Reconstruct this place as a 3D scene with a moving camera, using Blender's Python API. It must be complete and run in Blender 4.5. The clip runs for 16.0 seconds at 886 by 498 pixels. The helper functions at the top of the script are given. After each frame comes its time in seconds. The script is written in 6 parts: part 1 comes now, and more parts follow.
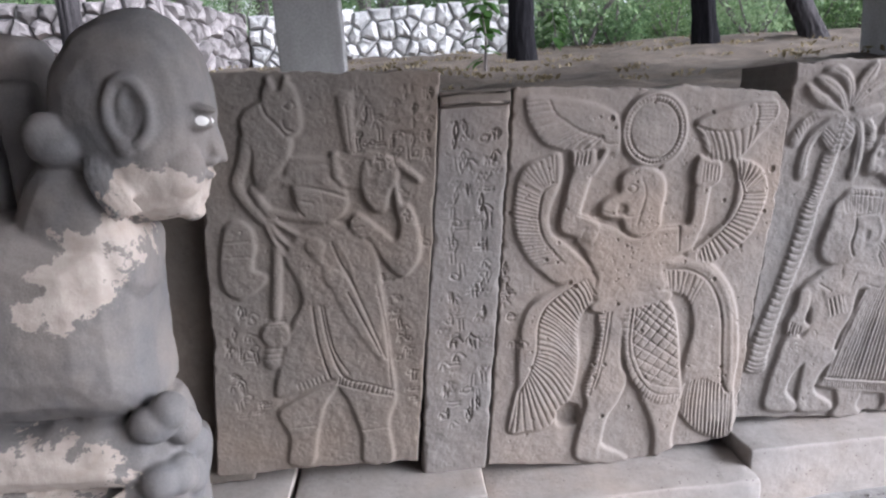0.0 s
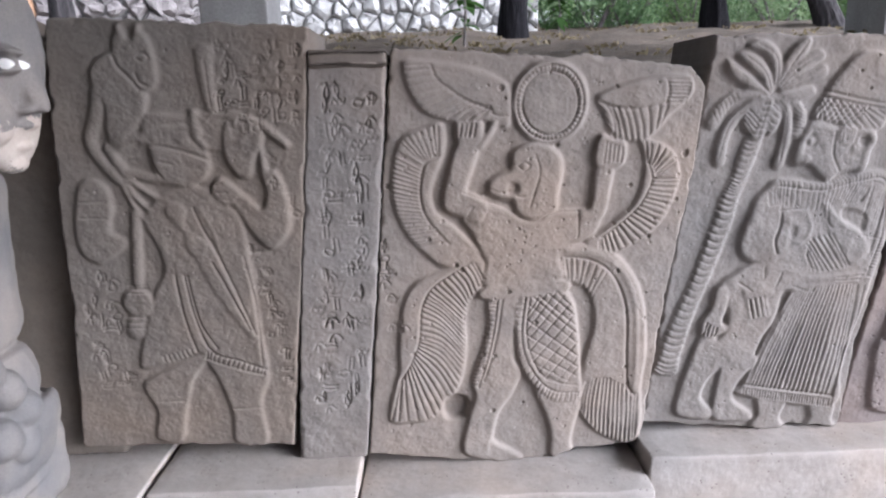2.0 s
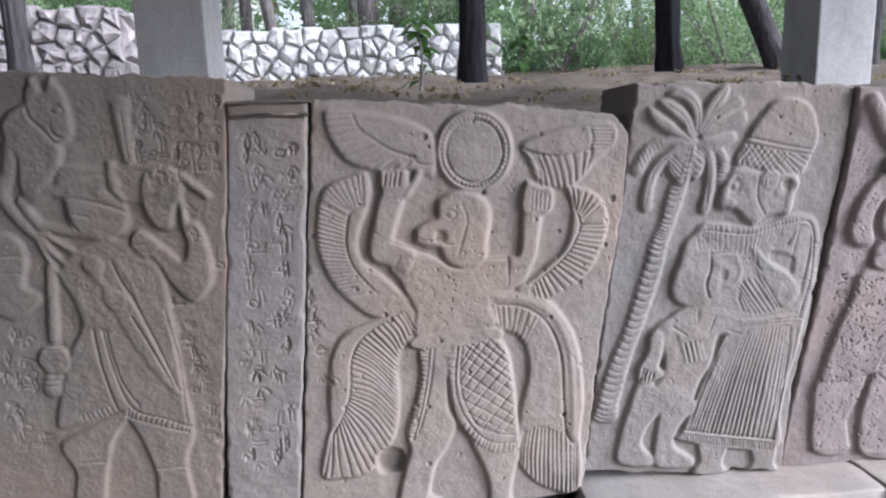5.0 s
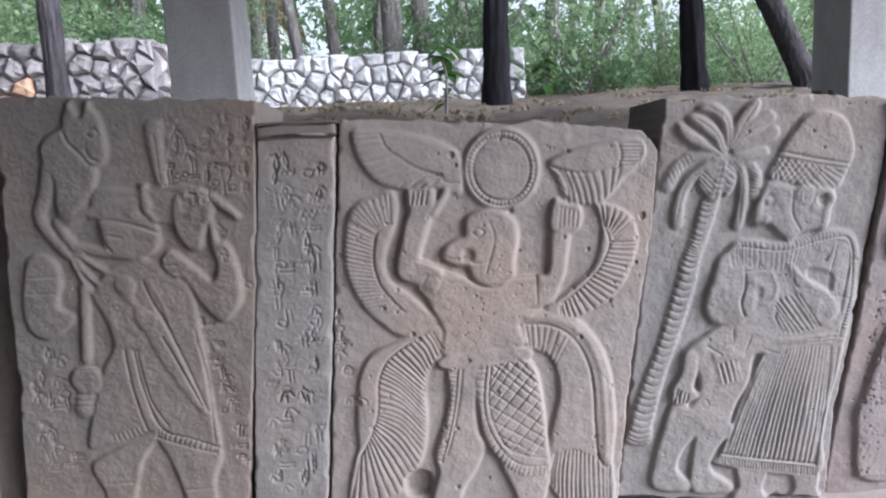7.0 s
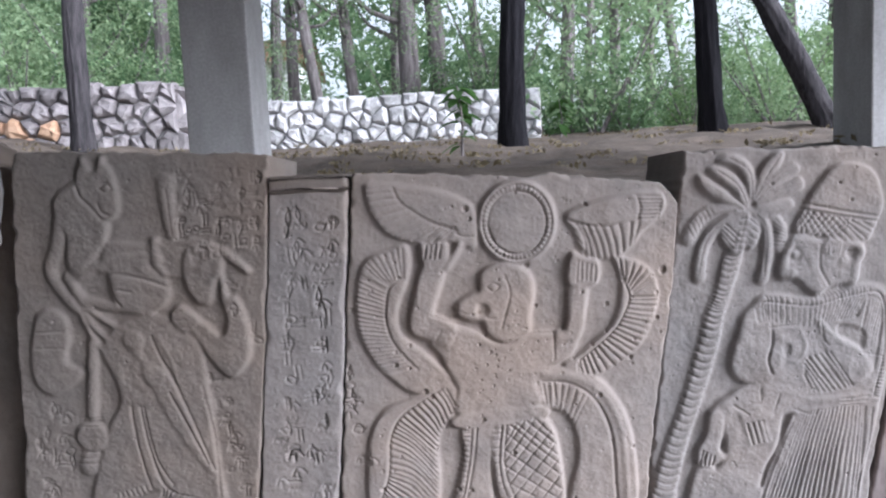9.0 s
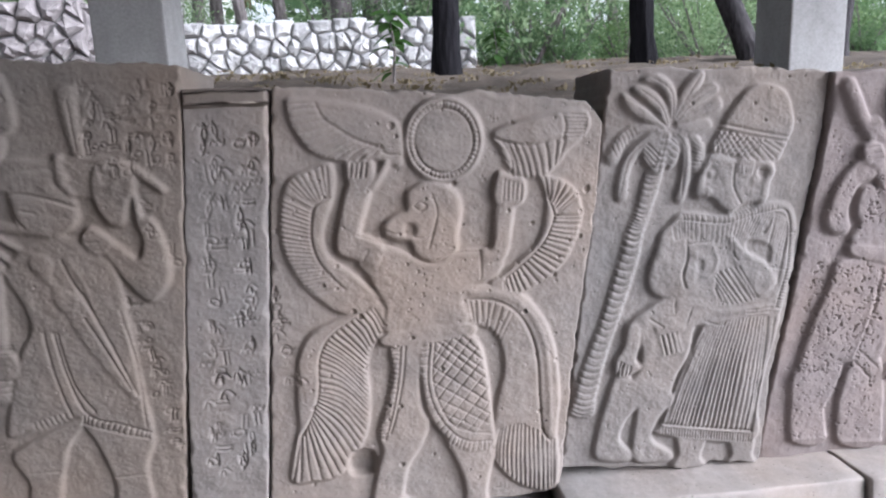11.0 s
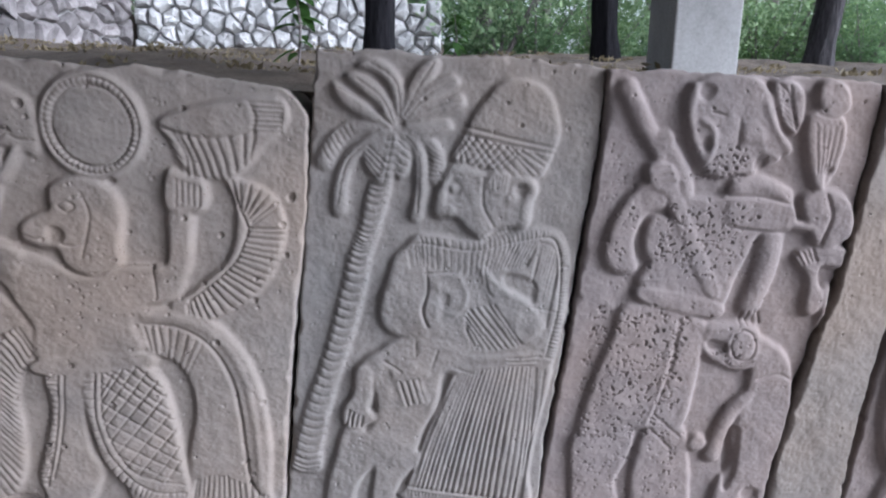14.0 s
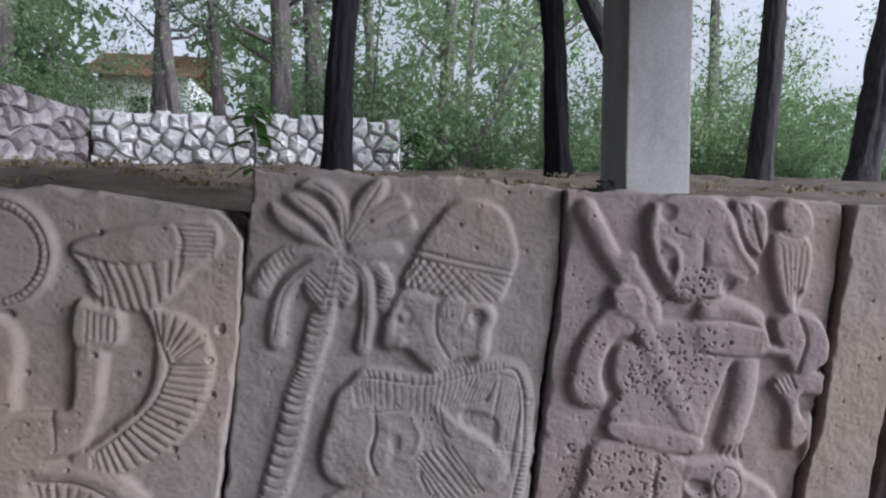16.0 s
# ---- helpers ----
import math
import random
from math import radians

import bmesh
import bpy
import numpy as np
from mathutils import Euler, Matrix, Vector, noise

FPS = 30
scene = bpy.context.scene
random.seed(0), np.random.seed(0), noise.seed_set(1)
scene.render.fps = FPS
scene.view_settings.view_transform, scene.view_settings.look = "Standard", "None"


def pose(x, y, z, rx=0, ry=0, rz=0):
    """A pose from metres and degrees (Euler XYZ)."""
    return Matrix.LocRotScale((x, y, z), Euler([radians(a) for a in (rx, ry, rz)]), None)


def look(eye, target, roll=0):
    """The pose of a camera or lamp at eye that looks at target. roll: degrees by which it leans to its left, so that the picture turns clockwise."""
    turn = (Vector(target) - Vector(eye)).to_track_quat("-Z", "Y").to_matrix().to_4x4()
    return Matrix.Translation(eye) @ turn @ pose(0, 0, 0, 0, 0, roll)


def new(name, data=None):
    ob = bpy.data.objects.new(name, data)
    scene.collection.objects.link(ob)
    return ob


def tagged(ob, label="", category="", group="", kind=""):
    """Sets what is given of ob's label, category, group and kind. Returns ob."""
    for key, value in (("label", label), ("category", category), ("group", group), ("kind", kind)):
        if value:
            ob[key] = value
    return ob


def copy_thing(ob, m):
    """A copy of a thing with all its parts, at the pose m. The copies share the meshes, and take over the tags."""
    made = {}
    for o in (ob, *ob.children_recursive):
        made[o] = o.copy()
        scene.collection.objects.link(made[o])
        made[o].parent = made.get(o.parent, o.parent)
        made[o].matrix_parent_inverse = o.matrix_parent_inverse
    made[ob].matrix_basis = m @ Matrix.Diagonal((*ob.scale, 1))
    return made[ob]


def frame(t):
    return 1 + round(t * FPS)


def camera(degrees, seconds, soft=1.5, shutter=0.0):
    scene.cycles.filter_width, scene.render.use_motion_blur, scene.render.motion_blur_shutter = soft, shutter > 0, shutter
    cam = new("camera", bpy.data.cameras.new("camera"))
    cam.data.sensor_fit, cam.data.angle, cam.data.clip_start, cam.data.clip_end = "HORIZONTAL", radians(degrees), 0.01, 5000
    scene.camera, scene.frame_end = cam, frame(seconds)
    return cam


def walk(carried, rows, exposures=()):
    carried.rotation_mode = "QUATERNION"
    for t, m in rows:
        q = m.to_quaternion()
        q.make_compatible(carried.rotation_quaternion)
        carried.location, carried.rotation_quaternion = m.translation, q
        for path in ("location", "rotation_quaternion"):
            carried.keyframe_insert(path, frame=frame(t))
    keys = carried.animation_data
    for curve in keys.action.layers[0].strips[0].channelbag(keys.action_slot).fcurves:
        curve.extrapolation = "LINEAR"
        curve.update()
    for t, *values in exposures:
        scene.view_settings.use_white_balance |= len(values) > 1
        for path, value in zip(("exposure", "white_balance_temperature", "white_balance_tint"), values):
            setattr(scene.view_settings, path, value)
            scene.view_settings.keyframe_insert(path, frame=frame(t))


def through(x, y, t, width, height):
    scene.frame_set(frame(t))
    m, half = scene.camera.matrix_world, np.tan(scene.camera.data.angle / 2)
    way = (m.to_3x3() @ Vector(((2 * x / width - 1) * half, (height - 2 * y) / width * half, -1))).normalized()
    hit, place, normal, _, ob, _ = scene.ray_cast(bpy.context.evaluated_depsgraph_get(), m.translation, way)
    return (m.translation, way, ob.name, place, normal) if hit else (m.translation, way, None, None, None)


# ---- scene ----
SUN, SKY = 0.85, 0.72
cam = camera(70.3, 16.0, 2.3)
EXPOSURES = [(0.0, -0.32, 5680, 14), (4.0, -0.30, 5600, 14), (8.0, -0.30, 5500, 14), (11.5, -0.30, 5650, 14), (12.5, -0.74, 5450, 12), (13.0, -0.66, 5380, 12), (14.5, -0.72, 5400, 12), (15.5, -0.64, 5520, 14), (16.0, -1.12, 5620, 15)]
PATH = [
    (0, (0.198, 0.164, 1.358), (0.344, 2.113, 0.933), -4.1),
    (0.5, (0.334, 0.117, 1.35), (0.49, 2.063, 0.914), -2.6),
    (1, (0.442, 0.097, 1.331), (0.58, 2.041, 0.882), -5.0),
    (1.5, (0.547, 0.17, 1.274), (0.626, 2.118, 0.829), -4.1),
    (2, (0.638, 0.265, 1.286), (0.692, 2.208, 0.816), -1.6),
    (2.5, (0.723, 0.322, 1.288), (0.832, 2.249, 0.763), -1.1),
    (3, (0.824, 0.292, 1.297), (1.016, 2.225, 0.82), -0.8),
    (3.5, (0.871, 0.274, 1.303), (1.001, 2.213, 0.832), -0.8),
    (4, (0.827, 0.289, 1.327), (0.984, 2.246, 0.947), -1.0),
    (6.5, (0.774, 0.281, 1.266), (0.819, 2.254, 0.942), -3.6),
    (7, (0.778, 0.294, 1.289), (0.824, 2.274, 1.015), -2.8),
    (7.5, (0.784, 0.325, 1.328), (0.799, 2.315, 1.124), -2.2),
    (8, (0.788, 0.335, 1.352), (0.775, 2.33, 1.211), -2.7),
    (10.5, (0.791, 0.343, 1.304), (0.879, 2.319, 1.009), -2.5),
    (11, (0.814, 0.344, 1.287), (1.0, 2.301, 0.918), -2.5),
    (11.5, (0.888, 0.345, 1.239), (1.268, 2.257, 0.792), -3.5),
    (12, (1.065, 0.36, 1.246), (1.506, 2.247, 0.752), -2.3),
    (12.5, (1.268, 0.381, 1.224), (1.709, 2.259, 0.697), -2.7),
    (13, (1.389, 0.466, 1.227), (1.801, 2.39, 0.869), -3.4),
    (13.5, (1.502, 0.584, 1.246), (1.78, 2.531, 0.884), -3.1),
    (14, (1.625, 0.625, 1.284), (1.752, 2.581, 0.886), 1.0),
    (14.5, (1.735, 0.627, 1.307), (1.772, 2.599, 0.978), 0.7),
    (15, (1.72, 0.663, 1.33), (1.845, 2.652, 1.162), 1.8),
    (15.5, (1.674, 0.731, 1.293), (1.904, 2.713, 1.151), 0.5),
    (16, (1.658, 0.75, 1.309), (1.904, 2.734, 1.257), 0.7),
]
walk(cam, [(t, look(eye, target, roll)) for t, eye, target, roll in PATH], EXPOSURES)

# ---- world, sun, exposure ----
world = bpy.data.worlds.new("sky")
scene.world = world
world.use_nodes = True
wn = world.node_tree.nodes
sky = wn.new("ShaderNodeTexSky")
sky.sky_type = 'NISHITA'
sky.sun_disc = False
sky.sun_elevation = radians(23)
sky.sun_rotation = radians(115)
sky.dust_density = 8.0
wn["Background"].inputs["Strength"].default_value = SKY
veil = wn.new("ShaderNodeHueSaturation")
veil.inputs["Saturation"].default_value = 0.14
world.node_tree.links.new(sky.outputs["Color"], veil.inputs["Color"])
world.node_tree.links.new(veil.outputs["Color"], wn["Background"].inputs["Color"])

sun_data = bpy.data.lights.new("sun", 'SUN')
sun_data.energy = SUN
sun_data.angle = radians(34)
sun_data.color = (1.0, 0.975, 0.95)
sun = new("sun", sun_data)
sun.matrix_world = look((7.6, -1.15, 3.74), (0.6, 2.0, 0.8))


# ---- materials ----
def mat_nodes(name, rough=0.85, metal=0.0):
    m = bpy.data.materials.new(name)
    m.use_nodes = True
    nt = m.node_tree
    b = nt.nodes["Principled BSDF"]
    b.inputs["Roughness"].default_value = rough
    b.inputs["Metallic"].default_value = metal
    b.inputs["Specular IOR Level"].default_value = 0.25
    return m, nt, b


def noise_tex(nt, scale, detail=4.0, rough=0.6, coord="Object", stretch=None, shift=None):
    tc = nt.nodes.new("ShaderNodeTexCoord")
    n = nt.nodes.new("ShaderNodeTexNoise")
    n.inputs["Scale"].default_value = scale
    n.inputs["Detail"].default_value = detail
    n.inputs["Roughness"].default_value = rough
    out = tc.outputs[coord]
    if stretch:
        mp = nt.nodes.new("ShaderNodeMapping")
        mp.inputs["Scale"].default_value = stretch
        nt.links.new(out, mp.inputs["Vector"])
        out = mp.outputs["Vector"]
    if shift:
        mp = nt.nodes.new("ShaderNodeMapping")
        mp.inputs["Location"].default_value = shift
        nt.links.new(out, mp.inputs["Vector"])
        out = mp.outputs["Vector"]
    nt.links.new(out, n.inputs["Vector"])
    return n


def ramp(nt, src, stops):
    r = nt.nodes.new("ShaderNodeValToRGB")
    while len(r.color_ramp.elements) < len(stops):
        r.color_ramp.elements.new(0.5)
    for e, (p, c) in zip(r.color_ramp.elements, stops):
        e.position, e.color = p, (*c, 1)
    nt.links.new(src, r.inputs["Fac"])
    return r


def mixed(nt, fac, a, b, mode='MIX'):
    m = nt.nodes.new("ShaderNodeMix")
    m.data_type, m.blend_type = 'RGBA', mode
    for key, v in ((0, fac), (6, a), (7, b)):
        if isinstance(v, (int, float)):
            m.inputs[key].default_value = v
        elif isinstance(v, tuple):
            m.inputs[key].default_value = (*v, 1)
        else:
            nt.links.new(v, m.inputs[key])
    return m.outputs[2]


def bumped(nt, b, heights):
    prev = None
    for src, strength, dist in heights:
        bp = nt.nodes.new("ShaderNodeBump")
        bp.inputs["Strength"].default_value = strength
        bp.inputs["Distance"].default_value = dist
        nt.links.new(src, bp.inputs["Height"])
        if prev:
            nt.links.new(prev.outputs["Normal"], bp.inputs["Normal"])
        prev = bp
    nt.links.new(prev.outputs["Normal"], b.inputs["Normal"])


def stone_material(name, base, tint, speck=0.6, coarse=1.0, relief=1.0, pore_scale=60):
    """Weathered carved basalt: warm and cool patches, grain, small dark pores."""
    m, nt, b = mat_nodes(name, 0.9)
    away = (base[0] * 61.0, base[1] * 37.0, base[2] * 83.0)
    big = noise_tex(nt, 3.2 * coarse, 3, 0.55, shift=away)
    hue = noise_tex(nt, 1.9 * coarse, 4, 0.6, shift=away)
    mid = noise_tex(nt, 17, 5, 0.65)
    fine = noise_tex(nt, 190, 3, 0.7)
    c = ramp(nt, big.outputs["Fac"], [(0.36, base), (0.64, tint)])
    cool, warm = (base[0] * 0.84, base[1] * 0.94, base[2] * 1.02), (base[0] * 1.20, base[1] * 1.04, base[2] * 0.88)
    ch = ramp(nt, hue.outputs["Fac"], [(0.30, cool), (0.50, base), (0.70, warm)])
    c = mixed(nt, 0.72, c.outputs["Color"], ch.outputs["Color"])
    dk = tuple(v * 0.72 for v in base)
    lt = tuple(min(1, v * 1.25) for v in base)
    c2 = ramp(nt, mid.outputs["Fac"], [(0.3, dk), (0.72, lt)])
    c3 = mixed(nt, 0.42, c, c2.outputs["Color"])
    f = ramp(nt, fine.outputs["Fac"], [(0.3, (0.70, 0.70, 0.70)), (0.62, (1.05, 1.04, 1.03))])
    c4 = mixed(nt, 0.30, c3, f.outputs["Color"], 'MULTIPLY')
    tc = nt.nodes.new("ShaderNodeTexCoord")
    vor = nt.nodes.new("ShaderNodeTexVoronoi")
    vor.inputs["Scale"].default_value = pore_scale
    nt.links.new(tc.outputs["Object"], vor.inputs["Vector"])
    pore = ramp(nt, vor.outputs["Distance"], [(0.06, (0.35, 0.32, 0.30)), (0.16, (1, 1, 1))])
    gate = noise_tex(nt, 9, 2)
    gr = ramp(nt, gate.outputs["Fac"], [(0.44, (0, 0, 0)), (0.58, (speck, speck, speck))])
    c5 = mixed(nt, gr.outputs["Color"], c4, mixed(nt, 1.0, c4, pore.outputs["Color"], 'MULTIPLY'))
    nt.links.new(c5, b.inputs["Base Color"])
    bumped(nt, b, [(mid.outputs["Fac"], 0.34 * relief, 0.006), (fine.outputs["Fac"], 0.28 * relief, 0.0020), (vor.outputs["Distance"], 0.28 * relief, 0.0015 * relief)])
    return m


def plain_material(name, a, c, scale=12.0, rough=0.85, bump=0.3, dist=0.004, stretch=None, rnd=0.0, fine=0.0):
    m, nt, b = mat_nodes(name, rough)
    n = noise_tex(nt, scale, 6, 0.62, stretch=stretch)
    col = ramp(nt, n.outputs["Fac"], [(0.3, a), (0.7, c)]).outputs["Color"]
    if rnd:
        oi = nt.nodes.new("ShaderNodeObjectInfo")
        r = ramp(nt, oi.outputs["Random"], [(0.0, (1 - rnd,) * 3), (1.0, (1 + rnd * 0.3,) * 3)])
        col = mixed(nt, 1.0, col, r.outputs["Color"], 'MULTIPLY')
    hs = [(n.outputs["Fac"], bump, dist)]
    if fine:
        n2 = noise_tex(nt, fine, 3, 0.7)
        r2 = ramp(nt, n2.outputs["Fac"], [(0.3, (0.7, 0.7, 0.7)), (0.65, (1.1, 1.1, 1.1))])
        col = mixed(nt, 0.6, col, r2.outputs["Color"], 'MULTIPLY')
        hs.append((n2.outputs["Fac"], 0.5, dist * 0.5))
    nt.links.new(col, b.inputs["Base Color"])
    bumped(nt, b, hs)
    return m


def leaf_material(name, a, c, through=0.55):
    m, nt, b = mat_nodes(name, 0.6)
    g = nt.nodes.new("ShaderNodeNewGeometry")
    r = ramp(nt, g.outputs["Random Per Island"], [(0.0, a), (1.0, c)])
    nt.links.new(r.outputs["Color"], b.inputs["Base Color"])
    tr = nt.nodes.new("ShaderNodeBsdfTranslucent")
    nt.links.new(r.outputs["Color"], tr.inputs["Color"])
    mx = nt.nodes.new("ShaderNodeMixShader")
    mx.inputs["Fac"].default_value = through
    nt.links.new(b.outputs["BSDF"], mx.inputs[1])
    nt.links.new(tr.outputs["BSDF"], mx.inputs[2])
    nt.links.new(mx.outputs["Shader"], nt.nodes["Material Output"].inputs["Surface"])
    return m


M_BROWN = stone_material("stone_brown", (0.148, 0.125, 0.108), (0.132, 0.120, 0.110))
M_GREY = stone_material("stone_grey", (0.188, 0.166, 0.150), (0.168, 0.156, 0.148))
M_PINK = stone_material("stone_pink", (0.197, 0.162, 0.150), (0.185, 0.164, 0.158), 0.8)
M_WARM = stone_material("stone_warm", (0.200, 0.170, 0.148), (0.180, 0.163, 0.148), 0.6)
M_PLINTH = stone_material("stone_plinth", (0.292, 0.258, 0.236), (0.264, 0.247, 0.238), 1.5, 1.0, 1.5, 46)
M_DARK = stone_material("stone_dark", (0.15, 0.125, 0.105), (0.11, 0.10, 0.09), 0.6)
M_FLOOR = plain_material("gravel_floor", (0.205, 0.193, 0.184), (0.361, 0.344, 0.336), 9, 0.95, 0.6, 0.012, fine=130)
M_EARTH = plain_material("forest_earth", (0.045, 0.034, 0.026), (0.115, 0.09, 0.07), 5, 0.95, 0.8, 0.03, fine=60)
M_CONCRETE = plain_material("concrete", (0.225, 0.217, 0.213), (0.375, 0.367, 0.360), 5.0, 0.85, 0.2, 0.003, stretch=(1.0, 1.0, 0.4), fine=90)
M_WALLSTONE = plain_material("limestone", (0.28, 0.275, 0.27), (0.60, 0.585, 0.57), 6, 0.9, 0.6, 0.02, rnd=0.35, fine=70)
M_WALLGREY = plain_material("grey_rubble", (0.10, 0.088, 0.088), (0.27, 0.245, 0.24), 6, 0.9, 0.6, 0.02, rnd=0.4, fine=70)
M_RUST = plain_material("ochre_stone", (0.30, 0.17, 0.10), (0.48, 0.33, 0.22), 5, 0.9, 0.6, 0.02, rnd=0.3, fine=60)
M_MORTAR = plain_material("wall_core", (0.14, 0.135, 0.13), (0.27, 0.26, 0.25), 10, 0.95, 0.5, 0.02)
# dark bark taken to near black: shade under the crowns is in the colour
M_BARK = plain_material("shaded_dark_bark", (0.003, 0.003, 0.004), (0.014, 0.0125, 0.0145), 12, 0.95, 1.0, 0.03, stretch=(3, 3, 0.5), fine=80)
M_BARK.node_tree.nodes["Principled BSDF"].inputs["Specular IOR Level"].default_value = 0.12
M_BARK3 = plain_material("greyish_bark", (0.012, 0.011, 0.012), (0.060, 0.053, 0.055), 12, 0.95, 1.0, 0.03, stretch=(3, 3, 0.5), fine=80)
M_BARK2 = plain_material("grey_bark", (0.085, 0.072, 0.068), (0.230, 0.204, 0.200), 8, 0.95, 1.0, 0.03, stretch=(3, 3, 0.6), fine=70)
M_LEAF = leaf_material("leaf_green", (0.08, 0.14, 0.055), (0.20, 0.29, 0.12))
M_LEAF2 = leaf_material("leaf_pine", (0.07, 0.13, 0.06), (0.17, 0.25, 0.12))
M_LEAF3 = leaf_material("leaf_pale", (0.15, 0.23, 0.12), (0.31, 0.40, 0.22))
M_FIG = leaf_material("leaf_broad", (0.035, 0.08, 0.02), (0.08, 0.15, 0.04))
M_GRASS = leaf_material("dry_grass", (0.09, 0.07, 0.04), (0.22, 0.18, 0.11))
M_GRAVEL = leaf_material("gravel_bits", (0.120, 0.112, 0.104), (0.288, 0.272, 0.256), 0.0)
M_WHITE = plain_material("white_render", (0.70, 0.71, 0.72), (0.84, 0.84, 0.83), 4, 0.8, 0.1, 0.004)
M_TILE = plain_material("roof_tile", (0.20, 0.11, 0.07), (0.32, 0.19, 0.12), 7, 0.8, 0.3, 0.01)
M_GLASS = plain_material("dark_window", (0.01, 0.012, 0.016), (0.03, 0.035, 0.045), 3, 0.2, 0.0, 0.001)


# ---- building helpers ----
def part(name, bm, material, parent=None, label=""):
    me = bpy.data.meshes.new(name)
    bm.to_mesh(me)
    bm.free()
    me.materials.append(material)
    ob = new(name, me)
    if parent:
        ob.parent = parent
    return tagged(ob, label)


def smooth(ob):
    ob.data.polygons.foreach_set("use_smooth", [True] * len(ob.data.polygons))
    return ob


def root(name, at, label, category, group="", kind=""):
    e = new(name)
    e.location = at
    e.empty_display_size = 0.1
    return tagged(e, label, category, group, kind)


def raw_mesh(name, verts, faces, material):
    """A mesh object from arrays of vertices and equal-sided faces."""
    verts, faces = np.asarray(verts, np.float32), np.asarray(faces, np.int32)
    me = bpy.data.meshes.new(name)
    me.vertices.add(len(verts))
    me.vertices.foreach_set("co", verts.ravel())
    k = faces.shape[1]
    me.loops.add(faces.size)
    me.loops.foreach_set("vertex_index", faces.ravel())
    me.polygons.add(len(faces))
    me.polygons.foreach_set("loop_start", np.arange(0, faces.size, k, dtype=np.int32))
    me.polygons.foreach_set("loop_total", np.full(len(faces), k, np.int32))
    me.update(calc_edges=True)
    me.validate()
    me.materials.append(material)
    return new(name, me)


def box_bm(x0, x1, y0, y1, z0, z1, bevel=0.0, rough=0.0, cuts=0, seed=0):
    """A block with bevelled, slightly uneven edges."""
    bm = bmesh.new()
    bmesh.ops.create_cube(bm, size=1)
    for v in bm.verts:
        v.co = Vector(((x0 + x1) / 2 + v.co.x * (x1 - x0), (y0 + y1) / 2 + v.co.y * (y1 - y0), (z0 + z1) / 2 + v.co.z * (z1 - z0)))
    if cuts:
        bmesh.ops.subdivide_edges(bm, edges=bm.edges[:], cuts=cuts, use_grid_fill=True)
    if bevel:
        sharp = [e for e in bm.edges if e.calc_face_angle(0) > 0.8]
        bmesh.ops.bevel(bm, geom=sharp, offset=bevel, segments=2, affect='EDGES', profile=0.6)
    if rough:
        for v in bm.verts:
            n = noise.noise_vector(v.co * 7 + Vector((seed * 3.1, 0, 0))) + 0.5 * noise.noise_vector(v.co * 19)
            v.co += n * rough
    return bm


def curve_points(pts, n, closed=False):
    """n points along a smooth curve through pts."""
    p = np.array(pts, float)
    m = len(p)
    if m == 2 and not closed:
        return p[0] + np.linspace(0, 1, n)[:, None] * (p[1] - p[0])
    t = np.linspace(0, m if closed else m - 1, n, endpoint=not closed)
    i = np.minimum(t.astype(int), m - 1 if closed else m - 2)
    f = (t - i)[:, None]
    if closed:
        a, b, c, d = p[(i - 1) % m], p[i % m], p[(i + 1) % m], p[(i + 2) % m]
    else:
        a, b, c, d = p[np.maximum(i - 1, 0)], p[i], p[i + 1], p[np.minimum(i + 2, m - 1)]
    return 0.5 * (2 * b + (c - a) * f + (2 * a - 5 * b + 4 * c - d) * f**2 + (3 * b - a - 3 * c + d) * f**3)


def seg_distance(x, z, p, closed=False):
    """Distance from points to a polyline, and the place along it from 0 to 1."""
    best, place = np.full(x.shape, 9.0), np.zeros(x.shape)
    m = len(p)
    ends = m if closed else m - 1
    for k in range(ends):
        a, b = p[k], p[(k + 1) % m]
        d = b - a
        t = np.clip(((x - a[0]) * d[0] + (z - a[1]) * d[1]) / (d @ d + 1e-12), 0, 1)
        q = np.hypot(x - a[0] - t * d[0], z - a[1] - t * d[1])
        near = q < best
        best[near], place[near] = q[near], ((k + t) / ends)[near]
    return best, place


def inside(x, z, p):
    res = np.zeros(x.shape, bool)
    for k in range(len(p)):
        a, b = p[k], p[(k + 1) % len(p)]
        if a[1] != b[1]:
            res ^= ((a[1] > z) != (b[1] > z)) & (x < (b[0] - a[0]) * (z - a[1]) / (b[1] - a[1]) + a[0])
    return res


def value_noise(x, z, scale, seed):
    """Smooth noise between -1 and 1 over arrays."""
    rng = np.random.RandomState(seed)
    tab = rng.uniform(-1, 1, (64, 64))
    u, v = x * scale + 31.7, z * scale + 17.3
    i, j = np.floor(u).astype(int), np.floor(v).astype(int)
    f, g = u - i, v - j
    f, g = f * f * (3 - 2 * f), g * g * (3 - 2 * g)
    i, j = i % 64, j % 64
    i1, j1 = (i + 1) % 64, (j + 1) % 64
    return (tab[i, j] * (1 - f) + tab[i1, j] * f) * (1 - g) + (tab[i, j1] * (1 - f) + tab[i1, j1] * f) * g


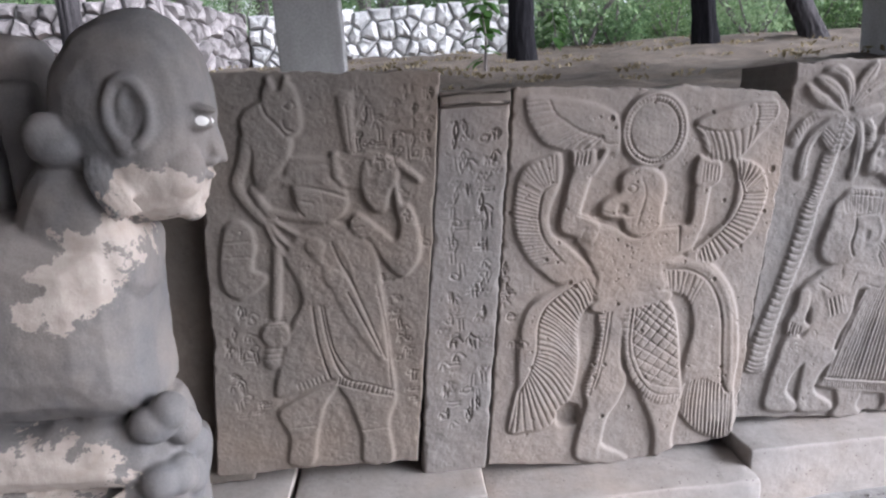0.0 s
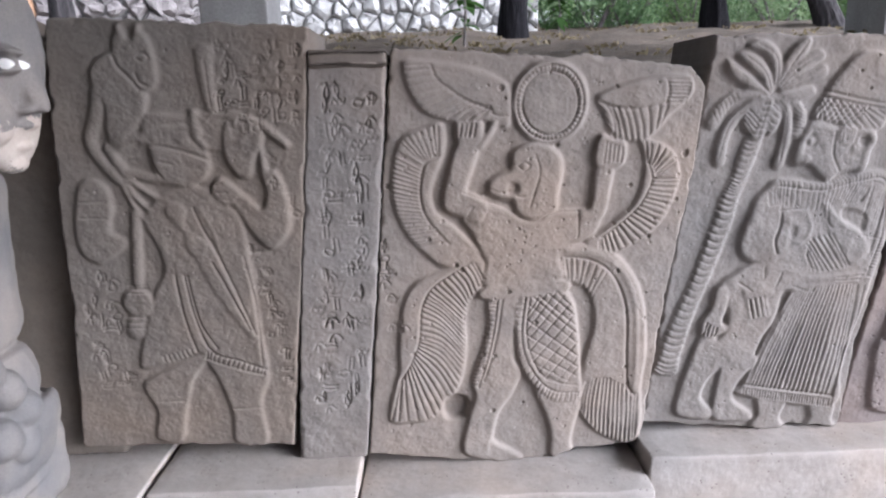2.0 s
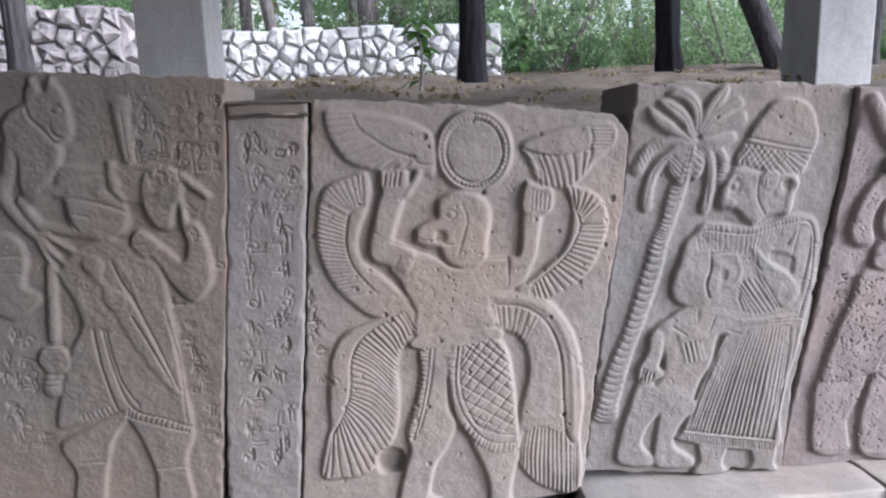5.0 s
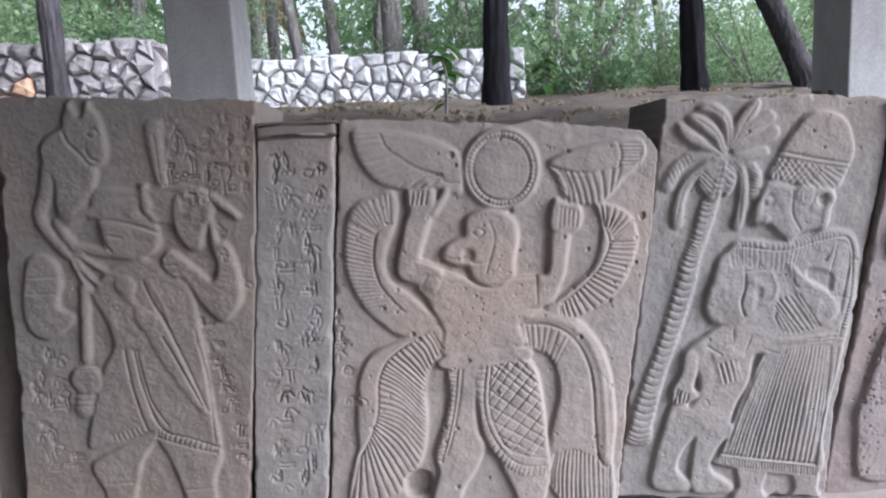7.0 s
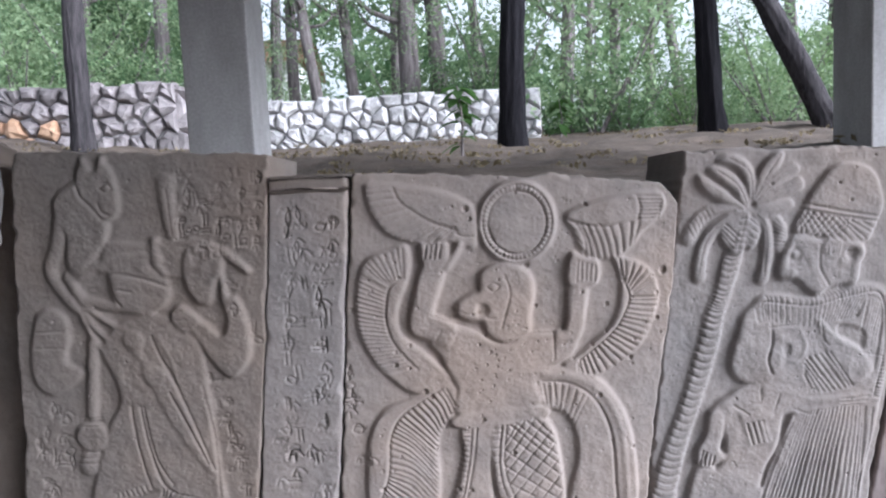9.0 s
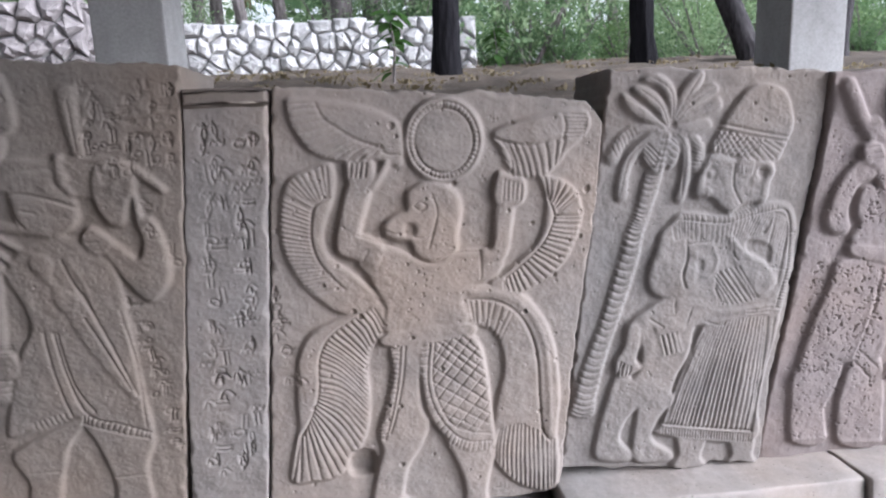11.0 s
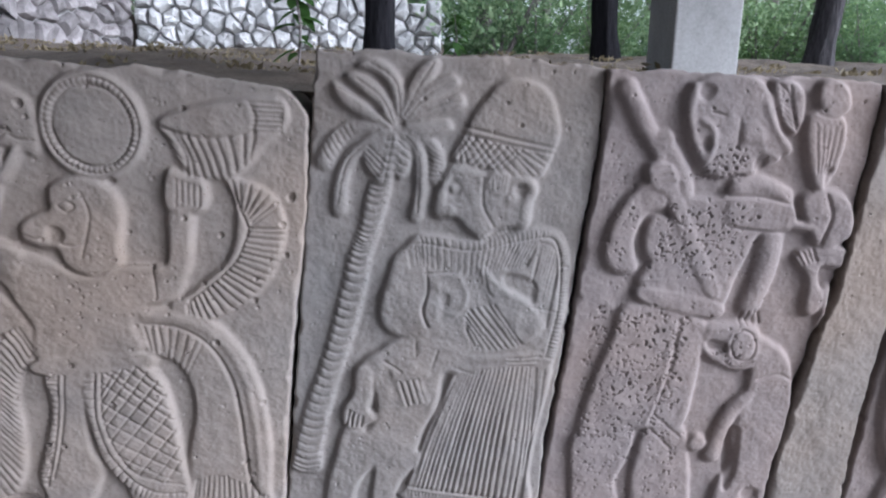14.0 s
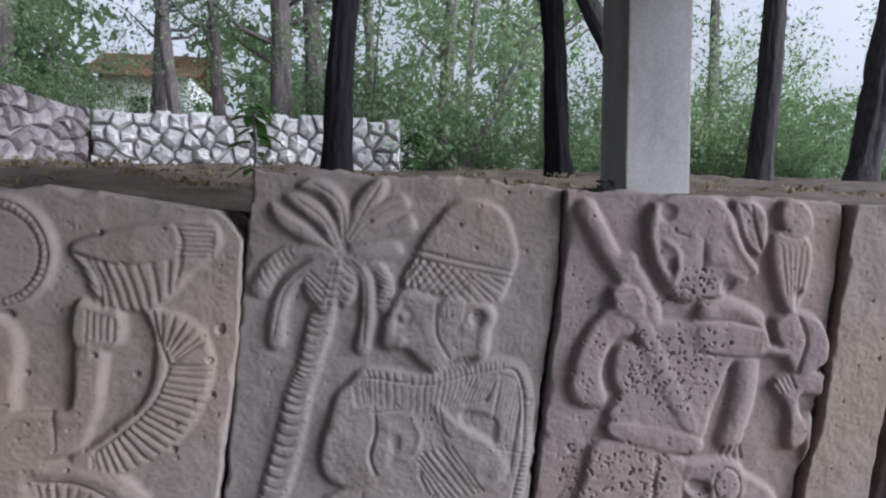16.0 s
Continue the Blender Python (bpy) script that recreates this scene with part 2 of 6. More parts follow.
class Relief:
    """A stone slab whose face is carved: raised shapes and cut lines over a plane that leans slightly forward."""

    def __init__(self, foot, lean, step=0.0026, depth=1.15, turn=0.0, pivot=0.0):
        self.foot, self.lean, self.step, self.depth, self.ops = foot, lean, step, depth, []
        self.turn, self.pivot = turn, pivot

    def fill(self, name, h, bevel, pts):
        self.ops.append(("fill", name, h, bevel, curve_points(pts, 5 * len(pts), True)))

    def sink(self, name, h, bevel, pts):
        self.ops.append(("sink", name, h, bevel, curve_points(pts, 5 * len(pts), True)))

    def disc(self, name, h, c, r):
        a = np.linspace(0, 2 * math.pi, 48, endpoint=False)
        self.ops.append(("fill", name, h, 0.010, np.stack([c[0] + r * np.cos(a), c[1] + r * np.sin(a)], 1)))

    def limb(self, name, h, radii, pts):
        self.ops.append(("limb", name, h, radii, curve_points(pts, 6 * len(pts))))

    def cut(self, w, d, pts):
        self.ops.append(("cut", None, d, w, curve_points(pts, 5 * len(pts)) if len(pts) > 2 else np.array(pts)))

    def hatch(self, n, w, d, a, b):
        for p, q in zip(curve_points(a, n), curve_points(b, n)):
            mid = (p + q) / 2 + np.random.uniform(-1, 1, 2) * 0.0015
            self.ops.append(("cut", None, d * random.uniform(0.75, 1.15), w, np.array([p, mid, q])))

    def pit(self, c, r, d):
        self.ops.append(("pit", None, d, r, np.array([c])))

    def fan(self, n, w, d, a, m, b):
        """Bent cut lines that run from curve a over curve m to curve b."""
        for p, q, r in zip(curve_points(a, n), curve_points(m, n), curve_points(b, n)):
            q = q + np.random.uniform(-1, 1, 2) * 0.0015
            self.ops.append(("cut", None, d * random.uniform(0.75, 1.15), w, curve_points([p, q, r], 9)))

    def signs(self, n, a, b, cell=0.043):
        """Worn carved marks in columns: bars, hooks, boxes, rings and waves of the size of the signs."""
        (x0, z0), (x1, z1) = a, b
        cols, rows = max(1, round((x1 - x0) / cell)), max(1, round((z0 - z1) / (cell * 1.1)))
        for c in range(cols):
            for r in range(rows):
                if random.random() > n / 100:
                    continue
                f = (r + 0.5) / rows
                x = (x0 + (c + 0.5) * (x1 - x0) / cols if cols > 1 else x0 + f * (x1 - x0)) + random.uniform(-.004, .004)
                z = z0 - f * (z0 - z1) + random.uniform(-.004, .004)
                s = cell * random.uniform(0.40, 0.54)
                for _ in range(random.choice((3, 4, 5))):
                    u, v = x + random.uniform(-.8, .8) * s, z + random.uniform(-.95, .95) * s
                    g, k = s * random.uniform(0.35, 0.62), random.randrange(6)
                    tilt = random.uniform(-.25, .25) * g
                    if k == 0:
                        q = [[(u - g * .35, v + g), (u - g * .35 + tilt, v - g)], [(u + g * .35, v + g), (u + g * .35 + tilt, v - g)]]
                    elif k == 1:
                        q = [[(u + g * .75 * math.sin(j * 1.05), v + g * .6 * math.cos(j * 1.05) + tilt * math.sin(j * 1.05)) for j in range(7)]]
                    elif k == 2:
                        q = [[(u - g, v + o * g), (u, v + o * g + tilt), (u + g, v + o * g)] for o in (.35, -.35)]
                    elif k == 3:
                        q = [[(u - g + j * g * .4, v + (g * .22 if j % 2 else -g * .22) + tilt * j * .2) for j in range(6)]]
                    elif k == 4:
                        q = [[(u + tilt, v + g * 1.2), (u + g * .35, v), (u - tilt, v - g * 1.2)], [(u + tilt, v + g * 1.2), (u - g * .35, v), (u - tilt, v - g * 1.2)]]
                    else:
                        q = [[(u - g, v - g * .6), (u - g * .5, v + g * .5), (u + g * .3, v + g * .6), (u + g, v - g * .1)], [(u - g * .2, v - g * .1), (u - g * .1, v - g)]]
                    for p in q:
                        self.cut(0.0029, random.uniform(0.0042, 0.0075), p)

    def pores(self, n, a, b, big=0.0035):
        for _ in range(n):
            self.pit((random.uniform(a[0], b[0]), random.uniform(a[1], b[1])), random.uniform(0.0018, big), random.uniform(0.004, 0.010))

    def surface(self):
        L, R = np.array(self.left[::-1]), np.array(self.right[::-1])
        B, T = np.array(self.bottom), np.array(self.top)
        nx = max(8, int(abs(R[0][0] - L[0][0]) / self.step))
        nz = int(abs(L[-1][1] - L[0][1]) / self.step)
        u, v = np.linspace(0, 1, nx + 1), np.linspace(0, 1, nz + 1)

        def along(p, s):
            d = np.r_[0, np.cumsum(np.hypot(*np.diff(p, axis=0).T))]
            return np.stack([np.interp(s * d[-1], d, p[:, k]) for k in (0, 1)], -1)

        c00, c10, c01, c11 = (L[0] + B[0]) / 2, (R[0] + B[-1]) / 2, (L[-1] + T[0]) / 2, (R[-1] + T[-1]) / 2
        for p, a, b in ((L, c00, c01), (R, c10, c11), (B, c00, c10), (T, c01, c11)):
            p[0], p[-1] = a, b
        l, r, b, t = along(L, v)[None], along(R, v)[None], along(B, u)[:, None], along(T, u)[:, None]
        U, V = u[:, None, None], v[None, :, None]
        g = (1 - U) * l + U * r + (1 - V) * b + V * t - ((1 - U) * (1 - V) * c00 + U * (1 - V) * c10 + (1 - U) * V * c01 + U * V * c11)
        x, z = g[..., 0], g[..., 1]
        wide, high = abs(c10[0] - c00[0]), abs(c01[1] - c00[1])
        ex = np.minimum(U, 1 - U)[..., 0] * wide + 0 * x
        ez = np.minimum(V, 1 - V)[..., 0] * high + 0 * x
        x = x + 0.0018 * value_noise(0 * x, z, 24, 6) * np.exp(-ex / 0.02) + 0.002 * value_noise(x, z, 70, 7) * np.exp(-ex / 0.01)
        z = z + 0.0070 * value_noise(x, 0 * z, 17, 8) * np.exp(-ez / 0.02) + 0.003 * value_noise(x, z, 70, 9) * np.exp(-ez / 0.01)
        return x, z, ex, ez

    def carve(self, x, z, ex, ez, seed):
        h, lab = np.zeros(x.shape), np.zeros(x.shape, int)
        names = []
        raised = [o for o in self.ops if o[0] in ("fill", "limb", "sink")]
        lines = [o for o in self.ops if o[0] in ("cut", "pit")]
        for k, (op, name, d, w, p) in enumerate(raised + lines):
            if k == len(raised):
                for _ in range(max(1, round(4 * (0.0032 / self.step) ** 2))):
                    q = np.pad(h, 1, mode="edge")
                    h = (q[:-2, 1:-1] + q[2:, 1:-1] + q[1:-1, :-2] + q[1:-1, 2:] + 2 * q[1:-1, 1:-1]) / 6
            d = d * (self.depth if k < len(raised) else 0.58)
            pad = 0.03 if op != "limb" else max(w) + 0.01
            if op == "pit":
                pad = w + 0.01
            lo, hi = p.min(0) - pad, p.max(0) + pad
            at = np.nonzero((x > lo[0]) & (x < hi[0]) & (z > lo[1]) & (z < hi[1]))
            if not len(at[0]):
                continue
            px, pz = x[at], z[at]
            if op in ("fill", "sink"):
                dist, _ = seg_distance(px, pz, p, True)
                dist = np.where(inside(px, pz, p), dist, -dist)
                prof = np.sqrt(np.clip(1 - (1 - np.clip((dist + 0.0045) / w, 0, 1)) ** 2, 0, 1))
                rise = d * prof + 0.05 * d * np.clip(dist / 0.06, 0, 1)
                if op == "sink":
                    h[at] -= d * prof
                    continue
            elif op == "limb":
                dist, s = seg_distance(px, pz, p)
                rad = w[0] + (w[1] - w[0]) * s
                rise = d * np.clip(1 - (dist / (1.08 * rad)) ** 2, 0, 1) ** 0.5
            elif op == "cut":
                dist, _ = seg_distance(px, pz, p)
                worn = np.clip(0.95 + 0.6 * value_noise(px, pz, 9, seed + 11), 0.5, 1.2)
                h[at] -= d * worn * np.exp(-(dist / w) ** 2)
                continue
            else:
                dist = np.hypot(px - p[0][0], pz - p[0][1]) * (1 + 0.25 * value_noise(px, pz, 60, 5))
                h[at] -= d * np.clip((w - dist) / (0.35 * w), 0, 1)
                continue
            if name not in names:
                names.append(name)
            win = rise > h[at]
            sel = (at[0][win], at[1][win])
            h[sel] = rise[win]
            lab[(at[0][rise > 0.25 * d], at[1][rise > 0.25 * d])] = names.index(name) + 1
        h += 0.0022 * value_noise(x, z, 14, seed) + 0.0010 * value_noise(x, z, 45, seed + 1) + 0.0006 * value_noise(x, z, 150, seed + 2)
        h += 0.003 * value_noise(x, z, 4, seed + 3)
        chips = np.clip(value_noise(x, z, 26, seed + 4) - 0.15, 0, 1)
        r = 0.006 + 0.020 * chips
        for e in (ex, ez):
            k = np.clip(1 - e / r, 0, 1)
            h -= r * (1 - np.sqrt(np.clip(1 - k**2, 0, 1)))
        return h, lab, names

    def build(self, name, label, material, thick=0.22, seed=1, group="carved stone slabs", words={}):
        x, z, ex, ez = self.surface()
        h, lab, names = self.carve(x, z, ex, ez, seed)
        y = self.foot + self.lean * (z - 0.2) + self.turn * (x - self.pivot) + 0.010 - h
        base = np.array([x.mean(), self.foot + thick / 2, z.min()])
        n, m = x.shape
        co = np.stack([x, y, z], -1) - base
        du, dv = np.gradient(co, axis=0), np.gradient(co, axis=1)
        nor = np.cross(du, dv)
        nor /= np.linalg.norm(nor, axis=-1, keepdims=True) + 1e-12
        nor *= -np.sign(nor[n // 2, m // 2, 1])
        idx = np.arange(n * m).reshape(n, m)
        quads = np.stack([idx[:-1, :-1], idx[1:, :-1], idx[1:, 1:], idx[:-1, 1:]], -1).reshape(-1, 4)
        cell = lab[:-1, :-1].ravel()
        thing = root(name, base, label, "relief slab", group)
        co, nor = co.reshape(-1, 3), nor.reshape(-1, 3)
        for k, nm in enumerate(["block"] + names):
            f = quads[cell == k]
            if not len(f):
                continue
            used, inv = np.unique(f, return_inverse=True)
            vs, fs, ns = co[used], inv.reshape(-1, 4), nor[used]
            if k == 0:
                ring = np.r_[idx[:, 0], idx[-1, 1:], idx[-2::-1, -1], idx[0, -2:0:-1]]
                front = co[ring]
                back = front.copy()
                back[:, 1] = thick / 2
                c = front.mean(0)
                out = front - c
                out[:, 1] = 0
                big = np.abs(out[:, 0]) / np.abs(out[:, 0]).max() > np.abs(out[:, 2]) / np.abs(out[:, 2]).max()
                ns2 = np.where(big[:, None], np.sign(out) * [1, 0, 0], np.sign(out) * [0, 0, 1])
                o, q = len(vs), len(ring)
                a = np.arange(q)
                b = (a + 1) % q
                fs = np.r_[fs, np.stack([o + a, o + q + a, o + q + b, o + b], -1)]
                vs, ns = np.r_[vs, front, back], np.r_[ns, ns2, ns2]
            ob = raw_mesh(nm, vs, fs, material)
            ob.parent = thing
            if k == 0:
                bm = bmesh.new()
                bm.from_mesh(ob.data)
                bm.verts.ensure_lookup_table()
                bm.faces.new([bm.verts[o + q + t] for t in range(q)])
                bm.to_mesh(ob.data)
                bm.free()
            smooth(ob)
            if k == 0:
                ob.data.set_sharp_from_angle(angle=radians(60))
            else:
                ob.data.normals_split_custom_set_from_vertices([tuple(t) for t in ns])
            tagged(ob, words.get(nm, ""))
        return thing


rl, rn, rb = Relief(2.04, -0.085, depth=0.56), Relief(2.04, -0.085), Relief(2.065, -0.077, depth=0.70, turn=0.05, pivot=0.95)
rp, rm, rs, rk = Relief(2.10, -0.072, depth=0.64), Relief(2.115, -0.105, depth=0.78), Relief(2.095, -0.105), Relief(2.10, -0.105, depth=0.9)
# Goat bearer
rl.left = [(-0.288, 1.506), (-0.338, 1.123), (-0.379, 0.704), (-0.442, 0.257)]
rl.right = [(0.359, 1.478), (0.349, 1.375), (0.310, 1.017), (0.260, 0.652), (0.204, 0.240)]
rl.top = [(-0.288, 1.503), (0.004, 1.490), (0.278, 1.478), (0.357, 1.451)]
rl.bottom = [(-0.441, 0.263), (-0.182, 0.262), (0.205, 0.251)]
rl.fill("animal", 0.02, 0.012, [(-0.117, 1.463), (-0.094, 1.445), (-0.072, 1.449), (-0.052, 1.462), (-0.038, 1.433), (-0.033, 1.384), (-0.036, 1.341), (-0.060, 1.323), (-0.082, 1.327), (-0.101, 1.356), (-0.123, 1.393), (-0.130, 1.421)])
rl.limb("animal", 0.022, (0.012, 0.009), [(-0.100, 1.446), (-0.107, 1.474)])
rl.limb("animal", 0.022, (0.012, 0.009), [(-0.069, 1.444), (-0.059, 1.475)])
rl.cut(0.003, 0.005, [(-0.075, 1.402), (-0.056, 1.413), (-0.044, 1.401), (-0.059, 1.392), (-0.073, 1.401)])
rl.disc("animal", 0.026, (-0.056, 1.402), 0.006)
rl.cut(0.004, 0.006, [(-0.083, 1.363), (-0.077, 1.343), (-0.059, 1.333)])
rl.cut(0.004, 0.006, [(-0.131, 1.407), (-0.124, 1.384), (-0.100, 1.354), (-0.080, 1.326)])
rl.fill("animal", 0.02, 0.014, [(-0.172, 1.400), (-0.127, 1.416), (-0.106, 1.364), (-0.083, 1.326), (-0.066, 1.318), (-0.081, 1.263), (-0.124, 1.213), (-0.138, 1.181), (-0.172, 1.183), (-0.183, 1.228), (-0.173, 1.286), (-0.194, 1.330), (-0.194, 1.373)])
rl.limb("animal", 0.018, (0.019, 0.015), [(-0.187, 1.318), (-0.204, 1.261), (-0.231, 1.203), (-0.213, 1.149), (-0.174, 1.093)])
rl.limb("animal", 0.019, (0.015, 0.012), [(-0.188, 1.177), (-0.168, 1.135), (-0.146, 1.104)])
rl.limb("animal", 0.018, (0.014, 0.014), [(-0.114, 1.204), (-0.158, 1.182)])
rl.fill("animal", 0.014, 0.014, [(-0.077, 1.262), (0.023, 1.255), (0.097, 1.261), (0.169, 1.258), (0.215, 1.227), (0.216, 1.185), (0.188, 1.141), (0.176, 1.094), (0.142, 1.095), (0.118, 1.129), (0.108, 1.160), (0.071, 1.169), (0.035, 1.207), (0.021, 1.237), (-0.052, 1.233), (-0.089, 1.215)])
rl.fill("animal", 0.025, 0.012, [(0.125, 1.233), (0.183, 1.251), (0.217, 1.224), (0.212, 1.176), (0.187, 1.139), (0.174, 1.094), (0.143, 1.095), (0.119, 1.135), (0.112, 1.180)])
rl.limb("animal", 0.023, (0.012, 0.010), [(0.218, 1.227), (0.250, 1.199), (0.277, 1.174)])
rl.limb("animal", 0.022, (0.015, 0.012), [(0.046, 1.258), (0.044, 1.207), (0.065, 1.176)])
rl.disc("animal", 0.024, (0.048, 1.216), 0.014)
rl.sink("animal", 0.006, 0.006, [(0.144, 1.218), (0.162, 1.220), (0.156, 1.199), (0.142, 1.200)])
rl.limb("horn", 0.012, (0.022, 0.015), [(0.091, 1.410), (0.089, 1.343), (0.094, 1.267)])
rl.cut(0.003, 0.004, [(0.092, 1.393), (0.093, 1.278)])
rl.fill("figure", 0.022, 0.016, [(-0.078, 1.188), (-0.053, 1.178), (0.012, 1.161), (0.061, 1.147), (0.068, 1.116), (0.039, 1.084), (-0.014, 1.077), (-0.062, 1.094), (-0.080, 1.131)])
rl.fill("figure", 0.018, 0.012, [(-0.115, 1.198), (-0.067, 1.226), (0.021, 1.234), (0.027, 1.193), (0.069, 1.149), (-0.003, 1.161), (-0.073, 1.182)])
rl.cut(0.004, 0.006, [(-0.074, 1.179), (-0.052, 1.181), (0.012, 1.163), (0.065, 1.140)])
rl.cut(0.004, 0.005, [(-0.078, 1.167), (-0.078, 1.130), (-0.061, 1.099)])
rl.cut(0.003, 0.005, [(-0.057, 1.139), (-0.029, 1.132)])
rl.limb("figure", 0.02, (0.014, 0.012), [(-0.156, 1.113), (-0.071, 1.091), (0.013, 1.077)])
rl.fill("figure", 0.023, 0.014, [(0.210, 1.176), (0.220, 1.110), (0.243, 1.100), (0.263, 1.032), (0.264, 0.951), (0.229, 0.899), (0.198, 0.891), (0.158, 0.940), (0.126, 1.004), (0.086, 1.048), (0.102, 1.081), (0.159, 1.033), (0.194, 1.001), (0.214, 1.046), (0.203, 1.102)])
rl.fill("figure", 0.026, 0.008, [(0.074, 1.073), (0.094, 1.088), (0.121, 1.068), (0.142, 1.042), (0.101, 1.020), (0.071, 1.048)])
rl.hatch(3, 0.003, 0.005, [(0.080, 1.070), (0.087, 1.031)], [(0.098, 1.075), (0.114, 1.030)])
rl.limb("figure", 0.018, (0.009, 0.007), [(-0.156, 1.092), (-0.137, 1.041), (-0.088, 0.988)])
rl.limb("figure", 0.018, (0.009, 0.007), [(-0.145, 1.091), (-0.092, 1.047), (-0.028, 1.016)])
rl.limb("figure", 0.018, (0.009, 0.007), [(-0.167, 1.088), (-0.153, 1.034), (-0.120, 0.970)])
rl.fill("purse", 0.018, 0.012, [(-0.300, 1.024), (-0.279, 1.082), (-0.240, 1.095), (-0.210, 1.067), (-0.206, 1.017), (-0.222, 0.951), (-0.187, 0.923), (-0.219, 0.888), (-0.271, 0.865), (-0.309, 0.890), (-0.315, 0.947)])
rl.cut(0.003, 0.004, [(-0.293, 0.993), (-0.226, 0.990)])
rl.cut(0.003, 0.004, [(-0.286, 1.036), (-0.219, 1.036)])
rl.limb("mace", 0.019, (0.015, 0.015), [(-0.146, 0.999), (-0.178, 0.798)])
rl.disc("mace", 0.022, (-0.186, 0.738), 0.041)
rl.limb("mace", 0.018, (0.026, 0.026), [(-0.197, 0.692), (-0.208, 0.651)])
rl.hatch(3, 0.003, 0.005, [(-0.206, 0.791), (-0.209, 0.770)], [(-0.154, 0.789), (-0.157, 0.768)])
rl.hatch(3, 0.003, 0.005, [(-0.226, 0.695), (-0.231, 0.662)], [(-0.174, 0.693), (-0.179, 0.659)])
rl.fill("figure", 0.016, 0.015, [(-0.128, 0.978), (-0.078, 1.043), (0.015, 1.070), (0.085, 1.036), (0.132, 0.988), (0.141, 0.865), (0.144, 0.751), (0.147, 0.635), (0.146, 0.505), (0.011, 0.536), (-0.032, 0.572), (-0.145, 0.543), (-0.212, 0.536), (-0.187, 0.633), (-0.137, 0.760), (-0.098, 0.827), (-0.097, 0.891), (-0.113, 0.936)])
rl.fill("dagger", 0.022, 0.01, [(-0.064, 1.011), (-0.029, 1.030), (-0.008, 1.006), (-0.019, 0.966), (0.007, 0.934), (0.035, 0.917), (0.055, 0.881), (0.089, 0.783), (0.135, 0.635), (0.131, 0.614), (0.096, 0.651), (0.025, 0.786), (-0.003, 0.867), (-0.024, 0.900), (-0.024, 0.941), (-0.051, 0.974)])
rl.disc("dagger", 0.026, (0.009, 0.899), 0.029)
rl.disc("dagger", 0.026, (-0.038, 1.004), 0.026)
rl.cut(0.0035, 0.005, [(0.041, 0.853), (0.082, 0.746), (0.120, 0.644)])
rl.limb("dagger", 0.021, (0.010, 0.007), [(0.031, 1.011), (0.054, 0.947), (0.067, 0.880)])
rl.cut(0.004, 0.006, [(0.011, 1.011), (0.030, 0.948), (0.060, 0.876), (0.134, 0.627)])
rl.cut(0.0035, 0.006, [(-0.068, 0.817), (-0.063, 0.694), (-0.043, 0.579)])
rl.cut(0.0035, 0.006, [(-0.044, 0.816), (-0.033, 0.685), (0.000, 0.577), (0.075, 0.545), (0.150, 0.512)])
rl.cut(0.0035, 0.005, [(-0.035, 0.816), (-0.022, 0.676), (0.017, 0.587)])
rl.cut(0.0035, 0.005, [(-0.021, 0.554), (0.057, 0.523), (0.145, 0.495)])
rl.hatch(14, 0.003, 0.005, [(-0.012, 0.578), (0.067, 0.543), (0.147, 0.516)], [(-0.018, 0.556), (0.058, 0.525), (0.142, 0.497)])
rl.hatch(7, 0.003, 0.005, [(-0.142, 0.567), (-0.061, 0.587)], [(-0.138, 0.546), (-0.057, 0.566)])
rl.cut(0.004, 0.005, [(0.129, 0.865), (0.143, 0.718), (0.143, 0.533)])
rl.fill("figure", 0.016, 0.012, [(-0.188, 0.497), (-0.019, 0.566), (-0.070, 0.485), (-0.105, 0.380), (-0.131, 0.283), (-0.203, 0.289), (-0.188, 0.386), (-0.213, 0.462)])
rl.fill("figure", 0.016, 0.012, [(-0.013, 0.566), (0.148, 0.510), (0.123, 0.401), (0.124, 0.258), (0.035, 0.265), (0.036, 0.370), (0.011, 0.479)])
rl.cut(0.003, 0.004, [(-0.179, 0.419), (-0.104, 0.418)])
rl.cut(0.003, 0.004, [(0.040, 0.384), (0.124, 0.386)])
rl.signs(97, (0.105, 1.440), (0.335, 1.215), 0.046)
rl.signs(92, (0.160, 0.90), (0.228, 0.44), 0.052)
rl.signs(45, (-0.345, 0.83), (-0.245, 0.46), 0.06)
rl.signs(80, (0.215, 1.16), (0.285, 0.98), 0.05)
rl.pores(40, (-0.239, 1.46), (0.189, 0.29), .0028)
# Inscribed pier
rn.left = [(0.352, 1.371), (0.322, 1.127), (0.282, 0.813), (0.243, 0.460), (0.217, 0.184)]
rn.right = [(0.552, 1.367), (0.513, 0.969), (0.458, 0.449), (0.431, 0.187)]
rn.top = [(0.352, 1.369), (0.552, 1.366)]
rn.bottom = [(0.216, 0.186), (0.309, 0.182), (0.429, 0.187)]
rn.signs(96, (0.411, 1.33), (0.312, 0.36), 0.064)
rn.signs(96, (0.492, 1.33), (0.398, 0.36), 0.064)
rn.pores(30, (0.3, 0.25), (0.5, 1.35), 0.003)
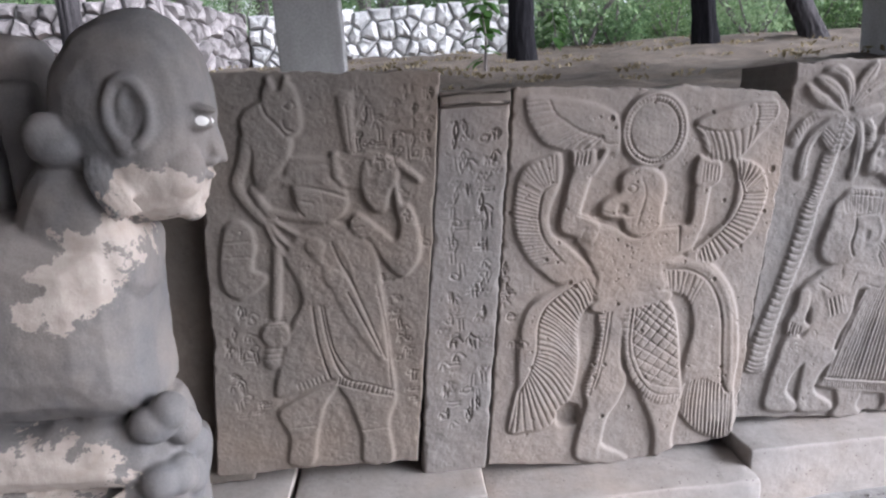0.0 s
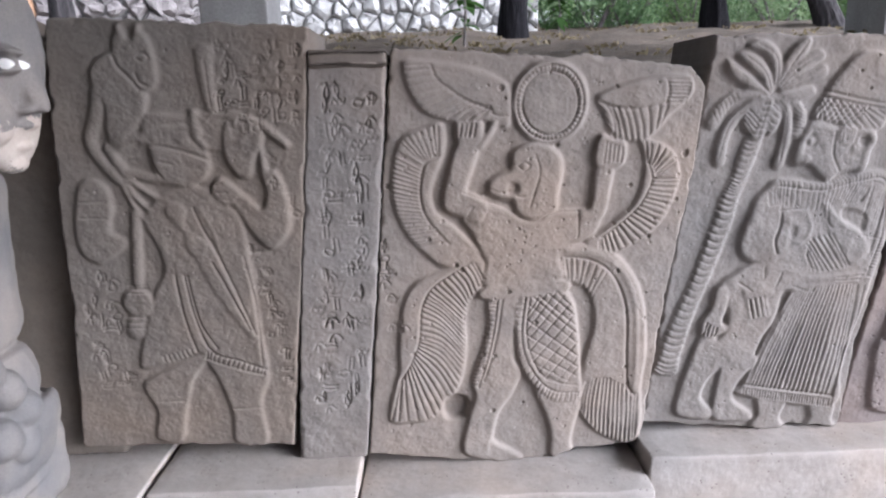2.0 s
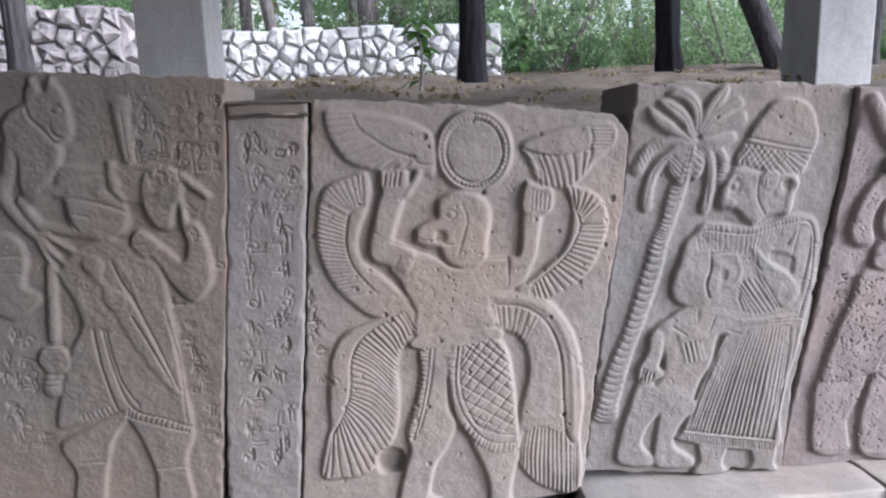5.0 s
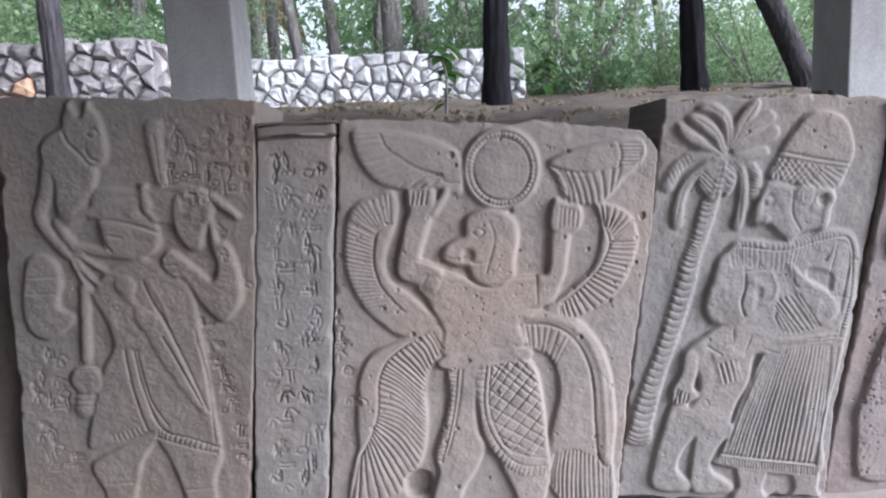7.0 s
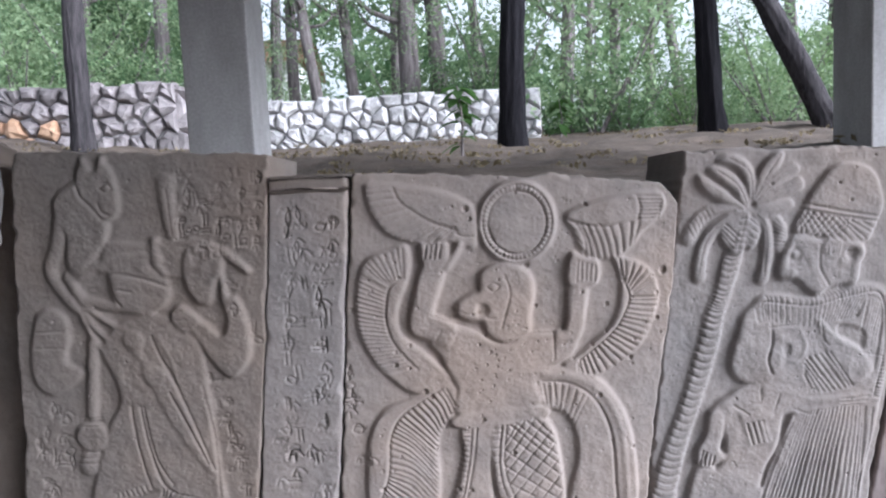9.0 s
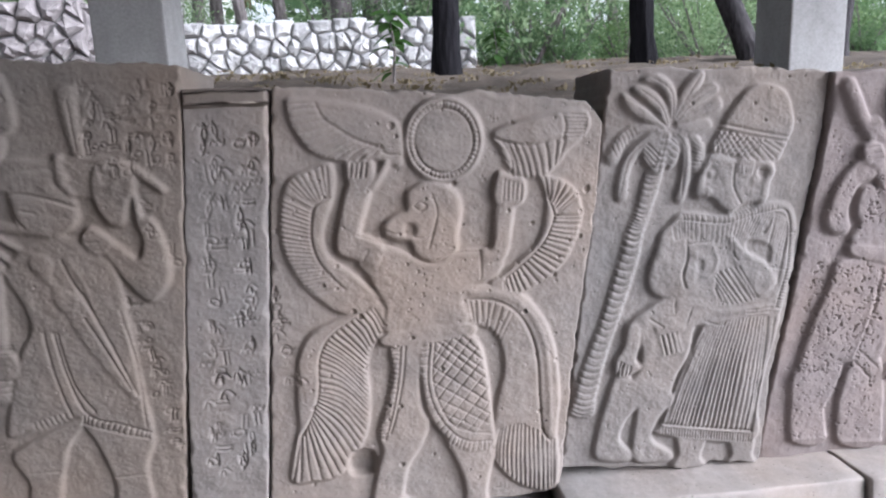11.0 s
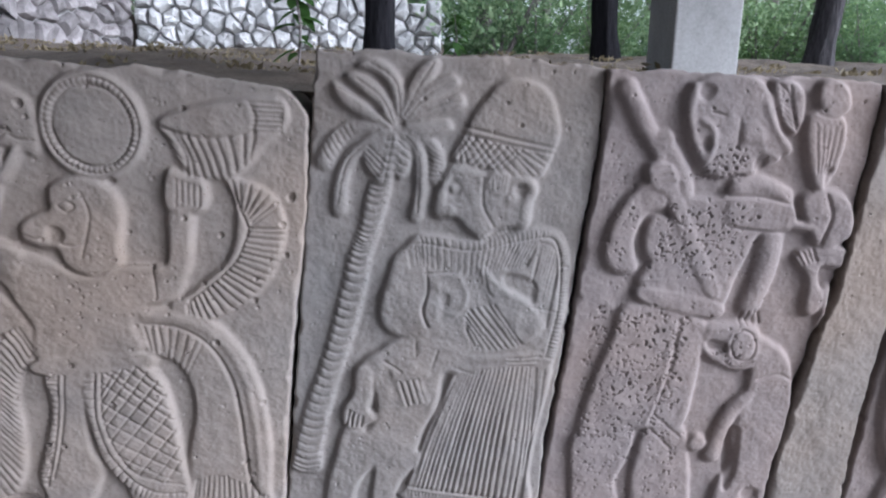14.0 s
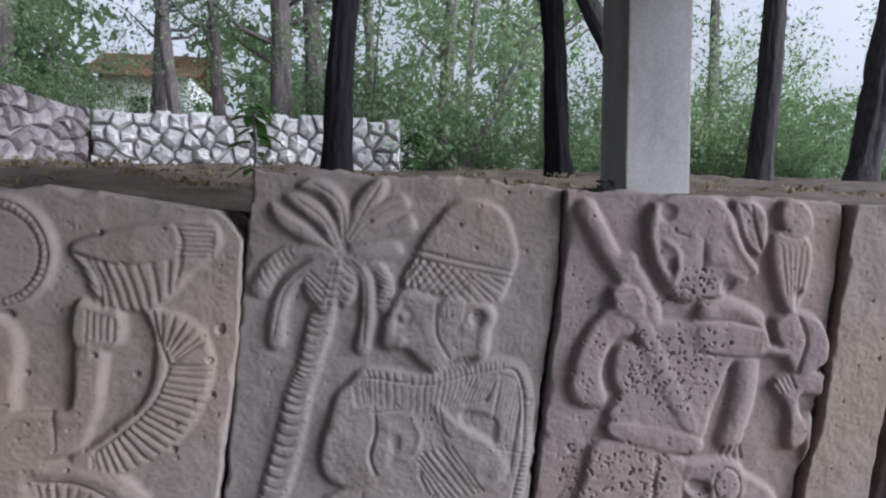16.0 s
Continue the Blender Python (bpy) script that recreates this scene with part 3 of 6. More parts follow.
# Winged genius
rb.left = [(0.565, 1.408), (0.532, 1.120), (0.489, 0.696), (0.438, 0.197)]
rb.right = [(1.418, 1.290), (1.408, 1.070), (1.366, 0.769), (1.340, 0.493), (1.320, 0.180)]
rb.top = [(0.565, 1.408), (0.869, 1.394), (1.162, 1.377), (1.313, 1.361), (1.372, 1.344), (1.400, 1.318), (1.420, 1.290)]
rb.bottom = [(0.438, 0.197), (0.635, 0.164), (0.811, 0.140), (0.974, 0.143), (1.101, 0.161), (1.313, 0.178)]
rb.fill("wing", 0.017, 0.012, [(0.601, 1.378), (0.663, 1.374), (0.732, 1.365), (0.803, 1.347), (0.852, 1.322), (0.872, 1.298), (0.875, 1.245), (0.869, 1.204), (0.841, 1.210), (0.804, 1.221), (0.768, 1.218), (0.724, 1.222), (0.675, 1.236), (0.641, 1.256), (0.615, 1.292), (0.601, 1.327), (0.597, 1.358)])
rb.cut(0.0045, 0.008, [(0.667, 1.367), (0.681, 1.333), (0.715, 1.304), (0.756, 1.277), (0.792, 1.262), (0.825, 1.250)])
rb.fan(13, 0.0036, 0.0062, [(0.602, 1.367), (0.607, 1.326), (0.628, 1.280), (0.668, 1.244), (0.725, 1.227), (0.783, 1.222)], [(0.635, 1.370), (0.641, 1.333), (0.666, 1.290), (0.706, 1.259), (0.755, 1.248), (0.801, 1.235)], [(0.664, 1.370), (0.676, 1.335), (0.712, 1.303), (0.753, 1.276), (0.787, 1.261), (0.819, 1.249)])
rb.cut(0.003, 0.005, [(0.824, 1.241), (0.845, 1.232), (0.868, 1.232)])
rb.disc("wing", 0.021, (0.783, 1.236), 0.012)
rb.pit((0.849, 1.305), 0.009, 0.014)
rb.pit((0.861, 1.278), 0.005, 0.01)
rb.pit((0.821, 1.257), 0.004, 0.008)
rb.fill("sun_disc", 0.018, 0.01, [(0.985, 1.372), (1.035, 1.357), (1.073, 1.318), (1.087, 1.263), (1.074, 1.208), (1.035, 1.167), (0.983, 1.153), (0.931, 1.170), (0.895, 1.211), (0.883, 1.266), (0.897, 1.320), (0.935, 1.358)])
rb.sink("sun_disc", 0.006, 0.006, [(0.983, 1.345), (1.021, 1.334), (1.049, 1.304), (1.059, 1.262), (1.049, 1.220), (1.021, 1.189), (0.982, 1.179), (0.943, 1.191), (0.915, 1.223), (0.906, 1.265), (0.917, 1.305), (0.945, 1.335)])
rb.cut(0.003, 0.006, [(0.985, 1.362), (1.030, 1.349), (1.063, 1.313), (1.076, 1.263), (1.064, 1.213), (1.030, 1.176), (0.983, 1.164), (0.937, 1.179), (0.904, 1.216), (0.893, 1.266), (0.906, 1.315), (0.940, 1.349), (0.985, 1.362)])
rb.cut(0.003, 0.006, [(0.985, 1.345), (1.022, 1.334), (1.050, 1.304), (1.061, 1.262), (1.051, 1.220), (1.022, 1.189), (0.983, 1.179), (0.945, 1.191), (0.917, 1.223), (0.908, 1.264), (0.919, 1.305), (0.947, 1.335), (0.985, 1.345)])
rb.hatch(50, 0.003, 0.0055, [(0.985, 1.346), (1.023, 1.335), (1.052, 1.304), (1.063, 1.262), (1.052, 1.219), (1.023, 1.188), (0.983, 1.177), (0.944, 1.190), (0.916, 1.222), (0.906, 1.265), (0.917, 1.306), (0.946, 1.336), (0.985, 1.346)], [(0.985, 1.360), (1.029, 1.347), (1.062, 1.312), (1.075, 1.263), (1.063, 1.214), (1.029, 1.178), (0.983, 1.165), (0.938, 1.180), (0.905, 1.217), (0.894, 1.266), (0.907, 1.314), (0.940, 1.348), (0.985, 1.360)])
rb.fill("wing", 0.018, 0.012, [(1.116, 1.274), (1.166, 1.298), (1.243, 1.316), (1.329, 1.326), (1.369, 1.319), (1.379, 1.285), (1.355, 1.251), (1.319, 1.221), (1.288, 1.184), (1.250, 1.157), (1.178, 1.159), (1.154, 1.179), (1.134, 1.236)])
rb.cut(0.0045, 0.007, [(1.122, 1.262), (1.175, 1.244), (1.238, 1.241), (1.309, 1.255)])
rb.cut(0.004, 0.006, [(1.301, 1.316), (1.312, 1.286), (1.304, 1.253)])
rb.hatch(7, 0.0036, 0.0062, [(1.307, 1.316), (1.307, 1.256)], [(1.371, 1.312), (1.362, 1.255)])
rb.fan(9, 0.0046, 0.0085, [(1.141, 1.253), (1.183, 1.241), (1.238, 1.240), (1.309, 1.250)], [(1.164, 1.205), (1.200, 1.198), (1.248, 1.200), (1.305, 1.229)], [(1.165, 1.162), (1.210, 1.155), (1.254, 1.163), (1.296, 1.196)])
rb.hatch(4, 0.0042, 0.007, [(1.125, 1.259), (1.145, 1.195)], [(1.141, 1.247), (1.162, 1.172)])
rb.fill("figure", 0.024, 0.016, [(0.888, 1.139), (0.930, 1.156), (0.983, 1.149), (1.017, 1.117), (1.024, 1.067), (1.013, 1.017), (1.005, 0.956), (0.945, 0.939), (0.898, 0.964), (0.883, 1.000), (0.849, 1.006), (0.819, 1.024), (0.819, 1.054), (0.851, 1.076), (0.879, 1.088), (0.879, 1.118)])
rb.sink("figure", 0.014, 0.008, [(0.878, 1.047), (0.896, 1.040), (0.893, 1.022), (0.871, 1.022)])
rb.cut(0.0035, 0.005, [(0.820, 1.035), (0.850, 1.023), (0.874, 1.025)])
rb.cut(0.003, 0.005, [(0.896, 1.012), (0.919, 1.008), (0.946, 1.018)])
rb.cut(0.003, 0.004, [(0.947, 1.124), (0.959, 1.077), (0.946, 1.023), (0.934, 0.983)])
rb.disc("figure", 0.028, (0.915, 1.094), 0.010)
rb.cut(0.0026, 0.004, [(0.898, 1.098), (0.915, 1.106), (0.931, 1.094), (0.914, 1.083), (0.898, 1.096)])
rb.fill("figure", 0.025, 0.014, [(0.733, 1.164), (0.787, 1.160), (0.771, 1.091), (0.753, 1.033), (0.781, 1.016), (0.815, 0.985), (0.788, 0.933), (0.747, 0.956), (0.698, 0.977), (0.689, 1.017), (0.704, 1.078)])
rb.fill("figure", 0.026, 0.008, [(0.730, 1.217), (0.750, 1.214), (0.782, 1.218), (0.800, 1.210), (0.792, 1.163), (0.757, 1.149), (0.733, 1.164)])
rb.limb("figure", 0.026, (0.012, 0.012), [(0.832, 1.212), (0.816, 1.187), (0.794, 1.154)])
rb.hatch(4, 0.003, 0.007, [(0.743, 1.214), (0.782, 1.213)], [(0.738, 1.182), (0.775, 1.181)])
rb.fill("figure", 0.025, 0.014, [(1.119, 1.083), (1.167, 1.089), (1.161, 1.014), (1.151, 0.954), (1.131, 0.930), (1.083, 0.933), (1.076, 0.959), (1.106, 0.968), (1.114, 1.024)])
rb.fill("figure", 0.026, 0.008, [(1.129, 1.172), (1.162, 1.159), (1.197, 1.149), (1.196, 1.096), (1.164, 1.078), (1.119, 1.088), (1.115, 1.130)])
rb.hatch(4, 0.003, 0.007, [(1.153, 1.147), (1.189, 1.137)], [(1.151, 1.104), (1.186, 1.096)])
rb.cut(0.003, 0.005, [(1.143, 1.154), (1.138, 1.095)])
rb.cut(0.003, 0.005, [(1.074, 0.959), (1.076, 0.886)])
rb.cut(0.003, 0.004, [(0.752, 0.954), (0.772, 0.985)])
rb.fill("figure", 0.02, 0.016, [(0.810, 0.987), (0.864, 0.977), (0.902, 0.949), (0.945, 0.937), (1.000, 0.959), (1.077, 0.959), (1.135, 0.934), (1.122, 0.892), (1.078, 0.869), (1.045, 0.863), (1.026, 0.821), (1.026, 0.757), (0.812, 0.744), (0.808, 0.816), (0.789, 0.859), (0.768, 0.910), (0.743, 0.956)])
rb.cut(0.0035, 0.006, [(0.746, 1.027), (0.803, 1.003), (0.864, 0.978), (0.902, 0.949), (0.945, 0.937), (1.000, 0.958), (1.077, 0.958)])
rb.fill("wing", 0.017, 0.012, [(0.691, 1.215), (0.644, 1.205), (0.596, 1.188), (0.570, 1.154), (0.556, 1.091), (0.551, 1.030), (0.561, 0.972), (0.588, 0.911), (0.634, 0.856), (0.686, 0.815), (0.764, 0.819), (0.790, 0.848), (0.752, 0.894), (0.708, 0.937), (0.671, 0.967), (0.654, 1.011), (0.660, 1.057), (0.681, 1.109), (0.698, 1.165)])
rb.hatch(24, 0.0036, 0.0062, [(0.571, 1.145), (0.557, 1.091), (0.552, 1.030), (0.563, 0.971), (0.589, 0.914), (0.620, 0.873)], [(0.638, 1.104), (0.628, 1.062), (0.627, 1.012), (0.639, 0.964), (0.662, 0.923), (0.693, 0.886)])
rb.hatch(8, 0.0036, 0.0062, [(0.580, 1.168), (0.622, 1.196), (0.680, 1.212)], [(0.637, 1.113), (0.654, 1.125), (0.681, 1.133)])
rb.cut(0.004, 0.007, [(0.681, 1.130), (0.643, 1.110), (0.629, 1.058), (0.628, 1.007), (0.648, 0.949), (0.702, 0.882)])
rb.fill("wing", 0.017, 0.012, [(1.242, 1.157), (1.299, 1.143), (1.341, 1.112), (1.361, 1.059), (1.355, 1.007), (1.330, 0.942), (1.289, 0.889), (1.233, 0.853), (1.178, 0.830), (1.128, 0.846), (1.103, 0.868), (1.152, 0.896), (1.192, 0.931), (1.236, 0.971), (1.256, 1.027), (1.262, 1.091), (1.251, 1.131)])
rb.hatch(20, 0.0036, 0.0062, [(1.360, 1.043), (1.350, 0.987), (1.318, 0.929), (1.269, 0.877), (1.195, 0.838), (1.140, 0.849)], [(1.285, 1.045), (1.277, 1.002), (1.249, 0.962), (1.214, 0.925), (1.174, 0.890), (1.139, 0.866)])
rb.hatch(7, 0.0036, 0.0062, [(1.256, 1.151), (1.315, 1.132), (1.349, 1.091)], [(1.267, 1.094), (1.284, 1.078), (1.292, 1.052)])
rb.cut(0.004, 0.007, [(1.267, 1.091), (1.282, 1.050), (1.272, 1.010), (1.249, 0.967), (1.201, 0.921), (1.146, 0.879)])
rb.fill("wing", 0.017, 0.013, [(0.790, 0.834), (0.732, 0.814), (0.669, 0.791), (0.613, 0.769), (0.579, 0.729), (0.558, 0.661), (0.548, 0.554), (0.547, 0.481), (0.529, 0.422), (0.511, 0.319), (0.572, 0.309), (0.639, 0.316), (0.693, 0.377), (0.730, 0.441), (0.746, 0.538), (0.745, 0.643), (0.760, 0.706), (0.793, 0.749), (0.806, 0.791)])
rb.cut(0.004, 0.008, [(0.764, 0.819), (0.708, 0.789), (0.647, 0.745), (0.618, 0.683), (0.608, 0.586), (0.583, 0.514), (0.554, 0.461)])
rb.fan(34, 0.0038, 0.0068, [(0.777, 0.818), (0.715, 0.788), (0.653, 0.741), (0.621, 0.691), (0.614, 0.603), (0.604, 0.550), (0.582, 0.500), (0.547, 0.458)], [(0.788, 0.797), (0.742, 0.752), (0.695, 0.700), (0.679, 0.652), (0.678, 0.576), (0.663, 0.493), (0.612, 0.408), (0.530, 0.387)], [(0.800, 0.769), (0.761, 0.708), (0.745, 0.647), (0.743, 0.571), (0.738, 0.501), (0.710, 0.405), (0.643, 0.317), (0.515, 0.321)])
rb.fill("figure", 0.023, 0.008, [(0.812, 0.743), (1.026, 0.755), (1.034, 0.716), (0.814, 0.706)])
rb.fill("figure", 0.021, 0.014, [(0.820, 0.704), (0.905, 0.707), (0.889, 0.600), (0.892, 0.506), (0.912, 0.459), (0.884, 0.382), (0.844, 0.316), (0.824, 0.217), (0.808, 0.156), (0.735, 0.189), (0.754, 0.306), (0.775, 0.383), (0.767, 0.442), (0.797, 0.533), (0.817, 0.623)])
rb.hatch(22, 0.003, 0.006, [(0.823, 0.698), (0.807, 0.606), (0.783, 0.497), (0.763, 0.423)], [(0.839, 0.697), (0.826, 0.605), (0.805, 0.505), (0.785, 0.421)])
rb.cut(0.003, 0.006, [(0.843, 0.702), (0.831, 0.604), (0.810, 0.504), (0.784, 0.417)])
rb.cut(0.003, 0.006, [(0.856, 0.701), (0.843, 0.603), (0.821, 0.503), (0.800, 0.438)])
rb.fill("figure", 0.021, 0.014, [(0.964, 0.404), (1.095, 0.351), (1.085, 0.250), (1.079, 0.188), (1.098, 0.130), (1.020, 0.139), (1.015, 0.227), (0.994, 0.311)])
rb.fill("figure", 0.016, 0.01, [(0.812, 0.228), (0.845, 0.202), (0.915, 0.156), (0.907, 0.136), (0.790, 0.150)])
rb.fill("kilt", 0.027, 0.012, [(0.910, 0.706), (1.031, 0.720), (1.068, 0.678), (1.086, 0.585), (1.096, 0.470), (1.101, 0.357), (1.020, 0.355), (0.973, 0.391), (0.934, 0.442), (0.909, 0.501), (0.896, 0.599)])
rb.cut(0.003, 0.006, [(0.925, 0.705), (0.914, 0.598), (0.931, 0.503), (0.979, 0.422), (1.029, 0.386), (1.097, 0.379)])
rb.cut(0.003, 0.006, [(0.938, 0.704), (0.928, 0.597), (0.947, 0.511), (0.994, 0.434), (1.096, 0.403)])
rb.hatch(26, 0.0028, 0.0055, [(0.906, 0.696), (0.898, 0.599), (0.914, 0.495), (0.966, 0.398), (1.020, 0.359), (1.097, 0.353)], [(0.923, 0.698), (0.914, 0.598), (0.931, 0.503), (0.979, 0.422), (1.029, 0.386), (1.095, 0.377)])
rb.hatch(10, 0.003, 0.0062, [(1.021, 0.717), (0.971, 0.709), (0.941, 0.695), (0.931, 0.615), (0.935, 0.531), (0.968, 0.458)], [(1.068, 0.667), (1.080, 0.613), (1.086, 0.562), (1.090, 0.490), (1.087, 0.432), (1.042, 0.412)])
rb.hatch(10, 0.003, 0.0062, [(0.964, 0.708), (1.021, 0.717), (1.068, 0.667), (1.086, 0.566), (1.090, 0.470)], [(0.932, 0.658), (0.929, 0.593), (0.943, 0.512), (0.986, 0.441), (1.052, 0.411)])
rb.fill("wing", 0.017, 0.013, [(1.026, 0.860), (1.103, 0.858), (1.170, 0.839), (1.225, 0.789), (1.269, 0.715), (1.293, 0.621), (1.304, 0.491), (1.296, 0.383), (1.306, 0.269), (1.289, 0.181), (1.223, 0.193), (1.157, 0.236), (1.110, 0.305), (1.106, 0.390), (1.113, 0.488), (1.136, 0.590), (1.133, 0.664), (1.105, 0.725), (1.046, 0.757), (1.031, 0.804)])
rb.limb("wing", 0.022, (0.017, 0.015), [(1.041, 0.844), (1.112, 0.837), (1.174, 0.809), (1.223, 0.757), (1.257, 0.674), (1.270, 0.570), (1.276, 0.454), (1.275, 0.391)])
rb.cut(0.0045, 0.01, [(1.041, 0.824), (1.112, 0.814), (1.171, 0.778), (1.210, 0.719), (1.234, 0.637), (1.244, 0.496), (1.253, 0.397), (1.273, 0.358)])
rb.hatch(8, 0.0038, 0.007, [(1.042, 0.815), (1.104, 0.810), (1.165, 0.771)], [(1.051, 0.761), (1.091, 0.737), (1.122, 0.688)])
rb.cut(0.0035, 0.005, [(1.070, 0.819), (1.081, 0.748)])
rb.fan(15, 0.0038, 0.007, [(1.123, 0.409), (1.171, 0.420), (1.226, 0.399), (1.288, 0.357)], [(1.113, 0.360), (1.164, 0.328), (1.229, 0.301), (1.288, 0.271)], [(1.110, 0.313), (1.166, 0.235), (1.232, 0.192), (1.291, 0.190)])
rb.pit((1.006, 1.148), 0.009, 0.012)
rb.pit((1.377, 1.113), 0.012, 0.012)
rb.pit((1.166, 1.301), 0.007, 0.012)
rb.pit((1.358, 1.053), 0.007, 0.012)
rb.pit((0.646, 0.896), 0.006, 0.012)
rb.pit((0.682, 0.885), 0.005, 0.012)
rb.pit((0.722, 0.816), 0.006, 0.012)
rb.pit((0.738, 0.800), 0.007, 0.012)
rb.pit((0.957, 0.626), 0.006, 0.012)
rb.pit((0.800, 0.527), 0.007, 0.012)
rb.pit((0.834, 0.521), 0.006, 0.012)
rb.pit((1.197, 0.776), 0.008, 0.012)
rb.pit((1.293, 0.616), 0.006, 0.012)
rb.pit((1.242, 0.457), 0.006, 0.012)
rb.pit((1.253, 0.397), 0.006, 0.012)
rb.pit((0.589, 0.542), 0.007, 0.012)
rb.pit((0.876, 0.726), 0.006, 0.012)
rb.pit((1.286, 0.876), 0.007, 0.012)
rb.pit((0.857, 1.023), 0.005, 0.012)
rb.pit((1.029, 1.035), 0.005, 0.012)
rb.pit((0.538, 1.050), 0.007, 0.012)
rb.pit((1.362, 0.982), 0.006, 0.012)
rb.pit((0.668, 1.132), 0.005, 0.012)
rb.pit((1.222, 1.028), 0.007, 0.012)
rb.pit((1.126, 0.477), 0.004, 0.012)
rb.pit((0.924, 0.348), 0.005, 0.012)
rb.pit((0.828, 0.332), 0.007, 0.012)
rb.sink("pit", .034, .006, [(0.687, 0.380), (0.744, 0.374), (0.741, 0.315), (0.683, 0.317)])
rb.signs(92, (0.515, 0.899), (0.555, 0.612), 0.06)
# Nursing figures and palm
rp.left = [(1.440, 1.428), (1.420, 1.229), (1.387, 0.882), (1.341, 0.415), (1.320, 0.245)]
rp.right = [(2.066, 1.409), (2.064, 1.234), (2.040, 0.999), (2.016, 0.714), (1.989, 0.477), (1.970, 0.201)]
rp.top = [(1.442, 1.426), (1.631, 1.426), (1.840, 1.420), (2.066, 1.402)]
rp.bottom = [(1.325, 0.230), (1.637, 0.203), (1.991, 0.195)]
rp.fill("palm_tree", 0.018, 0.014, [(1.555, 1.151), (1.595, 1.148), (1.570, 1.042), (1.549, 0.976), (1.538, 0.907), (1.522, 0.838), (1.502, 0.768), (1.480, 0.696), (1.457, 0.623), (1.439, 0.548), (1.423, 0.471), (1.413, 0.411), (1.351, 0.420), (1.361, 0.480), (1.379, 0.556), (1.402, 0.630), (1.429, 0.702), (1.451, 0.773), (1.469, 0.843), (1.488, 0.912), (1.503, 0.979), (1.527, 1.045)])
rp.fan(40, 0.0036, 0.0062, [(1.554, 1.143), (1.527, 1.045), (1.503, 0.979), (1.469, 0.843), (1.429, 0.702), (1.379, 0.556), (1.352, 0.430)], [(1.573, 1.139), (1.547, 1.035), (1.528, 0.969), (1.496, 0.832), (1.454, 0.690), (1.408, 0.543), (1.382, 0.416)], [(1.594, 1.143), (1.570, 1.042), (1.549, 0.976), (1.522, 0.838), (1.480, 0.696), (1.439, 0.548), (1.413, 0.421)])
rp.fill("palm_tree", 0.021, 0.013, [(1.602, 1.269), (1.555, 1.309), (1.508, 1.342), (1.476, 1.360), (1.480, 1.332), (1.517, 1.300), (1.565, 1.278)])
rp.fill("palm_tree", 0.021, 0.013, [(1.607, 1.277), (1.596, 1.321), (1.567, 1.359), (1.523, 1.380), (1.502, 1.374), (1.528, 1.349), (1.568, 1.315), (1.590, 1.280)])
rp.fill("palm_tree", 0.021, 0.013, [(1.616, 1.284), (1.623, 1.345), (1.605, 1.386), (1.568, 1.410), (1.537, 1.406), (1.528, 1.395), (1.566, 1.382), (1.591, 1.357), (1.607, 1.309)])
rp.fill("palm_tree", 0.021, 0.013, [(1.623, 1.288), (1.634, 1.356), (1.659, 1.396), (1.689, 1.414), (1.698, 1.399), (1.676, 1.357), (1.641, 1.315)])
rp.fill("palm_tree", 0.021, 0.013, [(1.626, 1.284), (1.649, 1.329), (1.684, 1.365), (1.729, 1.379), (1.742, 1.361), (1.711, 1.341), (1.662, 1.310)])
rp.fill("palm_tree", 0.021, 0.013, [(1.628, 1.279), (1.668, 1.311), (1.708, 1.329), (1.747, 1.339), (1.755, 1.317), (1.719, 1.302), (1.673, 1.286)])
rp.fill("palm_tree", 0.021, 0.013, [(1.623, 1.268), (1.667, 1.280), (1.718, 1.285), (1.729, 1.267), (1.691, 1.252), (1.640, 1.254)])
rp.cut(0.003, 0.004, [(1.600, 1.272), (1.543, 1.319), (1.487, 1.350)])
rp.cut(0.003, 0.004, [(1.603, 1.279), (1.576, 1.332), (1.525, 1.370)])
rp.cut(0.003, 0.004, [(1.616, 1.290), (1.608, 1.363), (1.555, 1.402)])
rp.cut(0.003, 0.004, [(1.626, 1.296), (1.656, 1.355), (1.688, 1.405)])
rp.cut(0.003, 0.004, [(1.632, 1.290), (1.676, 1.340), (1.732, 1.369)])
rp.cut(0.003, 0.004, [(1.634, 1.280), (1.694, 1.311), (1.746, 1.327)])
rp.limb("palm_tree", 0.02, (0.014, 0.017), [(1.614, 1.259), (1.647, 1.240), (1.662, 1.199), (1.664, 1.128), (1.653, 1.073)])
rp.limb("palm_tree", 0.019, (0.012, 0.019), [(1.634, 1.260), (1.675, 1.243), (1.699, 1.206), (1.697, 1.160)])
rp.limb("palm_tree", 0.02, (0.014, 0.019), [(1.594, 1.260), (1.543, 1.231), (1.506, 1.196), (1.484, 1.140), (1.482, 1.088)])
rp.limb("palm_tree", 0.018, (0.014, 0.021), [(1.577, 1.268), (1.520, 1.266), (1.477, 1.241), (1.451, 1.195)])
rp.hatch(7, 0.003, 0.005, [(1.505, 1.274), (1.446, 1.228)], [(1.516, 1.254), (1.466, 1.192)])
rp.hatch(7, 0.003, 0.005, [(1.682, 1.233), (1.680, 1.163)], [(1.710, 1.213), (1.710, 1.162)])
rp.cut(0.003, 0.004, [(1.536, 1.228), (1.498, 1.187), (1.478, 1.099)])
rp.cut(0.003, 0.004, [(1.629, 1.251), (1.658, 1.206), (1.656, 1.082)])
rp.fill("palm_tree", 0.022, 0.01, [(1.583, 1.248), (1.554, 1.233), (1.537, 1.203), (1.550, 1.173), (1.572, 1.157), (1.585, 1.182), (1.592, 1.229)])
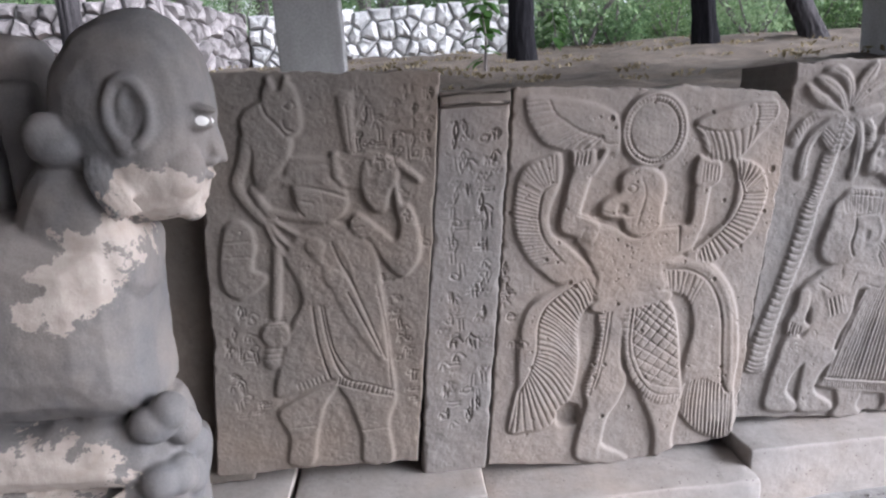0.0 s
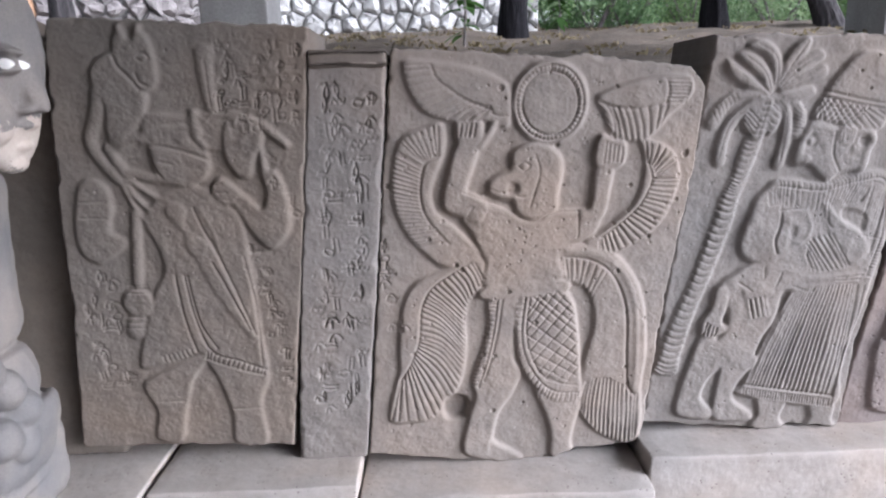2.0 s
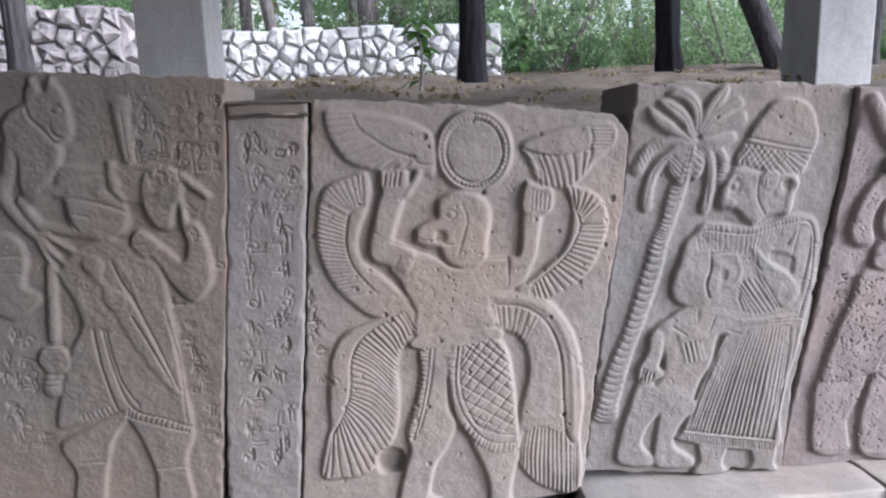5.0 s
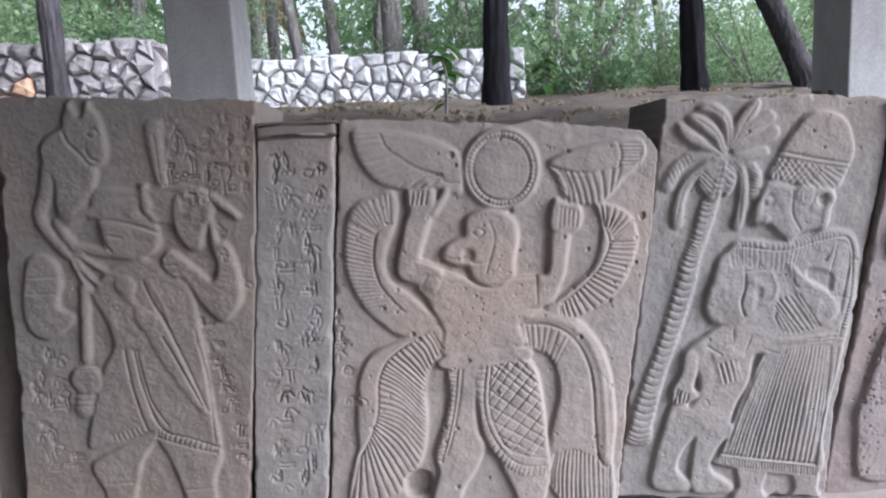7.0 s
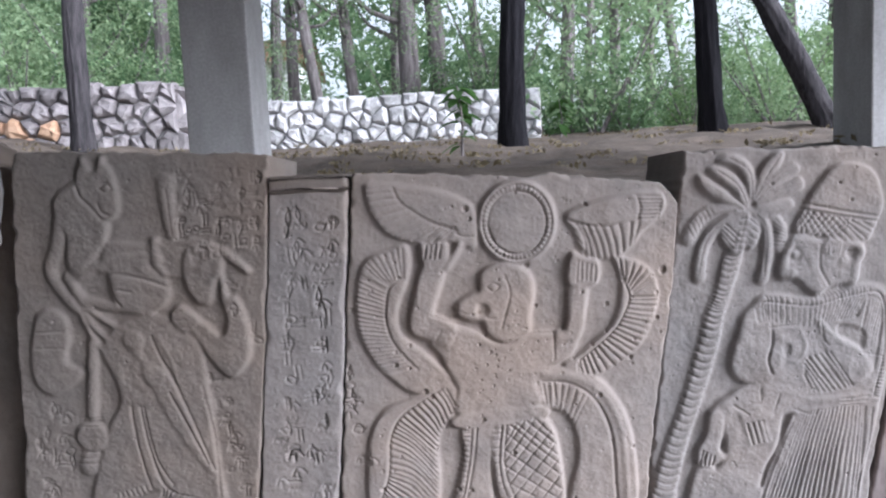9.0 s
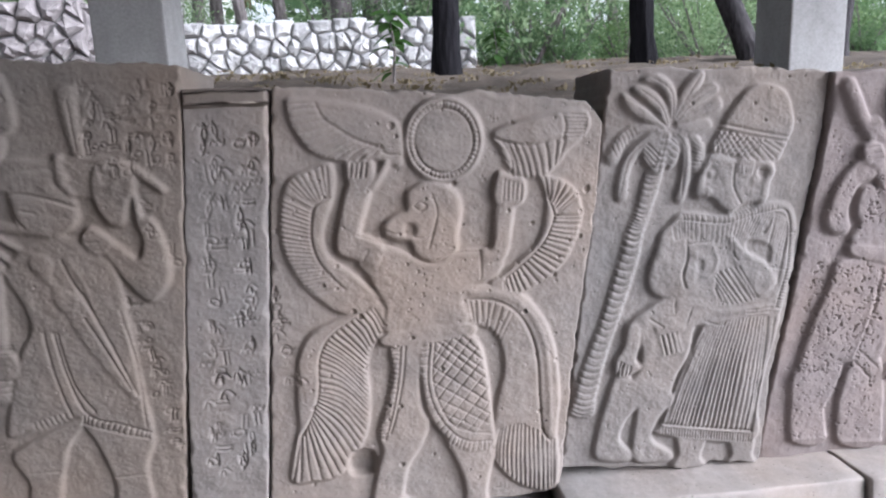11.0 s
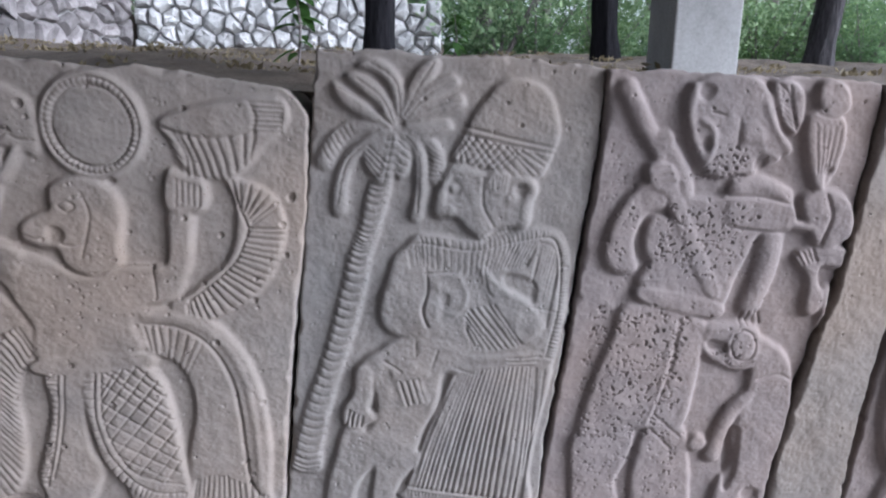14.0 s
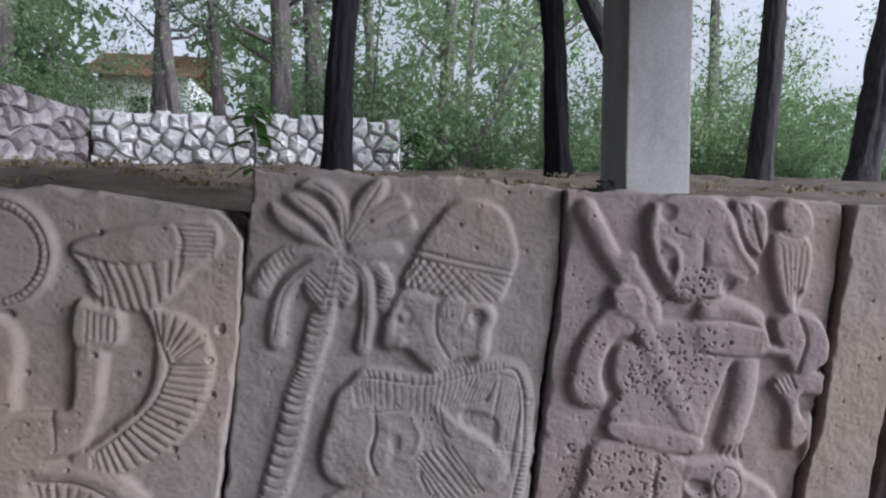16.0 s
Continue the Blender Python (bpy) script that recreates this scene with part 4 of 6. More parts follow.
rp.fill("palm_tree", 0.024, 0.008, [(1.594, 1.250), (1.611, 1.249), (1.597, 1.151), (1.565, 1.150), (1.577, 1.185)])
rp.fill("palm_tree", 0.022, 0.01, [(1.615, 1.240), (1.636, 1.226), (1.639, 1.194), (1.625, 1.162), (1.609, 1.165), (1.608, 1.219)])
rp.hatch(4, 0.003, 0.006, [(1.549, 1.227), (1.540, 1.198)], [(1.587, 1.191), (1.567, 1.163)])
rp.hatch(6, 0.003, 0.006, [(1.590, 1.240), (1.570, 1.160)], [(1.613, 1.239), (1.598, 1.158)])
rp.hatch(4, 0.003, 0.006, [(1.618, 1.234), (1.612, 1.173)], [(1.640, 1.217), (1.630, 1.167)])
rp.cut(0.003, 0.005, [(1.601, 1.247), (1.582, 1.151)])
rp.fill("figure", 0.02, 0.014, [(1.759, 1.258), (1.777, 1.295), (1.805, 1.333), (1.833, 1.365), (1.872, 1.375), (1.917, 1.364), (1.946, 1.341), (1.962, 1.299), (1.969, 1.264), (1.961, 1.225), (1.944, 1.183), (1.929, 1.164), (1.874, 1.163), (1.807, 1.182), (1.751, 1.193), (1.735, 1.204), (1.745, 1.233)])
rp.cut(0.004, 0.007, [(1.760, 1.273), (1.855, 1.250), (1.963, 1.228)])
rp.cut(0.004, 0.007, [(1.754, 1.258), (1.855, 1.236), (1.963, 1.215)])
rp.hatch(9, 0.0032, 0.0065, [(1.745, 1.232), (1.759, 1.251), (1.809, 1.241), (1.864, 1.229)], [(1.751, 1.195), (1.807, 1.182), (1.874, 1.166), (1.929, 1.169)])
rp.hatch(8, 0.0032, 0.0065, [(1.769, 1.253), (1.809, 1.241), (1.848, 1.233), (1.889, 1.224)], [(1.738, 1.212), (1.765, 1.192), (1.800, 1.184), (1.836, 1.175)])
rp.cut(0.0032, 0.006, [(1.882, 1.224), (1.940, 1.187)])
rp.cut(0.0032, 0.006, [(1.916, 1.217), (1.948, 1.197)])
rp.fill("figure", 0.022, 0.014, [(1.727, 1.184), (1.767, 1.187), (1.807, 1.171), (1.847, 1.169), (1.901, 1.166), (1.922, 1.157), (1.914, 1.112), (1.901, 1.058), (1.861, 1.047), (1.833, 1.041), (1.805, 1.021), (1.776, 1.038), (1.756, 1.059), (1.736, 1.071), (1.704, 1.069), (1.694, 1.085), (1.707, 1.112), (1.715, 1.151)])
rp.limb("figure", 0.028, (0.014, 0.021), [(1.726, 1.163), (1.714, 1.125), (1.710, 1.088)])
rp.disc("figure", 0.028, (1.729, 1.086), 0.015)
rp.limb("figure", 0.027, (0.009, 0.009), [(1.744, 1.077), (1.772, 1.089)])
rp.limb("figure", 0.025, (0.010, 0.009), [(1.740, 1.175), (1.780, 1.170), (1.801, 1.153)])
rp.sink("figure", 0.006, 0.008, [(1.723, 1.148), (1.739, 1.155), (1.755, 1.141), (1.746, 1.123), (1.725, 1.124)])
rp.disc("figure", 0.025, (1.737, 1.136), 0.010)
rp.fill("figure", 0.028, 0.006, [(1.817, 1.168), (1.861, 1.168), (1.852, 1.126), (1.822, 1.134)])
rp.hatch(5, 0.0028, 0.005, [(1.823, 1.165), (1.855, 1.165)], [(1.824, 1.133), (1.849, 1.129)])
rp.limb("figure", 0.028, (0.014, 0.014), [(1.871, 1.130), (1.874, 1.152), (1.901, 1.155), (1.917, 1.136), (1.906, 1.112)])
rp.limb("figure", 0.026, (0.017, 0.021), [(1.903, 1.112), (1.897, 1.065)])
rp.sink("figure", 0.01, 0.006, [(1.880, 1.141), (1.897, 1.142), (1.894, 1.121), (1.880, 1.125)])
rp.disc("figure", 0.026, (1.868, 1.115), 0.015)
rp.cut(0.004, 0.006, [(1.804, 1.159), (1.805, 1.099), (1.831, 1.049)])
rp.hatch(8, 0.003, 0.005, [(1.803, 1.027), (1.872, 1.052)], [(1.816, 1.012), (1.880, 1.035)])
rp.fill("figure", 0.019, 0.014, [(1.674, 1.028), (1.788, 1.011), (1.851, 1.022), (1.907, 1.041), (1.963, 1.041), (1.996, 1.017), (2.015, 0.951), (2.013, 0.850), (1.994, 0.715), (1.958, 0.657), (1.778, 0.677), (1.667, 0.750), (1.621, 0.814), (1.595, 0.944), (1.632, 1.003)])
rp.hatch(42, 0.0028, 0.0055, [(1.664, 1.024), (1.788, 1.010), (1.879, 1.029), (1.963, 1.040), (1.999, 1.012), (2.013, 0.951)], [(1.669, 1.008), (1.788, 0.993), (1.883, 1.013), (1.959, 1.025), (1.983, 1.005), (1.996, 0.950)])
rp.cut(0.003, 0.006, [(1.652, 1.003), (1.673, 1.008), (1.788, 0.993), (1.883, 1.013), (1.959, 1.023), (1.984, 1.003), (1.996, 0.946), (1.995, 0.851), (1.976, 0.733)])
rp.hatch(30, 0.0026, 0.0048, [(1.635, 0.990), (1.679, 1.002), (1.788, 0.988), (1.878, 1.005), (1.942, 1.016)], [(1.643, 0.951), (1.683, 0.953), (1.786, 0.936), (1.856, 0.950), (1.913, 0.954)])
rp.hatch(30, 0.0028, 0.0055, [(2.013, 0.951), (2.013, 0.850), (1.994, 0.715)], [(1.996, 0.946), (1.995, 0.851), (1.973, 0.721)])
rp.hatch(16, 0.0026, 0.0045, [(1.942, 1.014), (1.979, 0.997), (1.990, 0.939)], [(1.927, 0.916), (1.953, 0.870), (1.970, 0.802)])
rp.sink("figure", 0.012, 0.012, [(1.863, 0.932), (1.927, 0.918), (1.938, 0.886), (1.921, 0.858), (1.877, 0.888)])
rp.fill("figure", 0.026, 0.01, [(1.800, 0.946), (1.816, 0.952), (1.856, 0.907), (1.927, 0.863), (1.964, 0.802), (1.920, 0.763), (1.871, 0.786), (1.829, 0.864), (1.821, 0.899)])
rp.cut(0.003, 0.005, [(1.814, 0.945), (1.822, 0.902), (1.835, 0.880)])
rp.cut(0.003, 0.005, [(1.929, 0.854), (1.961, 0.847), (1.991, 0.840)])
rp.fill("figure", 0.022, 0.01, [(1.778, 0.851), (1.835, 0.862), (1.875, 0.788), (1.914, 0.757), (1.867, 0.753), (1.789, 0.746), (1.773, 0.799)])
rp.hatch(10, 0.0034, 0.007, [(1.776, 0.795), (1.780, 0.842), (1.840, 0.860)], [(1.792, 0.746), (1.855, 0.745), (1.911, 0.758)])
rp.fill("child", 0.024, 0.016, [(1.595, 0.941), (1.623, 0.961), (1.677, 0.965), (1.687, 0.949), (1.752, 0.943), (1.773, 0.915), (1.778, 0.871), (1.769, 0.842), (1.747, 0.814), (1.725, 0.803), (1.682, 0.777), (1.640, 0.774), (1.592, 0.789), (1.571, 0.824), (1.573, 0.876), (1.585, 0.910)])
rp.cut(0.004, 0.007, [(1.679, 0.945), (1.682, 0.894), (1.671, 0.845), (1.683, 0.805)])
rp.cut(0.003, 0.006, [(1.684, 0.936), (1.717, 0.939), (1.747, 0.939)])
rp.disc("child", 0.028, (1.705, 0.908), 0.012)
rp.limb("child", 0.028, (0.010, 0.009), [(1.675, 0.866), (1.693, 0.867), (1.705, 0.849), (1.701, 0.823)])
rp.limb("child", 0.027, (0.009, 0.009), [(1.727, 0.838), (1.749, 0.836)])
rp.sink("child", 0.008, 0.005, [(1.715, 0.880), (1.729, 0.881), (1.722, 0.855)])
rp.limb("child", 0.028, (0.009, 0.010), [(1.758, 0.922), (1.773, 0.886), (1.767, 0.852)])
rp.fill("child", 0.021, 0.014, [(1.569, 0.743), (1.606, 0.768), (1.646, 0.782), (1.710, 0.778), (1.766, 0.747), (1.812, 0.733), (1.911, 0.746), (1.961, 0.734), (1.964, 0.713), (1.943, 0.698), (1.866, 0.700), (1.810, 0.677), (1.752, 0.680), (1.720, 0.675), (1.708, 0.592), (1.674, 0.525), (1.640, 0.441), (1.550, 0.445), (1.480, 0.471), (1.523, 0.513), (1.557, 0.556), (1.559, 0.626), (1.524, 0.691), (1.537, 0.722)])
rp.limb("figure", 0.026, (0.019, 0.017), [(1.794, 0.719), (1.874, 0.722), (1.948, 0.727)])
rp.hatch(3, 0.003, 0.006, [(1.881, 0.721), (1.884, 0.700)], [(1.958, 0.725), (1.949, 0.699)])
rp.cut(0.003, 0.005, [(1.750, 0.696), (1.804, 0.678), (1.819, 0.691)])
rp.cut(0.003, 0.004, [(1.656, 0.763), (1.657, 0.729)])
rp.cut(0.003, 0.004, [(1.709, 0.740), (1.695, 0.694)])
rp.fill("child", 0.026, 0.01, [(1.513, 0.695), (1.549, 0.697), (1.550, 0.627), (1.542, 0.585), (1.560, 0.564), (1.534, 0.545), (1.519, 0.536), (1.485, 0.544), (1.480, 0.586), (1.506, 0.632)])
rp.fill("child", 0.026, 0.01, [(1.597, 0.695), (1.648, 0.716), (1.670, 0.693), (1.695, 0.681), (1.677, 0.655), (1.689, 0.604), (1.653, 0.590), (1.625, 0.601), (1.608, 0.648)])
rp.hatch(4, 0.003, 0.007, [(1.495, 0.584), (1.527, 0.568)], [(1.487, 0.547), (1.522, 0.540)])
rp.hatch(4, 0.003, 0.007, [(1.620, 0.657), (1.663, 0.668)], [(1.637, 0.598), (1.680, 0.608)])
rp.cut(0.003, 0.005, [(1.581, 0.715), (1.621, 0.688)])
rp.fill("skirt", 0.02, 0.01, [(1.752, 0.680), (1.822, 0.702), (1.948, 0.697), (1.986, 0.704), (1.984, 0.639), (1.964, 0.529), (1.948, 0.398), (1.936, 0.275), (1.639, 0.326), (1.636, 0.358), (1.660, 0.422), (1.688, 0.516), (1.726, 0.606)])
rp.fan(22, 0.0036, 0.0075, [(1.756, 0.671), (1.808, 0.686), (1.881, 0.694), (1.952, 0.692)], [(1.690, 0.512), (1.758, 0.506), (1.848, 0.498), (1.947, 0.488)], [(1.648, 0.363), (1.723, 0.351), (1.829, 0.331), (1.933, 0.312)])
rp.cut(0.004, 0.007, [(1.641, 0.364), (1.783, 0.338), (1.935, 0.311)])
rp.hatch(34, 0.0028, 0.006, [(1.639, 0.353), (1.935, 0.298)], [(1.640, 0.327), (1.935, 0.272)])
rp.cut(0.003, 0.006, [(1.973, 0.687), (1.964, 0.561), (1.942, 0.432), (1.929, 0.324)])
rp.fill("child", 0.02, 0.014, [(1.495, 0.549), (1.574, 0.466), (1.520, 0.389), (1.503, 0.320), (1.542, 0.273), (1.531, 0.244), (1.431, 0.264), (1.433, 0.353), (1.456, 0.453)])
rp.fill("child", 0.02, 0.014, [(1.554, 0.503), (1.669, 0.460), (1.622, 0.382), (1.608, 0.312), (1.674, 0.257), (1.665, 0.230), (1.556, 0.242), (1.546, 0.325), (1.556, 0.407)])
rp.fill("figure", 0.018, 0.012, [(1.692, 0.323), (1.779, 0.305), (1.772, 0.235), (1.793, 0.188), (1.681, 0.205), (1.700, 0.251)])
rp.fill("figure", 0.018, 0.012, [(1.867, 0.290), (1.943, 0.281), (1.947, 0.222), (1.965, 0.179), (1.864, 0.187), (1.878, 0.234)])
rp.pit((1.909, 0.495), 0.004, 0.008)
rp.pit((1.517, 1.420), 0.004, 0.008)
rp.pit((1.991, 1.272), 0.005, 0.008)
rp.pit((1.850, 1.325), 0.005, 0.008)
rp.pit((1.883, 1.277), 0.005, 0.008)
rp.pit((1.669, 1.330), 0.004, 0.008)
rp.pit((1.501, 1.100), 0.004, 0.008)
rp.pit((1.469, 1.023), 0.004, 0.008)
rp.pit((1.950, 1.393), 0.004, 0.008)
rp.pores(60, (1.444, 1.396), (2.051, 0.189), .0024)
# Bearded figure with falcon
rm.left = [(2.067, 1.405), (2.068, 1.234), (2.048, 1.000), (2.026, 0.714), (2.002, 0.475), (1.983, 0.186)]
rm.right = [(2.694, 1.386), (2.682, 1.154), (2.672, 0.913), (2.652, 0.821), (2.620, 0.567), (2.604, 0.379), (2.596, 0.179)]
rm.top = [(2.067, 1.404), (2.361, 1.395), (2.694, 1.382)]
rm.bottom = [(1.983, 0.185), (2.186, 0.160), (2.377, 0.169), (2.596, 0.175)]
rm.limb("staff", 0.022, (0.022, 0.021), [(2.107, 1.360), (2.148, 1.293), (2.200, 1.220)])
rm.fill("staff", 0.024, 0.01, [(2.199, 1.175), (2.231, 1.168), (2.298, 1.048), (2.379, 0.908), (2.372, 0.874), (2.338, 0.903), (2.260, 1.040)])
rm.disc("figure", 0.022, (2.201, 1.249), 0.022)
rm.fill("figure", 0.027, 0.01, [(2.170, 1.196), (2.215, 1.201), (2.243, 1.165), (2.222, 1.131), (2.181, 1.148)])
rm.hatch(3, 0.003, 0.005, [(2.179, 1.187), (2.204, 1.151)], [(2.215, 1.193), (2.232, 1.160)])
rm.limb("figure", 0.022, (0.021, 0.022), [(2.221, 1.225), (2.254, 1.172), (2.263, 1.131)])
rm.fill("figure", 0.022, 0.016, [(2.168, 1.156), (2.212, 1.148), (2.224, 1.103), (2.176, 1.079), (2.156, 1.013), (2.173, 0.955), (2.135, 0.940), (2.096, 0.967), (2.092, 1.018), (2.117, 1.097)])
rm.fill("figure", 0.02, 0.014, [(2.191, 1.072), (2.253, 1.063), (2.290, 0.986), (2.232, 0.959), (2.186, 0.994)])
rm.fill("figure", 0.022, 0.014, [(2.237, 1.352), (2.271, 1.382), (2.328, 1.397), (2.386, 1.387), (2.423, 1.355), (2.446, 1.308), (2.472, 1.254), (2.492, 1.232), (2.470, 1.220), (2.449, 1.221), (2.464, 1.207), (2.434, 1.195), (2.420, 1.182), (2.376, 1.176), (2.333, 1.170), (2.293, 1.194), (2.275, 1.244), (2.252, 1.288)])
rm.limb("figure", 0.027, (0.015, 0.015), [(2.255, 1.364), (2.250, 1.316), (2.268, 1.256), (2.295, 1.210)])
rm.limb("figure", 0.03, (0.012, 0.014), [(2.280, 1.292), (2.302, 1.281), (2.309, 1.246), (2.301, 1.210)])
rm.sink("figure", 0.01, 0.006, [(2.271, 1.371), (2.295, 1.360), (2.282, 1.343), (2.267, 1.351)])
rm.sink("figure", 0.008, 0.005, [(2.290, 1.253), (2.300, 1.249), (2.299, 1.234), (2.288, 1.237)])
rm.fill("figure", 0.027, 0.01, [(2.372, 1.288), (2.397, 1.298), (2.419, 1.278), (2.425, 1.249), (2.379, 1.248)])
rm.limb("figure", 0.027, (0.012, 0.014), [(2.417, 1.335), (2.449, 1.276), (2.483, 1.235)])
rm.limb("figure", 0.026, (0.012, 0.010), [(2.421, 1.236), (2.464, 1.215)])
rm.sink("figure", 0.012, 0.006, [(2.420, 1.214), (2.438, 1.208), (2.431, 1.189), (2.416, 1.193)])
rm.cut(0.0045, 0.007, [(2.365, 1.298), (2.368, 1.240)])
rm.cut(0.003, 0.005, [(2.300, 1.314), (2.329, 1.307)])
rm.fill("figure", 0.019, 0.016, [(2.263, 1.123), (2.351, 1.124), (2.381, 1.160), (2.424, 1.171), (2.486, 1.152), (2.520, 1.121), (2.529, 1.046), (2.465, 1.038), (2.448, 1.020), (2.415, 0.920), (2.398, 0.861), (2.351, 0.857), (2.187, 0.907), (2.202, 0.967), (2.245, 1.091)])
rm.fill("figure", 0.024, 0.01, [(2.373, 1.119), (2.512, 1.113), (2.524, 1.050), (2.390, 1.056)])
rm.limb("figure", 0.025, (0.022, 0.022), [(2.382, 1.146), (2.438, 1.153), (2.498, 1.128)])
rm.cut(0.004, 0.006, [(2.366, 1.127), (2.441, 1.126), (2.511, 1.110)])
rm.cut(0.004, 0.006, [(2.381, 1.054), (2.449, 1.046), (2.526, 1.041)])
rm.limb("figure", 0.023, (0.031, 0.029), [(2.490, 1.035), (2.487, 0.944), (2.465, 0.856)])
rm.hatch(4, 0.003, 0.006, [(2.446, 0.842), (2.493, 0.845)], [(2.448, 0.808), (2.502, 0.809)])
rm.fill("figure", 0.024, 0.008, [(2.193, 0.906), (2.382, 0.866), (2.376, 0.827), (2.201, 0.867)])
rm.fill("kilt", 0.02, 0.016, [(2.167, 0.861), (2.355, 0.819), (2.361, 0.741), (2.356, 0.612), (2.339, 0.527), (2.272, 0.518), (2.220, 0.521), (2.097, 0.496), (2.071, 0.520), (2.100, 0.673), (2.133, 0.776)])
rm.cut(0.005, 0.006, [(2.296, 0.822), (2.286, 0.685), (2.254, 0.541)])
rm.cut(0.004, 0.006, [(2.269, 0.556), (2.338, 0.496)])
rm.cut(0.004, 0.006, [(2.259, 0.520), (2.318, 0.461)])
rm.limb("kilt", 0.025, (0.010, 0.010), [(2.276, 0.749), (2.265, 0.622), (2.242, 0.534)])
rm.fill("figure", 0.018, 0.014, [(2.068, 0.510), (2.210, 0.526), (2.205, 0.427), (2.182, 0.356), (2.200, 0.238), (2.088, 0.251), (2.065, 0.373)])
rm.fill("figure", 0.018, 0.014, [(2.252, 0.521), (2.339, 0.527), (2.369, 0.440), (2.387, 0.345), (2.391, 0.208), (2.256, 0.225), (2.225, 0.354), (2.231, 0.441)])
rm.disc("figure", 0.023, (2.386, 0.476), 0.024)
rm.limb("figure", 0.022, (0.015, 0.014), [(2.088, 0.262), (2.197, 0.256)])
rm.limb("figure", 0.022, (0.015, 0.014), [(2.265, 0.235), (2.396, 0.222)])
rm.fill("falcon", 0.023, 0.014, [(2.515, 1.295), (2.530, 1.317), (2.562, 1.324), (2.600, 1.307), (2.615, 1.261), (2.609, 1.193), (2.596, 1.150), (2.569, 1.146), (2.539, 1.197)])
rm.fill("falcon", 0.022, 0.01, [(2.537, 1.379), (2.565, 1.387), (2.600, 1.366), (2.613, 1.332), (2.593, 1.314), (2.554, 1.314), (2.533, 1.348)])
rm.cut(0.004, 0.006, [(2.539, 1.314), (2.573, 1.305), (2.602, 1.309)])
rm.hatch(5, 0.0026, 0.004, [(2.539, 1.291), (2.597, 1.286)], [(2.562, 1.182), (2.593, 1.178)])
rm.sink("falcon", 0.012, 0.006, [(2.588, 1.189), (2.605, 1.180), (2.616, 1.140), (2.590, 1.150)])
rm.fill("falcon", 0.02, 0.008, [(2.427, 1.373), (2.465, 1.381), (2.498, 1.357), (2.506, 1.305), (2.494, 1.270), (2.464, 1.299)])
rm.hatch(7, 0.0034, 0.006, [(2.441, 1.375), (2.467, 1.301)], [(2.470, 1.348), (2.499, 1.277)])
rm.cut(0.0034, 0.005, [(2.465, 1.374), (2.496, 1.280)])
rm.fill("figure", 0.025, 0.012, [(2.541, 1.125), (2.603, 1.144), (2.650, 1.121), (2.674, 1.077), (2.672, 1.031), (2.612, 1.006), (2.564, 1.064)])
rm.cut(0.005, 0.01, [(2.596, 1.132), (2.618, 1.081), (2.608, 1.018)])
rm.limb("figure", 0.026, (0.014, 0.014), [(2.537, 1.060), (2.591, 1.052)])
rm.limb("figure", 0.026, (0.015, 0.015), [(2.635, 1.108), (2.665, 1.063), (2.644, 1.033)])
rm.fill("figure", 0.023, 0.01, [(2.556, 0.980), (2.584, 1.002), (2.673, 1.004), (2.684, 0.959), (2.622, 0.958), (2.624, 0.915), (2.645, 0.883), (2.631, 0.838), (2.604, 0.843), (2.594, 0.930)])
rm.hatch(4, 0.0034, 0.006, [(2.557, 0.992), (2.594, 1.001)], [(2.577, 0.964), (2.607, 0.974)])
rm.limb("figure", 0.021, (0.015, 0.014), [(2.649, 0.901), (2.658, 0.807)])
rm.fill("animal", 0.024, 0.014, [(2.363, 0.803), (2.410, 0.808), (2.473, 0.807), (2.506, 0.774), (2.506, 0.707), (2.463, 0.685), (2.403, 0.708), (2.369, 0.731)])
rm.disc("animal", 0.029, (2.453, 0.755), 0.040)
rm.sink("animal", 0.016, 0.006, [(2.375, 0.765), (2.418, 0.754), (2.413, 0.739), (2.380, 0.745)])
rm.cut(0.003, 0.005, [(2.458, 0.796), (2.482, 0.782), (2.495, 0.751), (2.488, 0.723), (2.467, 0.713), (2.442, 0.727), (2.430, 0.758), (2.437, 0.786), (2.458, 0.796)])
rm.disc("animal", 0.031, (2.451, 0.771), 0.010)
rm.cut(0.0035, 0.006, [(2.422, 0.711), (2.452, 0.693), (2.493, 0.708)])
rm.fill("animal", 0.021, 0.014, [(2.480, 0.777), (2.543, 0.755), (2.585, 0.718), (2.610, 0.650), (2.626, 0.513), (2.610, 0.409), (2.606, 0.300), (2.609, 0.178), (2.468, 0.200), (2.453, 0.247), (2.459, 0.339), (2.496, 0.415), (2.480, 0.496), (2.488, 0.580), (2.498, 0.662)])
rm.limb("animal", 0.025, (0.021, 0.026), [(2.509, 0.615), (2.459, 0.550), (2.436, 0.440)])
rm.sink("animal", 0.014, 0.008, [(2.471, 0.497), (2.493, 0.511), (2.502, 0.387), (2.483, 0.335)])
rm.sink("animal", 0.012, 0.006, [(2.539, 0.328), (2.571, 0.327), (2.567, 0.294), (2.539, 0.302)])
rm.cut(0.004, 0.006, [(2.577, 0.304), (2.599, 0.263), (2.594, 0.217)])
rm.cut(0.004, 0.006, [(2.518, 0.660), (2.569, 0.674), (2.604, 0.657)])
rm.limb("animal", 0.022, (0.017, 0.015), [(2.476, 0.225), (2.589, 0.197)])
rm.pores(60, (2.274, 1.244), (2.393, 1.16), .0042)
rm.pores(70, (2.231, 1.122), (2.403, 0.961), .0034)
rm.pores(110, (2.077, 0.84), (2.291, 0.494), .003)
rm.pores(30, (2.385, 0.807), (2.494, 0.682), .0036)
rm.pores(60, (2.083, 1.261), (2.158, 0.896), .003)
